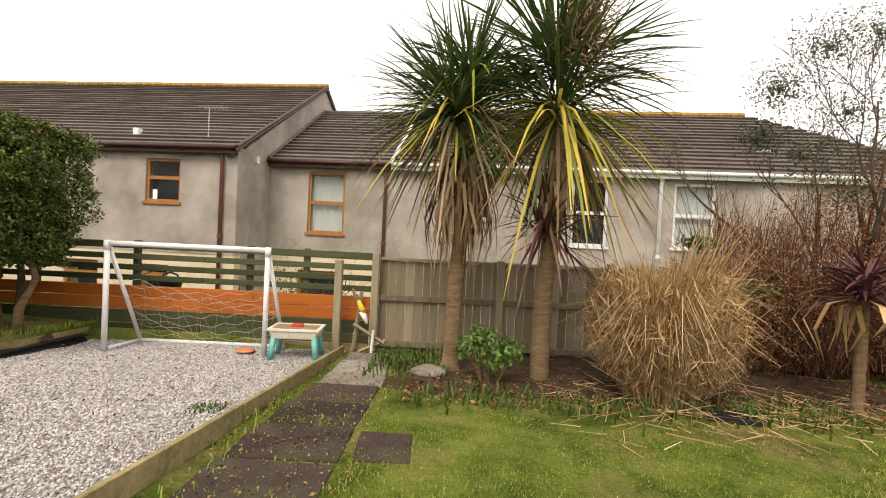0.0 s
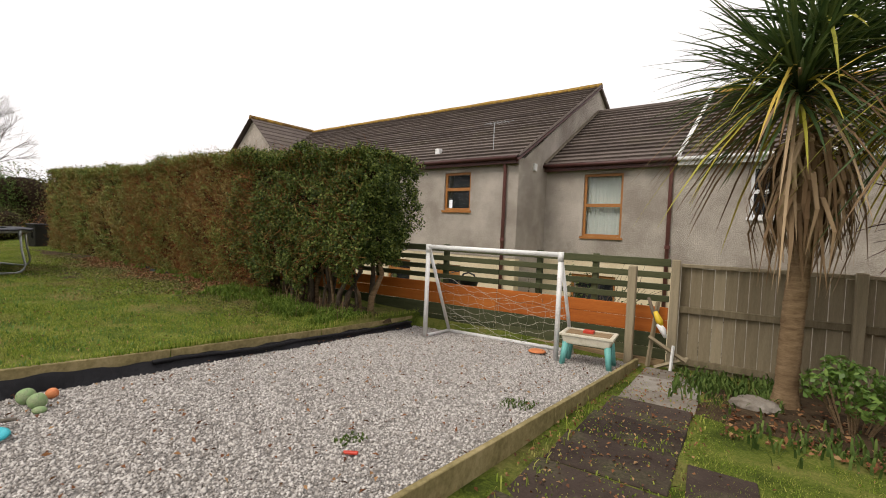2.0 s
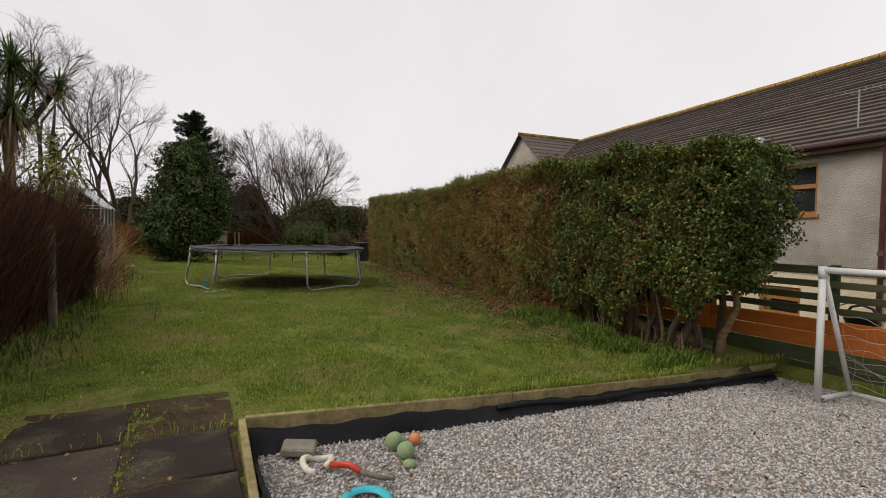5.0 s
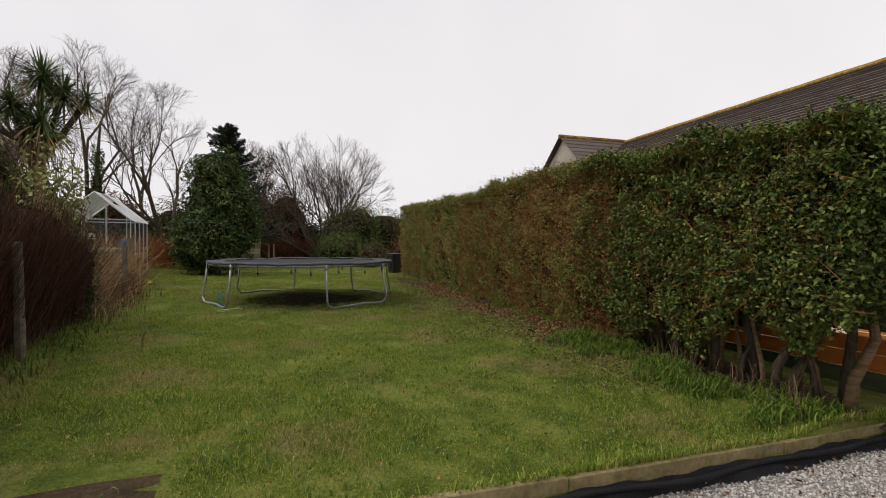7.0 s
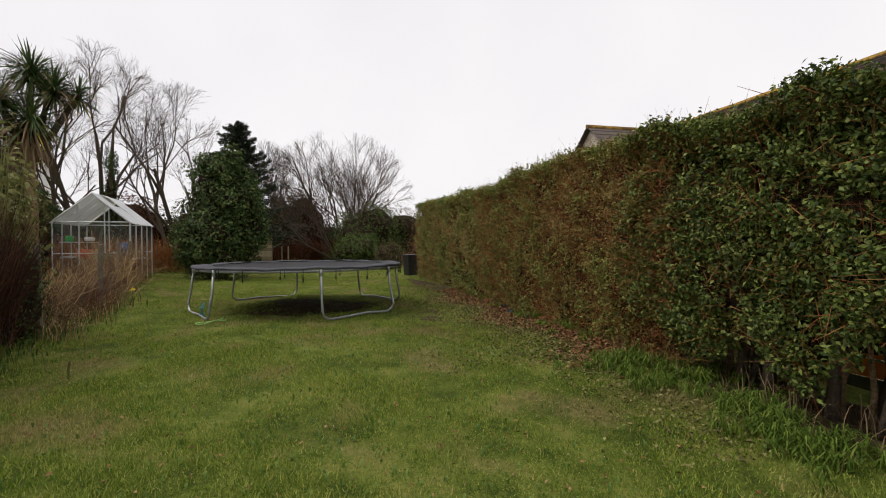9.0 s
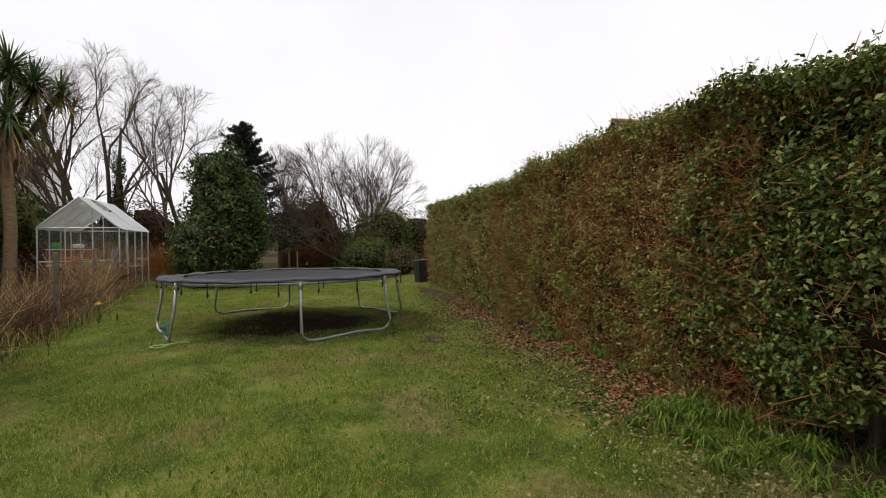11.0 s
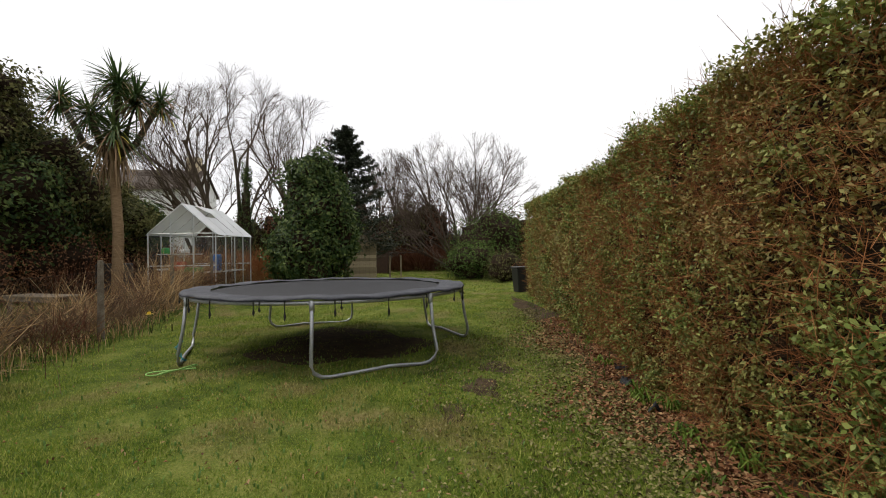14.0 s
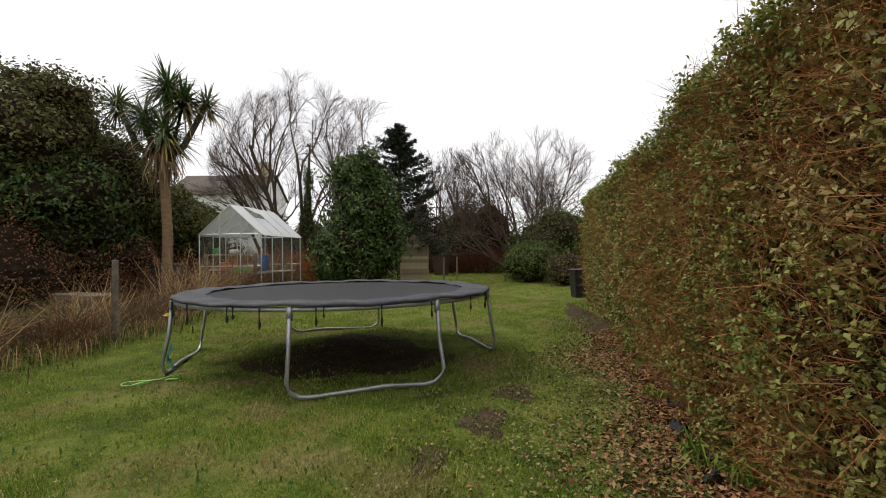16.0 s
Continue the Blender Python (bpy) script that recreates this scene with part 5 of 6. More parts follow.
        matg.v.append((r * math.cos(a), r * math.sin(a), TZ - 0.012 - 0.045 * (1 - (k / 8) ** 2)))
matg.f = [(k * 64 + i, k * 64 + (i + 1) % 64, (k + 1) * 64 + (i + 1) % 64, (k + 1) * 64 + i) for k in range(8) for i in range(64)]
part("jumping_mat", matg, M_mat, tramp, "black woven jumping mat", smooth=True)
part("rim_tube", Geo().tube([(2.24 * math.cos(a), 2.24 * math.sin(a), TZ - 0.05) for a in np.linspace(0, 2 * math.pi, 65)], 0.027, 8, False), M_steel, tramp, smooth=True)
for c in (27, 115, 202, 290):
    a0, a1 = radians(c - 21.5), radians(c + 21.5)
    p0, p1 = (2.25 * math.cos(a0), 2.25 * math.sin(a0)), (2.25 * math.cos(a1), 2.25 * math.sin(a1))
    mid = lambda t, k=1.05: ((p0[0] + (p1[0] - p0[0]) * t) * k, (p0[1] + (p1[1] - p0[1]) * t) * k)
    k = 1.05
    pts = [(*p0, TZ - 0.05), (p0[0] * 1.02, p0[1] * 1.02, 0.5), (p0[0] * k, p0[1] * k, 0.18), (*mid(0.02), 0.09), (*mid(0.07), 0.035), (*mid(0.14), 0.02), (*mid(0.4), 0.035), (*mid(0.6), 0.05), (*mid(0.86), 0.02), (*mid(0.93), 0.035), (*mid(0.98), 0.09), (p1[0] * k, p1[1] * k, 0.18), (p1[0] * 1.02, p1[1] * 1.02, 0.5), (*p1, TZ - 0.05)]
    leg = part("leg", Geo().tube(pts, 0.024, 8), M_steel, tramp, "bent galvanised leg", smooth=True)
    for p in (p0, p1):
        part("socket", Geo().tube([(*p, TZ - 0.16), (*p, TZ - 0.02)], 0.034, 8), M_steel, leg, smooth=True)
r3 = random.Random(8)
tramp.scale = (TS, TS, 1)
for i in range(22):
    a = radians(i * 360 / 22 + r3.uniform(-5, 5))
    for d in (0, 0.035)[: 1 + i % 2]:
        x, y = 2.27 * math.cos(a + d), 2.27 * math.sin(a + d)
        L = r3.uniform(0.07, 0.2)
        part("strap", Geo().tube([(x, y, TZ - 0.03), (x, y, TZ - 0.06 - L * 0.4), (x * 0.995, y, TZ - 0.06 - L * 0.75), (x, y, TZ - 0.06 - L)], [0.008, 0.006, 0.018, 0.006], 5), M_black, tramp, "black hanging tie strap")
tw = Geo()
for i in range(5):
    tw.tube([(1.2 + 0.03 * i, -1.88, 0.30 + 0.05 * math.sin(i)), (1.25 + 0.02 * i, -1.98 + 0.03 * i, 0.22), (1.22, -1.9 - 0.02 * i, 0.12), (1.28 - 0.03 * i, -1.86, 0.02)], 0.006, 4)
part("twine", tw, M_bluetie, tramp, "blue twine tangled on a leg")
rope = Geo()
pts = []
for i in range(50):
    t = i / 49
    a = t * 9
    x, y = -13.35 + 0.28 * math.cos(a) * (1 - 0.4 * t) + 0.1 * t, 0.55 - 0.15 + 0.5 * t * math.sin(a * 0.7) + 0.3 * t
    pts.append((x, y, ground_z(x, y) + 0.035 + 0.012 * math.sin(a * 2)))
rope.tube(pts, 0.009, 5)
tagged(part("skipping_rope", rope, M_rope, smooth=True), "lime green skipping rope tangled on the lawn", "rope")

# ---- bins ----
def wheelie_bin(x, y, rz, h, w, mat, label):
    th = thing("bin", x, y, ground_z(x, y), rz, label, "bin")
    bm = rbox(w, w * 1.1, h, 0.03, 2)
    for v in bm.verts:
        s = 0.82 if v.co.z < 0 else 1.0
        v.co.x *= s
        v.co.y *= s
    b = part("body", bm, mat, th)
    b.location = (0, 0, h / 2)
    bm = rbox(w * 1.12, w * 1.22, 0.07, 0.025, 2)
    l = part("lid", bm, mat, th)
    l.location = (0, 0, h + 0.037)
    part("handle", Geo().tube([(-w * 0.4, w * 0.62, h - 0.03), (w * 0.4, w * 0.62, h - 0.03)], 0.018, 6), mat, th)
    return th


wheelie_bin(-23.2, 7.0, 15, 0.80, 0.50, M_black, "black plastic compost bin beside the hedge")
wheelie_bin(-36.8, 1.0, 80, 1.3, 0.85, M_brownbin, "brown wheelie bin at the garden end")

# ---- plants ----
def palm_head(parent, c, n, length, width, mats, seed, up=0.2, dead=0.0, yellow=0.0, down=0.25):
    """A head of strap leaves arching out from c; mats: live, yellow, dead."""
    r = random.Random(seed)
    geos = [Geo(), Geo(), Geo()]
    for i in range(n):
        a = r.uniform(0, 2 * math.pi)
        e = math.asin(r.uniform(-down, 0.97) if r.random() < 0.5 else r.uniform(-down, 0.6))
        kind = 0
        if e < 0.15 and r.random() < yellow:
            kind = 1
        if e < 0.1 and r.random() < dead:
            kind = 2
        d = Vector((math.cos(a) * math.cos(e), math.sin(a) * math.cos(e), math.sin(e)))
        L = length * r.uniform(0.72, 1.12)
        sag = r.uniform(0.1, 0.45) * (1.1 - max(0, math.sin(e))) * L * (1.9 if kind else 1)
        side = Vector((-math.sin(a), math.cos(a), r.uniform(-0.3, 0.3))).normalized()
        p0 = Vector(c) + d * 0.05 + Vector((0, 0, r.uniform(-0.25, 0.15)))
        pts = [p0 + d * L * t - Vector((0, 0, sag * t * t)) for t in (0, 0.15, 0.4, 0.7, 0.9, 1.0)]
        geos[kind].strip(pts, [width * w for w in (0.45, 0.8, 1, 0.8, 0.4, 0.05)], side)
    for gg, m, nm in zip(geos, mats, ("leaves", "yellow_leaves", "dead_leaves")):
        if gg.f:
            part(nm, gg, m, parent)


def skirt(parent, c, n, length, width, mat, seed, radius=0.12, span=0.5):
    """Dead leaves hanging down the stem."""
    r = random.Random(seed)
    g = Geo()
    for i in range(n):
        a = r.uniform(0, 2 * math.pi)
        d = Vector((math.cos(a), math.sin(a), 0))
        p = Vector(c) + d * radius * 0.6 + Vector((0, 0, r.uniform(-span, span * 0.3)))
        L = length * r.uniform(0.5, 1.15)
        o = r.uniform(0.3, 1.8)
        pts = [p, p + d * radius * o + Vector((0, 0, -L * 0.1)), p + d * radius * o * 1.4 + Vector((r.uniform(-.05, .05), r.uniform(-.05, .05), -L * 0.5)), p + d * radius * o * 1.2 + Vector((r.uniform(-.1, .1), r.uniform(-.1, .1), -L))]
        g.strip(pts, [width * 0.6, width, width * 0.8, width * 0.1], Vector((-d.y, d.x, 0)))
    part("dead_skirt", g, mat, parent, "hanging dead brown leaves")


def ringed_trunk(pts, r0, r1, sides=12, per=0.05):
    """A stem with close rings along straight stretches."""
    out, rad = [], []
    total = sum((Vector(b) - Vector(a)).length for a, b in zip(pts, pts[1:]))
    done, k = 0.0, 0
    for a, b in zip(pts, pts[1:]):
        a, b = Vector(a), Vector(b)
        n = max(2, int((b - a).length / per))
        for i in range(n):
            out.append(a.lerp(b, i / n))
            t = (done + (b - a).length * i / n) / total
            rad.append((r0 + (r1 - r0) * t) * (1 + 0.05 * (k % 2) + 0.03 * math.sin(k * 1.7)) + 0.05 * max(0, 0.08 - t) / 0.08)
            k += 1
        done += (b - a).length
    return Geo().tube(out, rad, sides)


PALM = (M_palm, M_palmyellow, M_palmdead)
zc = ground_z(0.1, 5.9)
p1 = thing("cabbage_palm", 0.16, 6.0, zc, 0, "cordyline with a shaggy dead leaf skirt", "palm", "pair of cordylines")
part("trunk", ringed_trunk([(0, 0, -0.05), (0.02, 0, 1.0), (0.08, 0, 2.2), (0.0, 0, 3.0)], 0.105, 0.09), M_palmbark, p1, smooth=True)
palm_head(p1, (-0.06, 0.05, 3.4), 430, 1.45, 0.017, PALM, 11, dead=0.2, yellow=0.25, down=0.4)
palm_head(p1, (0.1, 0.15, 3.9), 220, 1.15, 0.017, PALM, 16, dead=0.1, yellow=0.1, down=0.2)
skirt(p1, (0.03, 0, 2.75), 240, 1.0, 0.022, M_palmdead, 12, 0.17, 0.55)
p2 = thing("cabbage_palm", 1.28, 5.75, ground_z(1.28, 5.75), 0, "cordyline with yellowing lower leaves and old flower stalks", "palm", "pair of cordylines")
part("trunk", ringed_trunk([(0, 0, -0.25), (0.0, 0, 1.1), (0.1, 0, 2.2), (0.06, 0, 3.2)], 0.12, 0.10), M_palmbark, p2, smooth=True)
palm_head(p2, (0.06, 0, 3.45), 230, 1.55, 0.021, PALM, 13, dead=0.25, yellow=0.85, down=0.75)
palm_head(p2, (0.05, 0.05, 3.95), 200, 1.6, 0.021, PALM, 17, dead=0.0, yellow=0.1, down=0.05)
skirt(p2, (0.04, 0, 2.75), 90, 0.75, 0.022, M_palmdead, 14, 0.13, 0.5)
palm_head(p2, (-0.02, -0.12, 1.95), 80, 0.78, 0.018, (M_palmred, M_palmred, M_palmdead), 15, dead=0.4, down=0.7)
fl = Geo()
r = random.Random(4)
for i in range(900):
    a, e = r.uniform(0, 6.28), r.uniform(-0.6, 1)
    p = Vector((0.16, -0.55, 4.25)) + Vector((r.gauss(0, 0.13), r.gauss(0, 0.13), r.gauss(0, 0.24)))
    q = p + Vector((r.gauss(0, 0.09), r.gauss(0, 0.09), r.gauss(0, 0.1)))
    fl.tube([p, q], 0.006, 3, False)
part("flower_head", fl, M_palmdead, p2, "dry brown flower panicle")

p3 = thing("purple_cordyline", 4.6, 5.0, ground_z(4.6, 5.0), 0, "small purple cordyline with pale drooping leaves", "palm")
part("trunk", ringed_trunk([(0, 0, -0.05), (0.0, 0, 1.28)], 0.06, 0.055, 8), M_palmbark, p3, smooth=True)
palm_head(p3, (0, 0, 1.42), 130, 0.55, 0.02, (M_palmred, M_palmred, M_palmred), 21, down=0.1)
skirt(p3, (0, 0, 1.3), 26, 0.62, 0.026, M_straw, 22, 0.22, 0.1)

pf = thing("cabbage_palm", -20.6, -5.0, 0.3, 0, "tall branching cordyline above the garden fence", "palm")
part("trunk", ringed_trunk([(0, 0, -0.05), (0.05, 0.1, 2.0), (0.1, 0.0, 4.4)], 0.15, 0.12, 10, 0.12), M_palmbark, pf, smooth=True)
for i, (dx, dy, dz, n, L) in enumerate(((0.0, 0.1, 6.25, 260, 0.85), (-0.1, -1.6, 5.9, 170, 0.65), (0.1, 0.65, 5.75, 200, 0.75), (0.1, -0.6, 5.4, 200, 0.8), (0.3, 0.2, 4.8, 220, 0.95), (-0.2, 1.15, 5.75, 130, 0.6))):
    part("limb", Geo().tube([(0.1, 0, 4.1), (0.1 + dx * 0.4, dy * 0.5, 4.5), (dx, dy, dz)], [0.11, 0.09, 0.07], 7), M_bark, pf, smooth=True)
    palm_head(pf, (dx, dy, dz), n, L, 0.022, PALM, 30 + i, dead=0.3, yellow=0.05, down=0.6)
skirt(pf, (0.1, 0, 4.5), 130, 0.9, 0.024, M_palmdead, 37, 0.2, 0.6)


def crown(parent, name, c, radii, n, leaf, mat, seed, rough=0.22, shell=0.35, core=True, droop=0.3, face=True):
    """Leaves in an uneven shell round c; core: a near-black lump that paints the shade within."""
    d = unit(rng.normal(size=(n, 3)))
    lobes = 1 + rough * lump(d, 2.6, seed) + 0.5 * rough * lump(d, 6.1, seed + 3)
    depth = 1 - shell * np.abs(rng.normal(size=n)) * 0.6
    P = np.array(c) + d * np.array(radii) * (lobes * depth)[:, None]
    q = leaf_quads(P, leaf, leaf * 0.5, d + np.array([0, 0, 0.3]) if face else None, 1.0, droop)
    part(name, np_mesh(name, q, 4, mat), mat, parent)
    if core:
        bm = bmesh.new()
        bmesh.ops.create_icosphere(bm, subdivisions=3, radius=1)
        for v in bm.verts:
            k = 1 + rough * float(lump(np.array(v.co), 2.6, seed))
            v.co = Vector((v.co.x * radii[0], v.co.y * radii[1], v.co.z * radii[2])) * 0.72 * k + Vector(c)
        part("shade_core", bm, M_core, parent)


def bare_tree(parent, base, height, r0, seed, stems=1, levels=5, spread=0.5, kids=(3, 4), up=0.25, mat=None, fan=0.35, first=0.3, dome=None):
    """Limbs and twigs grown stem by stem; dome: radius and height of the rounded outline they stop at."""
    r = random.Random(seed)
    big, fine = Geo(), Geo()

    def grow(p, d, L, rad, lev):
        segs = 4 if lev < 2 else 3
        pts, rads = [p], [rad]
        for i in range(segs):
            d = (d + Vector((r.gauss(0, 0.13), r.gauss(0, 0.13), r.gauss(0, 0.08) + up * 0.12))).normalized()
            p = p + d * (L / segs)
            if dome and p.z > 0.4 * dome[1] and ((p.x - base[0]) ** 2 + (p.y - base[1]) ** 2) / dome[0] ** 2 + ((p.z - 0.45 * dome[1]) / (0.55 * dome[1])) ** 2 > r.uniform(0.86, 1.04):
                break
            pts.append(p)
            rads.append(rad * (1 - 0.5 * (i + 1) / segs))
        if len(pts) < 2:
            return
        segs = len(pts) - 1
        (big if lev < 2 else fine).tube(pts, rads, 6 if lev < 2 else 3, False)
        if lev >= levels:
            return
        for k in range(r.randint(*kids) + (1 if lev >= levels - 2 else 0)):
            t = r.uniform(first if lev == 0 else 0.25, 1.0)
            i = min(segs - 1, int(t * segs))
            q = pts[i].lerp(pts[i + 1], t * segs - i)
            a = r.uniform(0, 6.28)
            o = d.orthogonal().normalized()
            o.rotate(Matrix.Rotation(a, 3, d))
            nd = (d * (1 - spread * 0.3) + o * spread * r.uniform(0.6, 1.3) + Vector((0, 0, up))).normalized()
            grow(q, nd, L * r.uniform(0.5, 0.78), max(0.006, rad * r.uniform(0.42, 0.6) * (1.15 - 0.4 * t)), lev + 1)

    for s in range(stems):
        a = 2 * math.pi * s / stems + r.uniform(-0.4, 0.4)
        tilt = fan * r.uniform(0.3, 1.1) if stems > 1 else r.uniform(0, 0.08)
        d = Vector((math.cos(a) * tilt, math.sin(a) * tilt, 1)).normalized()
        o = 0.25 if stems > 1 else 0
        grow(Vector(base) + Vector((math.cos(a) * o, math.sin(a) * o, -0.1)), d, height * r.uniform(0.42, 0.52), r0 * r.uniform(0.8, 1.1), 0)
    part("limb_mass", big, M_bark, parent)
    part("twig_mass", fine, mat or M_twig, parent)


def stick_bush(name, x, y, n, height, radius, mat, label, category, seed, width=0.006, lean=0.5, z=None, spread=0.45):
    """A clump of thin upright stems."""
    th = thing(name, x, y, ground_z(x, y) if z is None else z, 0, label, category)
    a = rng.uniform(0, 6.28, n)
    rr = radius * np.sqrt(rng.uniform(0, 1, n))
    P = np.stack([rr * np.cos(a), rr * np.sin(a), rng.uniform(-0.05, height * 0.45, n)], axis=1)
    D = np.stack([np.cos(a) * lean * rr / radius, np.sin(a) * lean * rr / radius, np.ones(n)], axis=1) + rng.normal(size=(n, 3)) * spread
    part("stem_mass", np_mesh("stems", twig_quads(P, D, height * 0.55, width), 4, mat), mat, th)
    return th


# dry pampas clump: arching straw blades
pam = thing("dry_grass_clump", 2.55, 5.25, ground_z(2.55, 5.25), 0, "big clump of dead straw-coloured ornamental grass", "grass clump")
g, r = Geo(), random.Random(6)
for i in range(3400):
    a = r.uniform(0, 6.28)
    d = Vector((math.cos(a), math.sin(a), 0))
    rad = r.uniform(0, 0.42)
    L = r.uniform(0.6, 1.75) * (1 + 0.2 * math.sin(3 * a + 1) + 0.12 * math.sin(7 * a) + 0.12 * math.cos(a))
    out = r.uniform(0.02, 0.5)
    b = d * rad
    bend = r.uniform(0.0, 1.0) ** 1.6
    top = Vector((0, 0, 1))
    k = r.uniform(0.45, 0.8)
    pts = [b + Vector((0, 0, 0)), b + d * out * 0.35 * L * 0.6 + top * L * 0.45, b + d * out * 0.75 * L + top * L * (0.8 - 0.12 * bend), b + d * (out + 0.22 * bend) * L + Vector((r.gauss(0, 0.06), r.gauss(0, 0.06), 0)) + top * L * (1.0 - 0.62 * bend)]
    g.strip(pts, [0.004, 0.005, 0.004, 0.0015], Vector((-d.y, d.x, r.uniform(-0.6, 0.6))).normalized())
part("stalk_mass", g, M_straw, pam)
n = 5200
hh = rng.uniform(0.15, 1.45, n)
aa = rng.uniform(0, 6.28, n)
rr_ = (0.35 + 0.5 * np.sin(np.clip(hh / 1.5, 0, 1) * 2.6)) * np.sqrt(rng.uniform(0.1, 1, n))
P = np.stack([rr_ * np.cos(aa), rr_ * np.sin(aa), hh], axis=1)
part("dry_leaves", np_mesh("dry_leaves", leaf_quads(P, 0.26, 0.013, None, 1.0, 1.6), 4, M_straw), M_straw, pam, "pale curled dry leaves")
part("broken_stem_mass", np_mesh("broken_stem_mass", twig_quads(P[:1800] * np.array([1, 1, 0.6]), rng.normal(size=(1800, 3)) * 0.4 + np.array([0, 0, 0.8]), 0.4, 0.004), 4, M_palmdead), M_palmdead, pam)
n = 520
P = np.stack([rng.uniform(1.2, 5.2, n), 4.75 + rng.normal(size=n) * 0.42, np.zeros(n)], axis=1)
P[:, 2] = GZ(P[:, 0], P[:, 1]) + rng.uniform(0.02, 0.09, n)
D = rng.normal(size=(n, 3))
D[:, 2] *= 0.12
tagged(part("fallen_stalks", np_mesh("fallen_stalks", twig_quads(P, D, 0.42, 0.005), 4, M_straw), M_straw), "fallen dry stalks round the clump", "stalks", kind="stuff")
weeds("bed_weeds", 700, -0.2, 4.4, lambda x: 4.75 + 0.1 * math.sin(3 * x), 0.22, 0.13, 0.01, M_rhodo, "green weeds at the edge of the planting bed", 32)
weeds("bed_weeds", 500, -0.9, 0.2, lambda x: 6.3, 0.4, 0.14, 0.012, M_rhodo, "low green weeds by the fence", 33)

sh = thing("hydrangea", 0.62, 5.45, ground_z(0.62, 5.45), 0, "small hydrangea shrub with fresh green leaves", "shrub")
for i, (dx, dy, dz, rr) in enumerate(((0, 0, 0.5, 0.2), (-0.24, 0.05, 0.42, 0.17), (0.25, 0, 0.42, 0.18), (0.05, -0.15, 0.35, 0.2), (-0.1, 0.2, 0.55, 0.16))):
    crown(sh, "leaves", (dx, dy, dz), (rr, rr, rr * 0.8), 150, 0.075, M_bright, 3 + i, 0.25, 0.4, core=False)
r = random.Random(9)
for i in range(26):
    a = r.uniform(0, 6.28)
    part("stem", Geo().tube([(0.08 * math.cos(a), 0.08 * math.sin(a), -0.02), (0.25 * math.cos(a), 0.2 * math.sin(a), r.uniform(0.25, 0.5))], 0.007, 4), M_palmbark, sh)
rock = bmesh.new()
bmesh.ops.create_icosphere(rock, subdivisions=3, radius=1)
for v in rock.verts:
    v.co = Vector((v.co.x * 0.22, v.co.y * 0.2, max(-0.05, v.co.z * 0.09))) * (1 + 0.12 * math.sin(v.co.x * 5 + v.co.y * 7))
rk = part("rock", rock, M_slabpale)
rk.location = (-0.1, 5.75, ground_z(-0.1, 5.75) + 0.03)
tagged(rk, "pale flat stone at the edge of the bed", "stone")
tray = thing("seed_tray", 2.95, 4.55, ground_z(2.95, 4.55), -12, "black plastic tray half buried in litter", "tray")
block("floor", (-0.25, -0.09, 0.0), (0.25, 0.09, 0.01), M_black, tray)
block("side", (-0.25, -0.1, 0.0), (0.25, -0.085, 0.06), M_black, tray)
block("side", (-0.25, 0.085, 0.0), (0.25, 0.1, 0.06), M_black, tray)

# russet shrubs at the right boundary, and the thin-leaved tree over them
rus = thing("russet_shrub", 5.0, 6.6, ground_z(5, 6.6), 0, "tangled russet shrub with dry brown leaves", "shrub")
for i, (dx, dy, dz, rx, rz) in enumerate(((-0.6, 0, 1.1, 0.8, 1.0), (0.6, 0.1, 1.5, 1.0, 1.2), (1.6, -0.2, 1.7, 1.0, 1.3), (2.6, -0.6, 1.7, 1.1, 1.3))):
    crown(rus, "leaves", (dx, dy, dz), (rx, 0.7, rz * 1.25), 6000, 0.05, M_beech, 5 + i, 0.3, 0.55, core=False)
n = 5000
P = np.stack([rng.uniform(-1.4, 3.4, n), rng.normal(size=n) * 0.35, rng.uniform(-0.1, 1.9, n)], axis=1)
part("stem_mass", np_mesh("stems", twig_quads(P, rng.normal(size=(n, 3)) * 0.35 + np.array([0, 0, 1.0]), 0.85, 0.004), 4, M_redtwig), M_redtwig, rus)
# dark lump behind the stems, in place of the shade inside the shrub
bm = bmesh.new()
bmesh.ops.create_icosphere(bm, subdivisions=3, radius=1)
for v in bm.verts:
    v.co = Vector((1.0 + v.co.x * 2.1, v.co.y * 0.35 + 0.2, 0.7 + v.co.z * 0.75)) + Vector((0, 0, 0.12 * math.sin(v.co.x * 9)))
part("shade_core", bm, M_core, rus)
gs = thing("green_shrub", 3.75, 6.2, ground_z(3.75, 6.2), 0, "sparse evergreen shrub between dry stems", "shrub")
for i, (dx, dz, rr) in enumerate(((0, 1.2, 0.3), (-0.45, 1.45, 0.28), (0.5, 1.3, 0.28), (-0.3, 1.85, 0.2))):
    crown(gs, "leaves", (dx, 0, dz), (rr * 1.3, rr, rr * 0.55), 200, 0.08, M_evergreen, 2 + i, 0.3, 0.6, core=False)
part("stem_mass", Geo().tube([(0, 0, -0.05), (-0.05, 0, 0.7), (-0.3, 0, 1.9)], [0.03, 0.02, 0.008], 5).tube([(0, 0, 0.4), (0.5, 0, 1.3)], [0.018, 0.006], 5), M_bark, gs)
et = thing("thin_tree", 6.1, 7.2, 0.2, 0, "thin evergreen tree with small silvery leaves", "tree")
bare_tree(et, (0, 0, 0), 5.4, 0.06, 44, stems=4, levels=4, spread=0.55, kids=(2, 3), fan=0.3)
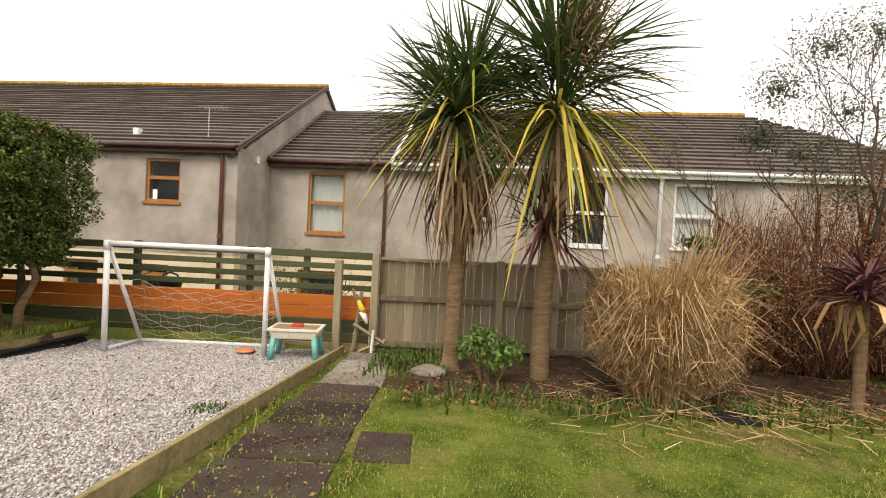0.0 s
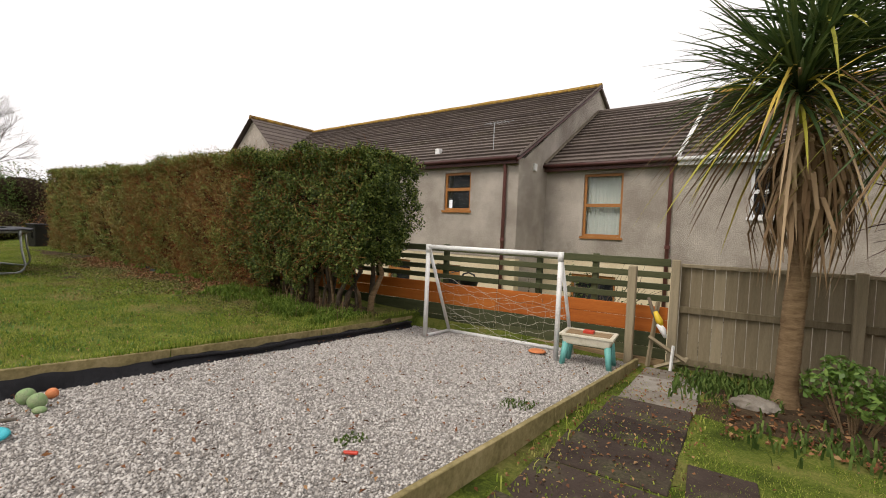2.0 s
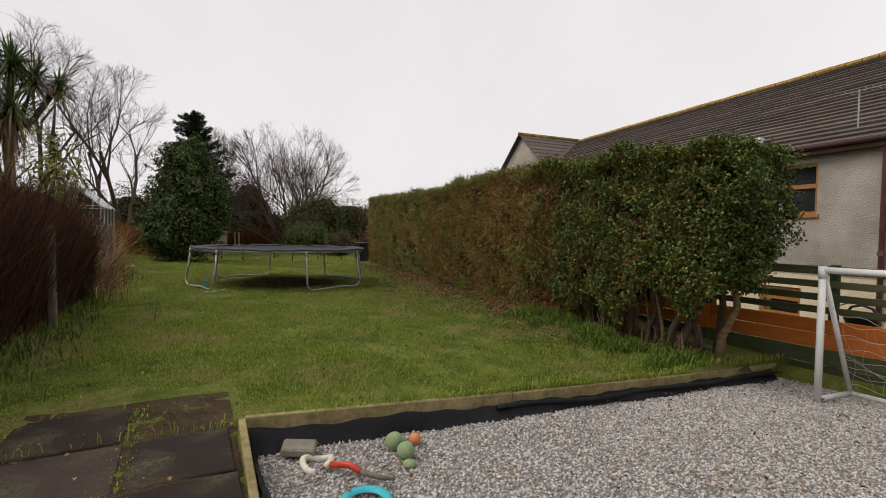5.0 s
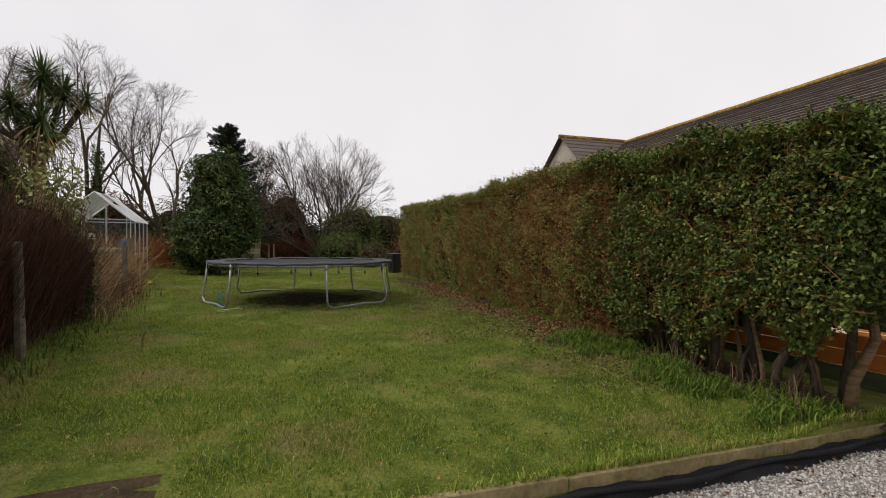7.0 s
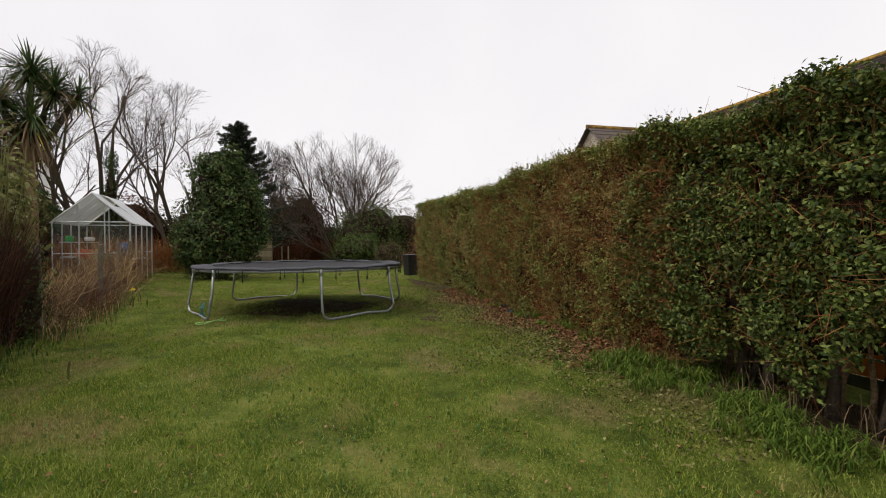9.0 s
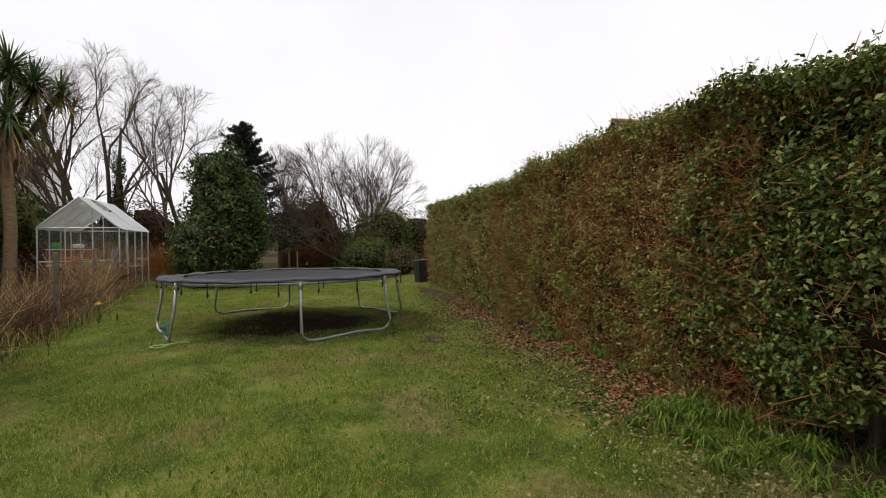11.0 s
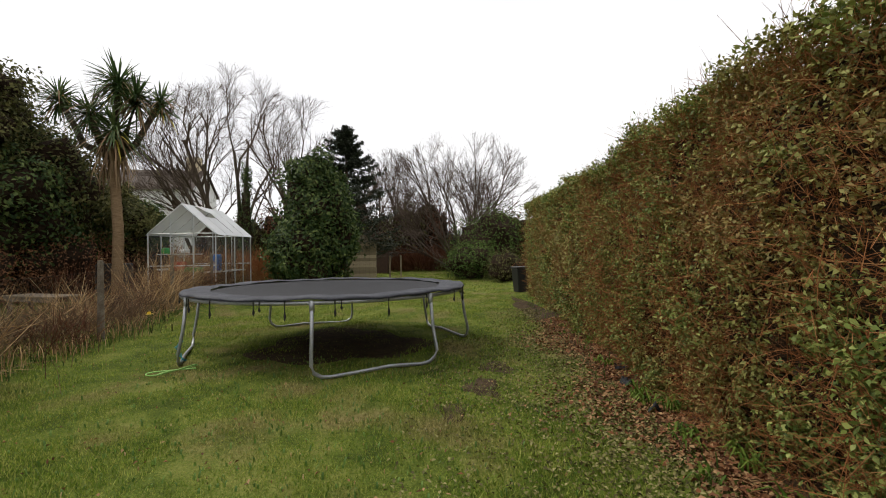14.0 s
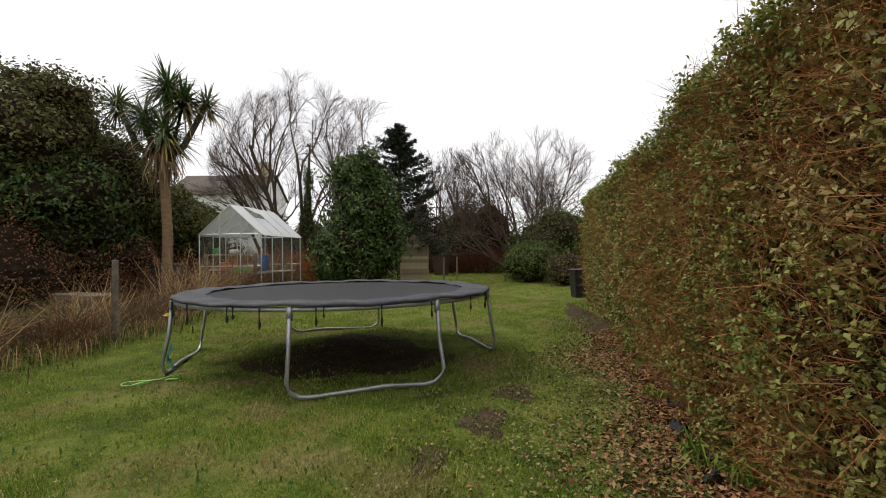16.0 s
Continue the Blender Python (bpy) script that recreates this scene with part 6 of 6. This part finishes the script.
for i, (dx, dy, dz, rr) in enumerate(((-1.0, 0, 3.9, 0.55), (-0.3, 0, 4.6, 0.7), (0.6, 0.1, 4.9, 0.75), (0.1, 0, 3.6, 0.8), (1.2, 0, 4.2, 0.8), (-0.6, 0, 2.9, 0.7), (0.8, 0, 3.0, 0.9), (-1.2, 0.1, 3.2, 0.4), (1.7, 0, 3.4, 0.8), (0.2, 0, 2.3, 0.8))):
    crown(et, "leaves", (dx, dy, dz), (rr, rr * 0.8, rr * 0.8), 900, 0.055, M_silver, 7 + i, 0.35, 0.9, core=False)

# climbers behind the rail fence
for x, y, h, s in ((-2.6, 8.0, 1.5, 1), (-3.9, 8.1, 0.7, 2), (-1.7, 8.0, 0.9, 3)):
    cl = thing("garden_shrub", x, y, -0.4, 0, "straggly shrub beyond the rail fence", "shrub")
    bare_tree(cl, (0, 0, -1.2), 1.1 * h + 1.2, 0.012, 60 + s, stems=3, levels=3, kids=(2, 3), fan=0.3)
    crown(cl, "leaves", (0, 0, h * 0.55), (0.35, 0.25, h * 0.55), 420, 0.06, M_evergreen, s, 0.4, 0.9, core=False)
basket = thing("hanging_planter", -4.95, 8.4, 0.32, 0, "dark domed planter hung on the cream wall", "planter")
part("bowl", Geo().lathe([(0.02, 0.0), (0.16, 0.04), (0.2, 0.16), (0.21, 0.2)], 16), M_black, basket, smooth=True)
part("hood", Geo().tube([(-0.2, 0, 0.18), (-0.12, 0, 0.32), (0, 0, 0.36), (0.12, 0, 0.32), (0.2, 0, 0.18)], 0.02, 6), M_black, basket, smooth=True)
part("hook", Geo().tube([(0, 0, 0.34), (0, 0.05, 0.45), (0, -1.1, 0.36)], 0.008, 5), M_black, basket)

# ---- left boundary ----
LB = lambda x: -1.72 + 0.175 * (x + 15.2) if x < -15.2 else -1.72 + 0.03 * (x + 15.2)
wire = thing("post_and_wire_fence", 0, 0, 0, label="concrete posts strung with rusty chain-link mesh", category="fence", kind="structure")
pxs = [-9.6, -12.4, -15.2, -18.4, -21.6, -24.6]
for i, x in enumerate(pxs):
    bm = rbox(0.11, 0.1, 1.55, 0.02, 1)
    for v in bm.verts:
        if v.co.z > 0.7:
            v.co.x *= 0.75
            v.co.y *= 0.75
    p = part("post", bm, M_concrete, wire)
    p.matrix_world = pose(x, LB(x), ground_z(x, LB(x)) + 0.56, 0, 2 - i % 3, 10 * i)
mesh = Geo()
for a, b in zip(pxs, pxs[1:]):
    for h in (0.15, 0.65, 1.15):
        mesh.tube([(a, LB(a), ground_z(a, LB(a)) + h), ((a + b) / 2, (LB(a) + LB(b)) / 2, ground_z((a + b) / 2, LB(a)) + h - 0.02), (b, LB(b), ground_z(b, LB(b)) + h)], 0.003, 3, False)
    n = int((b - a) / -0.1)
    for k in range(n):
        for s in (-1, 1):
            xa = a - 0.1 * k
            xb = min(a, max(b, xa + s * 1.0))
            mesh.tube([(xa, LB(xa), ground_z(xa, LB(xa)) + 0.12), (xb, LB(xb), ground_z(xb, LB(xb)) + 0.12 + abs(xb - xa))], 0.0022, 3, False)
part("wire_mesh", mesh, M_twig, wire)
# dry growth along the fence
for i in range(22):
    x = -12.6 - i * 0.56
    stick_bush("dry_weeds", x, LB(x) - 0.15 - 0.25 * (i % 3), 330, 0.85 + 0.3 * (i % 4 == 1) + (0.5 if x < -17.5 and i % 2 else 0), 0.5, (M_drytwig, M_straw, M_drytwig, M_redtwig)[i % 4], "dry brown weeds along the wire fence", "weeds", 50 + i, 0.004, 0.7, spread=0.75)
weeds("fence_foot_weeds", 1500, -24, -6, lambda x: LB(x) + 0.08, 0.16, 0.10, 0.008, M_rhodo, "green weeds along the fence foot", 41)
weeds("fence_foot_weeds", 800, -24, -12, lambda x: LB(x) + 0.02, 0.2, 0.26, 0.005, M_straw, "dry grass along the fence foot", 42)
weeds("rough_growth", 3800, -22, -9, lambda x: LB(x) - 1.7, 0.75, 0.24, 0.012, M_olive, "rank green growth beyond the wire fence", 43)
weeds("rough_growth", 2200, -22, -9, lambda x: LB(x) - 1.3, 0.7, 0.42, 0.004, M_drytwig, "dead stalks beyond the wire fence", 44)
# red-twigged hedge nearest the patio
for i in range(8):
    x = -5.9 - i * 0.78
    th = stick_bush("red_twig_hedge", x, -2.15 + 0.02 * i, 2600, 1.75 + 0.06 * (i % 3), 0.5, M_darktwig, "bare red-brown twiggy hedge beside the patio", "hedge", 70 + i, 0.004, 0.2, spread=0.22)
    crown(th, "leaves", (0, 0, 0.85), (0.52, 0.46, 0.95), 2600, 0.05, M_evergreen if i % 3 == 1 else M_darktwig, 3 + i, 0.3, 0.5, core=False)
    # dark lump among the twigs: the hedge's inner shade as a solid
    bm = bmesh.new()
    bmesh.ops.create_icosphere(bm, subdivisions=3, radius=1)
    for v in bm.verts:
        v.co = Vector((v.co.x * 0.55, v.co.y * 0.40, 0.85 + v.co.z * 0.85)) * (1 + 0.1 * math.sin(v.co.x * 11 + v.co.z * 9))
    part("shade_core", bm, M_core, th)
iv = thing("bamboo_clump", -12.5, -2.1, ground_z(-12.5, -2.1), 0, "straggly bamboo with pale green leaves", "shrub")
crown(iv, "leaves", (0, 0, 1.5), (0.75, 0.5, 1.35), 1500, 0.13, M_bamboo, 8, 0.4, 0.9, core=False, droop=0.8)
rb = random.Random(31)
for i in range(11):
    bx, by, lx = rb.uniform(-0.4, 0.4), rb.uniform(-0.25, 0.25), rb.uniform(-0.25, 0.35)
    part("cane", Geo().tube([(bx, by, -0.1), (bx + lx * 0.3, by, 1.2), (bx + lx, by + 0.1, rb.uniform(2.1, 2.9))], [0.011, 0.009, 0.004], 5), M_bamboo, iv)
ivy = thing("ivy_mound", -12.0, -1.75, ground_z(-12.0, -1.75), 0, "dark ivy mound at the hedge end", "shrub")
crown(ivy, "leaves", (0, 0, 0.7), (0.42, 0.36, 0.85), 1500, 0.06, M_evergreen, 4, 0.25, 0.4)
# daffodil
daf = thing("daffodil", -15.9, -1.35, ground_z(-15.9, -1.35), 0, "single yellow daffodil by the fence", "flower")
part("stem", Geo().tube([(0, 0, -0.02), (0, 0, 0.36)], 0.006, 5), M_rhodo, daf)
part("bloom", Geo().lathe([(0.0, 0.0), (0.03, 0.02), (0.07, 0.03), (0.035, 0.035), (0.03, 0.07)], 10, (0, 0, 0.35)), M_yellow, daf)
# low slatted bench in the next garden
be = thing("slatted_bench", -17.6, -4.6, 0.33, 70, "low weathered slatted wooden bench", "bench")
for i in range(5):
    block("slat", (-0.85, -0.28 + 0.115 * i, 0.5), (0.85, -0.18 + 0.115 * i, 0.53), M_bench, be)
for sx in (-0.7, 0.7):
    for sy in (-0.2, 0.2):
        block("leg", (sx - 0.035, sy - 0.035, -0.02), (sx + 0.035, sy + 0.035, 0.498), M_bench, be)
block("apron", (-0.8, -0.26, 0.4), (0.8, -0.23, 0.496), M_bench, be)
bb = block("dark_compost_box", (-0.35, -0.35, 0), (0.35, 0.35, 1.1), M_black, bevel=0.03)
bb.location = (-21.6, -5.7, 0.9)
tagged(bb, "dark plastic compost bin behind the cordyline", "bin")

# ---- greenhouse ----
gh = thing("greenhouse", -23.65, -4.02, 0.34, 0, "aluminium greenhouse with whitened roof panes", "greenhouse")
L2, W2, E2, R2 = 1.45, 1.05, 2.02, 2.95
fr = Geo()
for y in (-W2, W2):
    for x in np.linspace(-L2, L2, 5):
        fr.tube([(x, y, 0), (x, y, E2)], 0.022, 4)
    fr.tube([(-L2, y, E2), (L2, y, E2)], 0.03, 4)
    fr.tube([(-L2, y, 0.03), (L2, y, 0.03)], 0.03, 4)
fr.tube([(-L2, 0, R2), (L2, 0, R2)], 0.03, 4)
for x in (-L2, L2):
    fr.tube([(x, -W2, E2), (x, 0, R2), (x, W2, E2)], 0.03, 4)
    fr.tube([(x, -W2, E2), (x, W2, E2)], 0.02, 4)
    for y in (-0.35, 0.35):
        fr.tube([(x, y, 0), (x, y, R2 - 0.3)], 0.02, 4)
    fr.tube([(x, -W2, 1.0), (x, W2, 1.0)], 0.015, 4)
part("frame", fr, M_alu, gh)
for i in range(4):
    x0, x1 = -L2 + i * L2 / 2 + 0.02, -L2 + (i + 1) * L2 / 2 - 0.02
    for s in (-1, 1):
        q = Geo()
        e = 0.008
        a, b = (s * (W2 + 0.08), E2 - 0.05), (0, R2 + 0.02)
        if i == 2 and s == 1:
            b = (0.42, R2 - 0.36)
        q.v = [(x0, a[0], a[1]), (x1, a[0], a[1]), (x1, b[0], b[1]), (x0, b[0], b[1])]
        q.v += [(p, y, z + e) for p, y, z in q.v]
        q.f = [(0, 1, 2, 3), (7, 6, 5, 4), (0, 4, 5, 1), (1, 5, 6, 2), (2, 6, 7, 3), (3, 7, 4, 0)]
        part("roof_pane", q, M_ghroof, gh, "whitewashed roof pane").visible_shadow = False
        w = part("pane", Geo().box(x0, s * W2 - 0.003, 0.06, x1, s * W2 + 0.003, E2 - 0.05), M_ghglass, gh)
        w.visible_shadow = False
vent = Geo()
vent.v = [(0.02, 0.05, R2 + 0.03), (L2 / 2, 0.05, R2 + 0.03), (L2 / 2, 0.46, R2 - 0.2), (0.02, 0.46, R2 - 0.2)]
vent.f = [(0, 1, 2, 3)]
part("roof_vent", vent, M_ghroof, gh)
for x in (-L2, L2):
    for y0, y1 in ((-W2 + 0.02, -0.37), (-0.33, 0.33), (0.37, W2 - 0.02)):
        w = part("pane", Geo().box(x - 0.003, y0, 0.06, x + 0.003, y1, E2 - 0.04), M_ghglass, gh)
        w.visible_shadow = False
stg = Geo()
stg.box(-1.2, -0.95, 0.85, 1.2, -0.5, 0.9).box(-1.2, -0.95, 1.35, 1.2, -0.6, 1.38).box(-1.2, 0.55, 0.75, 1.2, 0.95, 0.79)
part("staging", stg, M_alu, gh)
for x, y, z, w, h, m, nm, lab in ((1.1, -0.3, 0.85, 0.45, 0.28, M_redplastic, "red_sack", "red plastic sack in a greenhouse"), (1.1, 0.2, 0.78, 0.5, 0.16, M_greenplastic, "green_tray", "green plastic tray in a greenhouse"), (0.6, 0.7, 0.8, 0.3, 0.55, M_blueplastic, "blue_tub", "blue plastic tub on staging"), (1.0, -0.75, 1.38, 0.25, 0.2, M_greenplastic, "plant_pot", "green pots on a high shelf"), (0.7, -0.3, 1.4, 0.3, 0.14, M_white, "white_tray", "white trays on a shelf")):
    ob = part(nm, rbox(w, w * 0.8, h, 0.05, 2), m)
    ob.location = (-23.65 + x, -4.02 + y, 0.34 + z + h / 2)
    tagged(ob, lab, "container")
block("bench_table", (0.85, -0.6, 0.72), (1.35, 0.5, 0.775), M_bench, gh)
for y in (-0.5, 0.4):
    block("table_leg", (1.0, y, 0), (1.06, y + 0.06, 0.72), M_bench, gh)
toy = block("ride_on_toy", (-0.3, -0.12, 0), (0.3, 0.12, 0.14), M_white, bevel=0.04)
toy.location = (-25.8, -1.9, 1.22)
tagged(toy, "white and red plastic toy hung on a hedge", "toy")

# ---- trees and distance ----
hol = thing("evergreen_tree", -24.2, -0.35, ground_z(-24, -0.4), 0, "dense dark evergreen tree, rounded and bushy", "tree")
part("trunk", Geo().tube([(0, 0, -0.1), (0, 0, 2.0)], [0.16, 0.1], 8), M_bark, hol)
for i, (dy, dz, rx, rz) in enumerate(((0, 1.5, 1.6, 1.6), (0.1, 3.0, 1.45, 1.5), (0.05, 4.1, 1.05, 1.0), (-0.55, 1.3, 1.25, 1.2), (0.6, 2.1, 1.15, 1.4))):
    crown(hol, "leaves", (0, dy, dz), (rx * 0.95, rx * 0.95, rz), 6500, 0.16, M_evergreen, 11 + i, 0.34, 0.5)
con = thing("conifer", -29.8, -0.1, ground_z(-30, 0), 0, "dark conifer with drooping layered boughs", "tree")
part("trunk", Geo().tube([(0, 0, -0.1), (0, 0, 7.6)], [0.2, 0.02], 7), M_bark, con)
quads, rc = [], random.Random(19)
for i in range(120):
    h = 0.9 + 6.4 * (i / 120) ** 0.9
    a = rc.uniform(0, 6.28)
    L = (0.45 + (7.8 - h) * 0.46) * rc.uniform(0.55, 1.1)
    m = 150
    t = rng.uniform(0.1, 1, m)
    side = rng.normal(size=m) * 0.16 * L * (1 - 0.6 * t)
    P = np.stack([t * L * math.cos(a) - side * math.sin(a), t * L * math.sin(a) + side * math.cos(a), h + L * (0.35 * t * t - 0.12 * t) - 0.08 * np.abs(side) + rng.normal(size=m) * 0.05], axis=1)
    quads.append(leaf_quads(P, 0.22, 0.06, np.tile([0, 0, 1.0], (m, 1)), 0.8, 0.5))
part("bough_mass", np_mesh("boughs", np.concatenate(quads), 4, M_conifer), M_conifer, con)

wil = thing("willow_tree", -39, 6.2, ground_z(-39, 5.6), 0, "broad bare willow with fine upright twigs", "tree")
bare_tree(wil, (0, 0, 0), 12.0, 0.10, 3, stems=11, levels=4, spread=0.46, kids=(4, 5), up=0.06, fan=1.25, first=0.2, dome=(5.7, 9.9))
wil2 = thing("bare_tree", -43, 1.0, ground_z(-43, 1), 0, "slim bare tree behind the garden", "tree")
bare_tree(wil2, (0, 0, 0), 11.5, 0.09, 23, stems=5, levels=4, spread=0.4, kids=(4, 5), up=0.3, fan=0.35, dome=(3.0, 9.6))
for x, y, h, s, st, wd in ((-38, -9.0, 14.0, 5, 5, 4.9), (-41, -12.6, 13.5, 6, 3, 4.4), (-38, -4.2, 11.6, 9, 4, 4.6)):
    bt = thing("bare_tree", x, y, ground_z(x, y), 0, "tall bare deciduous tree with spreading limbs", "tree", "bare trees behind the greenhouse")
    bare_tree(bt, (0, 0, 0), h * 1.25, 0.17, s, stems=st, levels=5, spread=0.5, kids=(3, 4), up=0.08, fan=0.5, first=0.25, dome=(wd * 1.12, h))
it = thing("ivy_clad_trunk", -36.5, -7.6, ground_z(-36, -7), 0, "bare trunk clad in dark ivy", "tree")
part("trunk", Geo().tube([(0, 0, -0.1), (0.2, 0.1, 4), (0.0, 0.3, 8.2)], [0.22, 0.16, 0.05], 7), M_bark, it)
crown(it, "ivy", (0.1, 0.1, 2.8), (0.5, 0.5, 3.0), 2600, 0.14, M_evergreen, 3, 0.4, 0.5)
crown(it, "ivy", (0.1, 0.2, 6.0), (0.35, 0.35, 0.9), 700, 0.14, M_evergreen, 6, 0.4, 0.5, core=False)
# big evergreen at the left
for x, y, h, w, s in ((-21.0, -9.2, 7.0, 3.3, 1), (-17.5, -11.0, 7.0, 3.2, 2), (-24.5, -7.6, 3.8, 1.8, 4)):
    th = thing("evergreen_tree", x, y, 0.3, 0, "large dark olive-leaved evergreen in the next garden", "tree")
    part("trunk", Geo().tube([(0, 0, -0.1), (0.1, 0, 2.5)], [0.25, 0.15], 8), M_bark, th)
    for i in range(6):
        a = i * 1.1 + s
        k = 0.45 * w
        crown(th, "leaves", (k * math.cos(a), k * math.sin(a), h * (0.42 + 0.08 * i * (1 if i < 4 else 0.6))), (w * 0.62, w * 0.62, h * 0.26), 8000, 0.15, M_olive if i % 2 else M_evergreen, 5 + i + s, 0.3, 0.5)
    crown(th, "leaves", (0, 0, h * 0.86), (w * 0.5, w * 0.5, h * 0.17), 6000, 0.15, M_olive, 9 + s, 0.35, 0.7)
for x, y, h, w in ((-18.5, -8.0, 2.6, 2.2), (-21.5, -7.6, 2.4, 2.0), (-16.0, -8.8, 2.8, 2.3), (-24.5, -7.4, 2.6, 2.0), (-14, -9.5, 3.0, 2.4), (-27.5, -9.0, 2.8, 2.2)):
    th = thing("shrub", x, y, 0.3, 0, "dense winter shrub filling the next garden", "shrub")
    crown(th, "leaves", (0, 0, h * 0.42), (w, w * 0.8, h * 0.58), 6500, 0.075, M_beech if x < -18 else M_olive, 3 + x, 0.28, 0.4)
# undergrowth belts at the garden's end
def thicket(x, y, rx, ry, h, mat, n, leaf, seed, label, core=True):
    th = thing("shrub", x, y, ground_z(x, y), 0, label, "shrub")
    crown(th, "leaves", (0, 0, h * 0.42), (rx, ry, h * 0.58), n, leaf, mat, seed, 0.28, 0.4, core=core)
    return th


thicket(-31.5, 6.1, 2.0, 1.5, 2.1, M_rhodo, 4200, 0.13, 1, "rounded bright green rhododendron")
thicket(-28.8, 7.4, 1.5, 1.0, 1.5, M_olive, 2600, 0.09, 2, "grey-green shrub by the lawn edge")
thicket(-35.0, 7.6, 2.2, 2.4, 4.2, M_rhodo, 5200, 0.15, 3, "tall bright green rhododendron")
thicket(-37.5, 11.0, 3.0, 2.5, 4.0, M_olive, 4000, 0.15, 6, "tall evergreen shrub beyond the lawn")
thicket(-25.2, 8.0, 0.9, 0.9, 1.4, M_beech, 2200, 0.06, 4, "low russet conifer shrub")
for i in range(18):
    y = -16 + i * 2.0
    thicket(-43 - 1.5 * (i % 3), y, 2.2, 1.9, 4.1 + 0.8 * math.sin(i * 2.1) + (1.2 if 7 <= i <= 10 else 0), (M_olive, M_redtwig, M_conifer)[i % 3], 4600, 0.2, i, "dark winter undergrowth at the garden end")
for i in range(7):
    stick_bush("bramble_thicket", -40.5 + 0.6 * (i % 2), -2.5 + 1.9 * i, 1500, 1.9, 1.6, M_redtwig, "bare reddish bramble thicket", "shrub", 90 + i, 0.012, 0.7)
for i in range(6):
    stick_bush("bramble_thicket", -27.5 - 0.5 * i, -2.4 - 1.6 * i, 1400, 1.6, 1.5, M_hedgetwig, "dry bramble behind the fence", "shrub", 110 + i, 0.009, 0.6)
for i in range(5):
    stick_bush("bramble_bank", -21.5 - i * 1.6, -7.2 - 0.7 * i, 1400, 1.5, 1.4, M_redtwig, "tangled red-brown bramble bank", "shrub", 130 + i, 0.009, 0.8)
shed = thing("shed", -29.2, 0.7, ground_z(-29, 0.7), 8, "small weathered timber shed by the evergreen", "shed")
for i in range(13):
    block("board", (0.8, -0.6, 0.02 + i * 0.14), (0.825, 0.6, 0.155 + i * 0.14), M_fence, shed)
    block("board", (-0.8, -0.625, 0.02 + i * 0.14), (0.8, -0.6, 0.155 + i * 0.14), M_fence, shed)
    block("board", (-0.8, 0.6, 0.02 + i * 0.14), (0.8, 0.625, 0.155 + i * 0.14), M_fence, shed)
rf = Geo()
rf.v = [(-0.9, -0.75, 1.75), (0.95, -0.75, 1.75), (0.95, 0, 2.25), (-0.9, 0, 2.25), (-0.9, 0.75, 1.75), (0.95, 0.75, 1.75), (0.82, -0.62, 1.8), (0.82, 0.62, 1.8)]
rf.f = [(0, 1, 2, 3), (3, 2, 5, 4), (6, 7, 2)]
part("roof", rf, M_bench, shed)
for x, y in ((-30.3, 1.9), (-33.0, 2.3)):
    tagged(block("garden_stake", (x - 0.04, y - 0.04, 0.2), (x + 0.04, y + 0.04, 1.5), M_fence), "slim wooden stake on the lawn edge", "post")


def far_house(x, y, z, rz, w, d, eave, ridge, wall_mat, roof_mat, label, chimney=True, windows=3):
    th = thing("far_house", x, y, z, rz, label, "house")
    part("wall", Geo().box(-w / 2, -d / 2, 0, w / 2, d / 2, eave), wall_mat, th)
    for s in (-1, 1):
        g = Geo()
        g.v = [(s * w / 2, -d / 2, eave), (s * w / 2, d / 2, eave), (s * w / 2, 0, ridge)]
        g.f = [(0, 1, 2)]
        part("gable", g, wall_mat, th)
    rf = Geo()
    rf.v = [(-w / 2 - 0.2, -d / 2 - 0.3, eave - 0.15), (w / 2 + 0.2, -d / 2 - 0.3, eave - 0.15), (w / 2 + 0.2, 0, ridge + 0.1), (-w / 2 - 0.2, 0, ridge + 0.1), (-w / 2 - 0.2, d / 2 + 0.3, eave - 0.15), (w / 2 + 0.2, d / 2 + 0.3, eave - 0.15)]
    rf.f = [(0, 1, 2, 3), (3, 2, 5, 4)]
    part("roof", rf, roof_mat, th)
    if chimney:
        c = part("chimney", Geo().box(w / 2 - 1.2, -0.4, ridge - 0.5, w / 2 - 0.3, 0.4, ridge + 1.1), M_creamwall, th)
    for i in range(windows):
        u = -w / 2 + (i + 0.5) * w / windows
        for zz in (eave * 0.12, eave * 0.6):
            wd = part("window", Geo().box(u - 0.55, -d / 2 - 0.03, zz, u + 0.55, -d / 2 - 0.01, zz + 1.2), M_glass, th)
            part("frame", Geo().box(u - 0.62, -d / 2 - 0.02, zz - 0.08, u + 0.62, -d / 2 - 0.004, zz + 1.28), M_whitepaint, wd)
    return th


far_house(-44.4, -17.4, -1.0, 98, 7, 6, 7.6, 9.3, M_whitepaint, M_tile, "white two-storey house with slate roof and chimney")
far_house(-57, 12.6, -1.0, 5, 6, 4.6, 3.9, 6.0, M_greyhouse, M_tile, "grey house gable behind bare trees", False)
# low hazy tree line round the horizon
for i in range(30):
    a = 2 * math.pi * i / 30
    x, y = 95 * math.cos(a), 95 * math.sin(a)
    th = thing("far_trees", x, y, -3, 0, "distant dark tree line", "trees", kind="stuff")
    crown(th, "leaves", (0, 0, 2.0), (13, 13, 3.5 + 1.2 * math.sin(i * 2.7)), 700, 1.1, M_conifer, i, 0.25, 0.3)
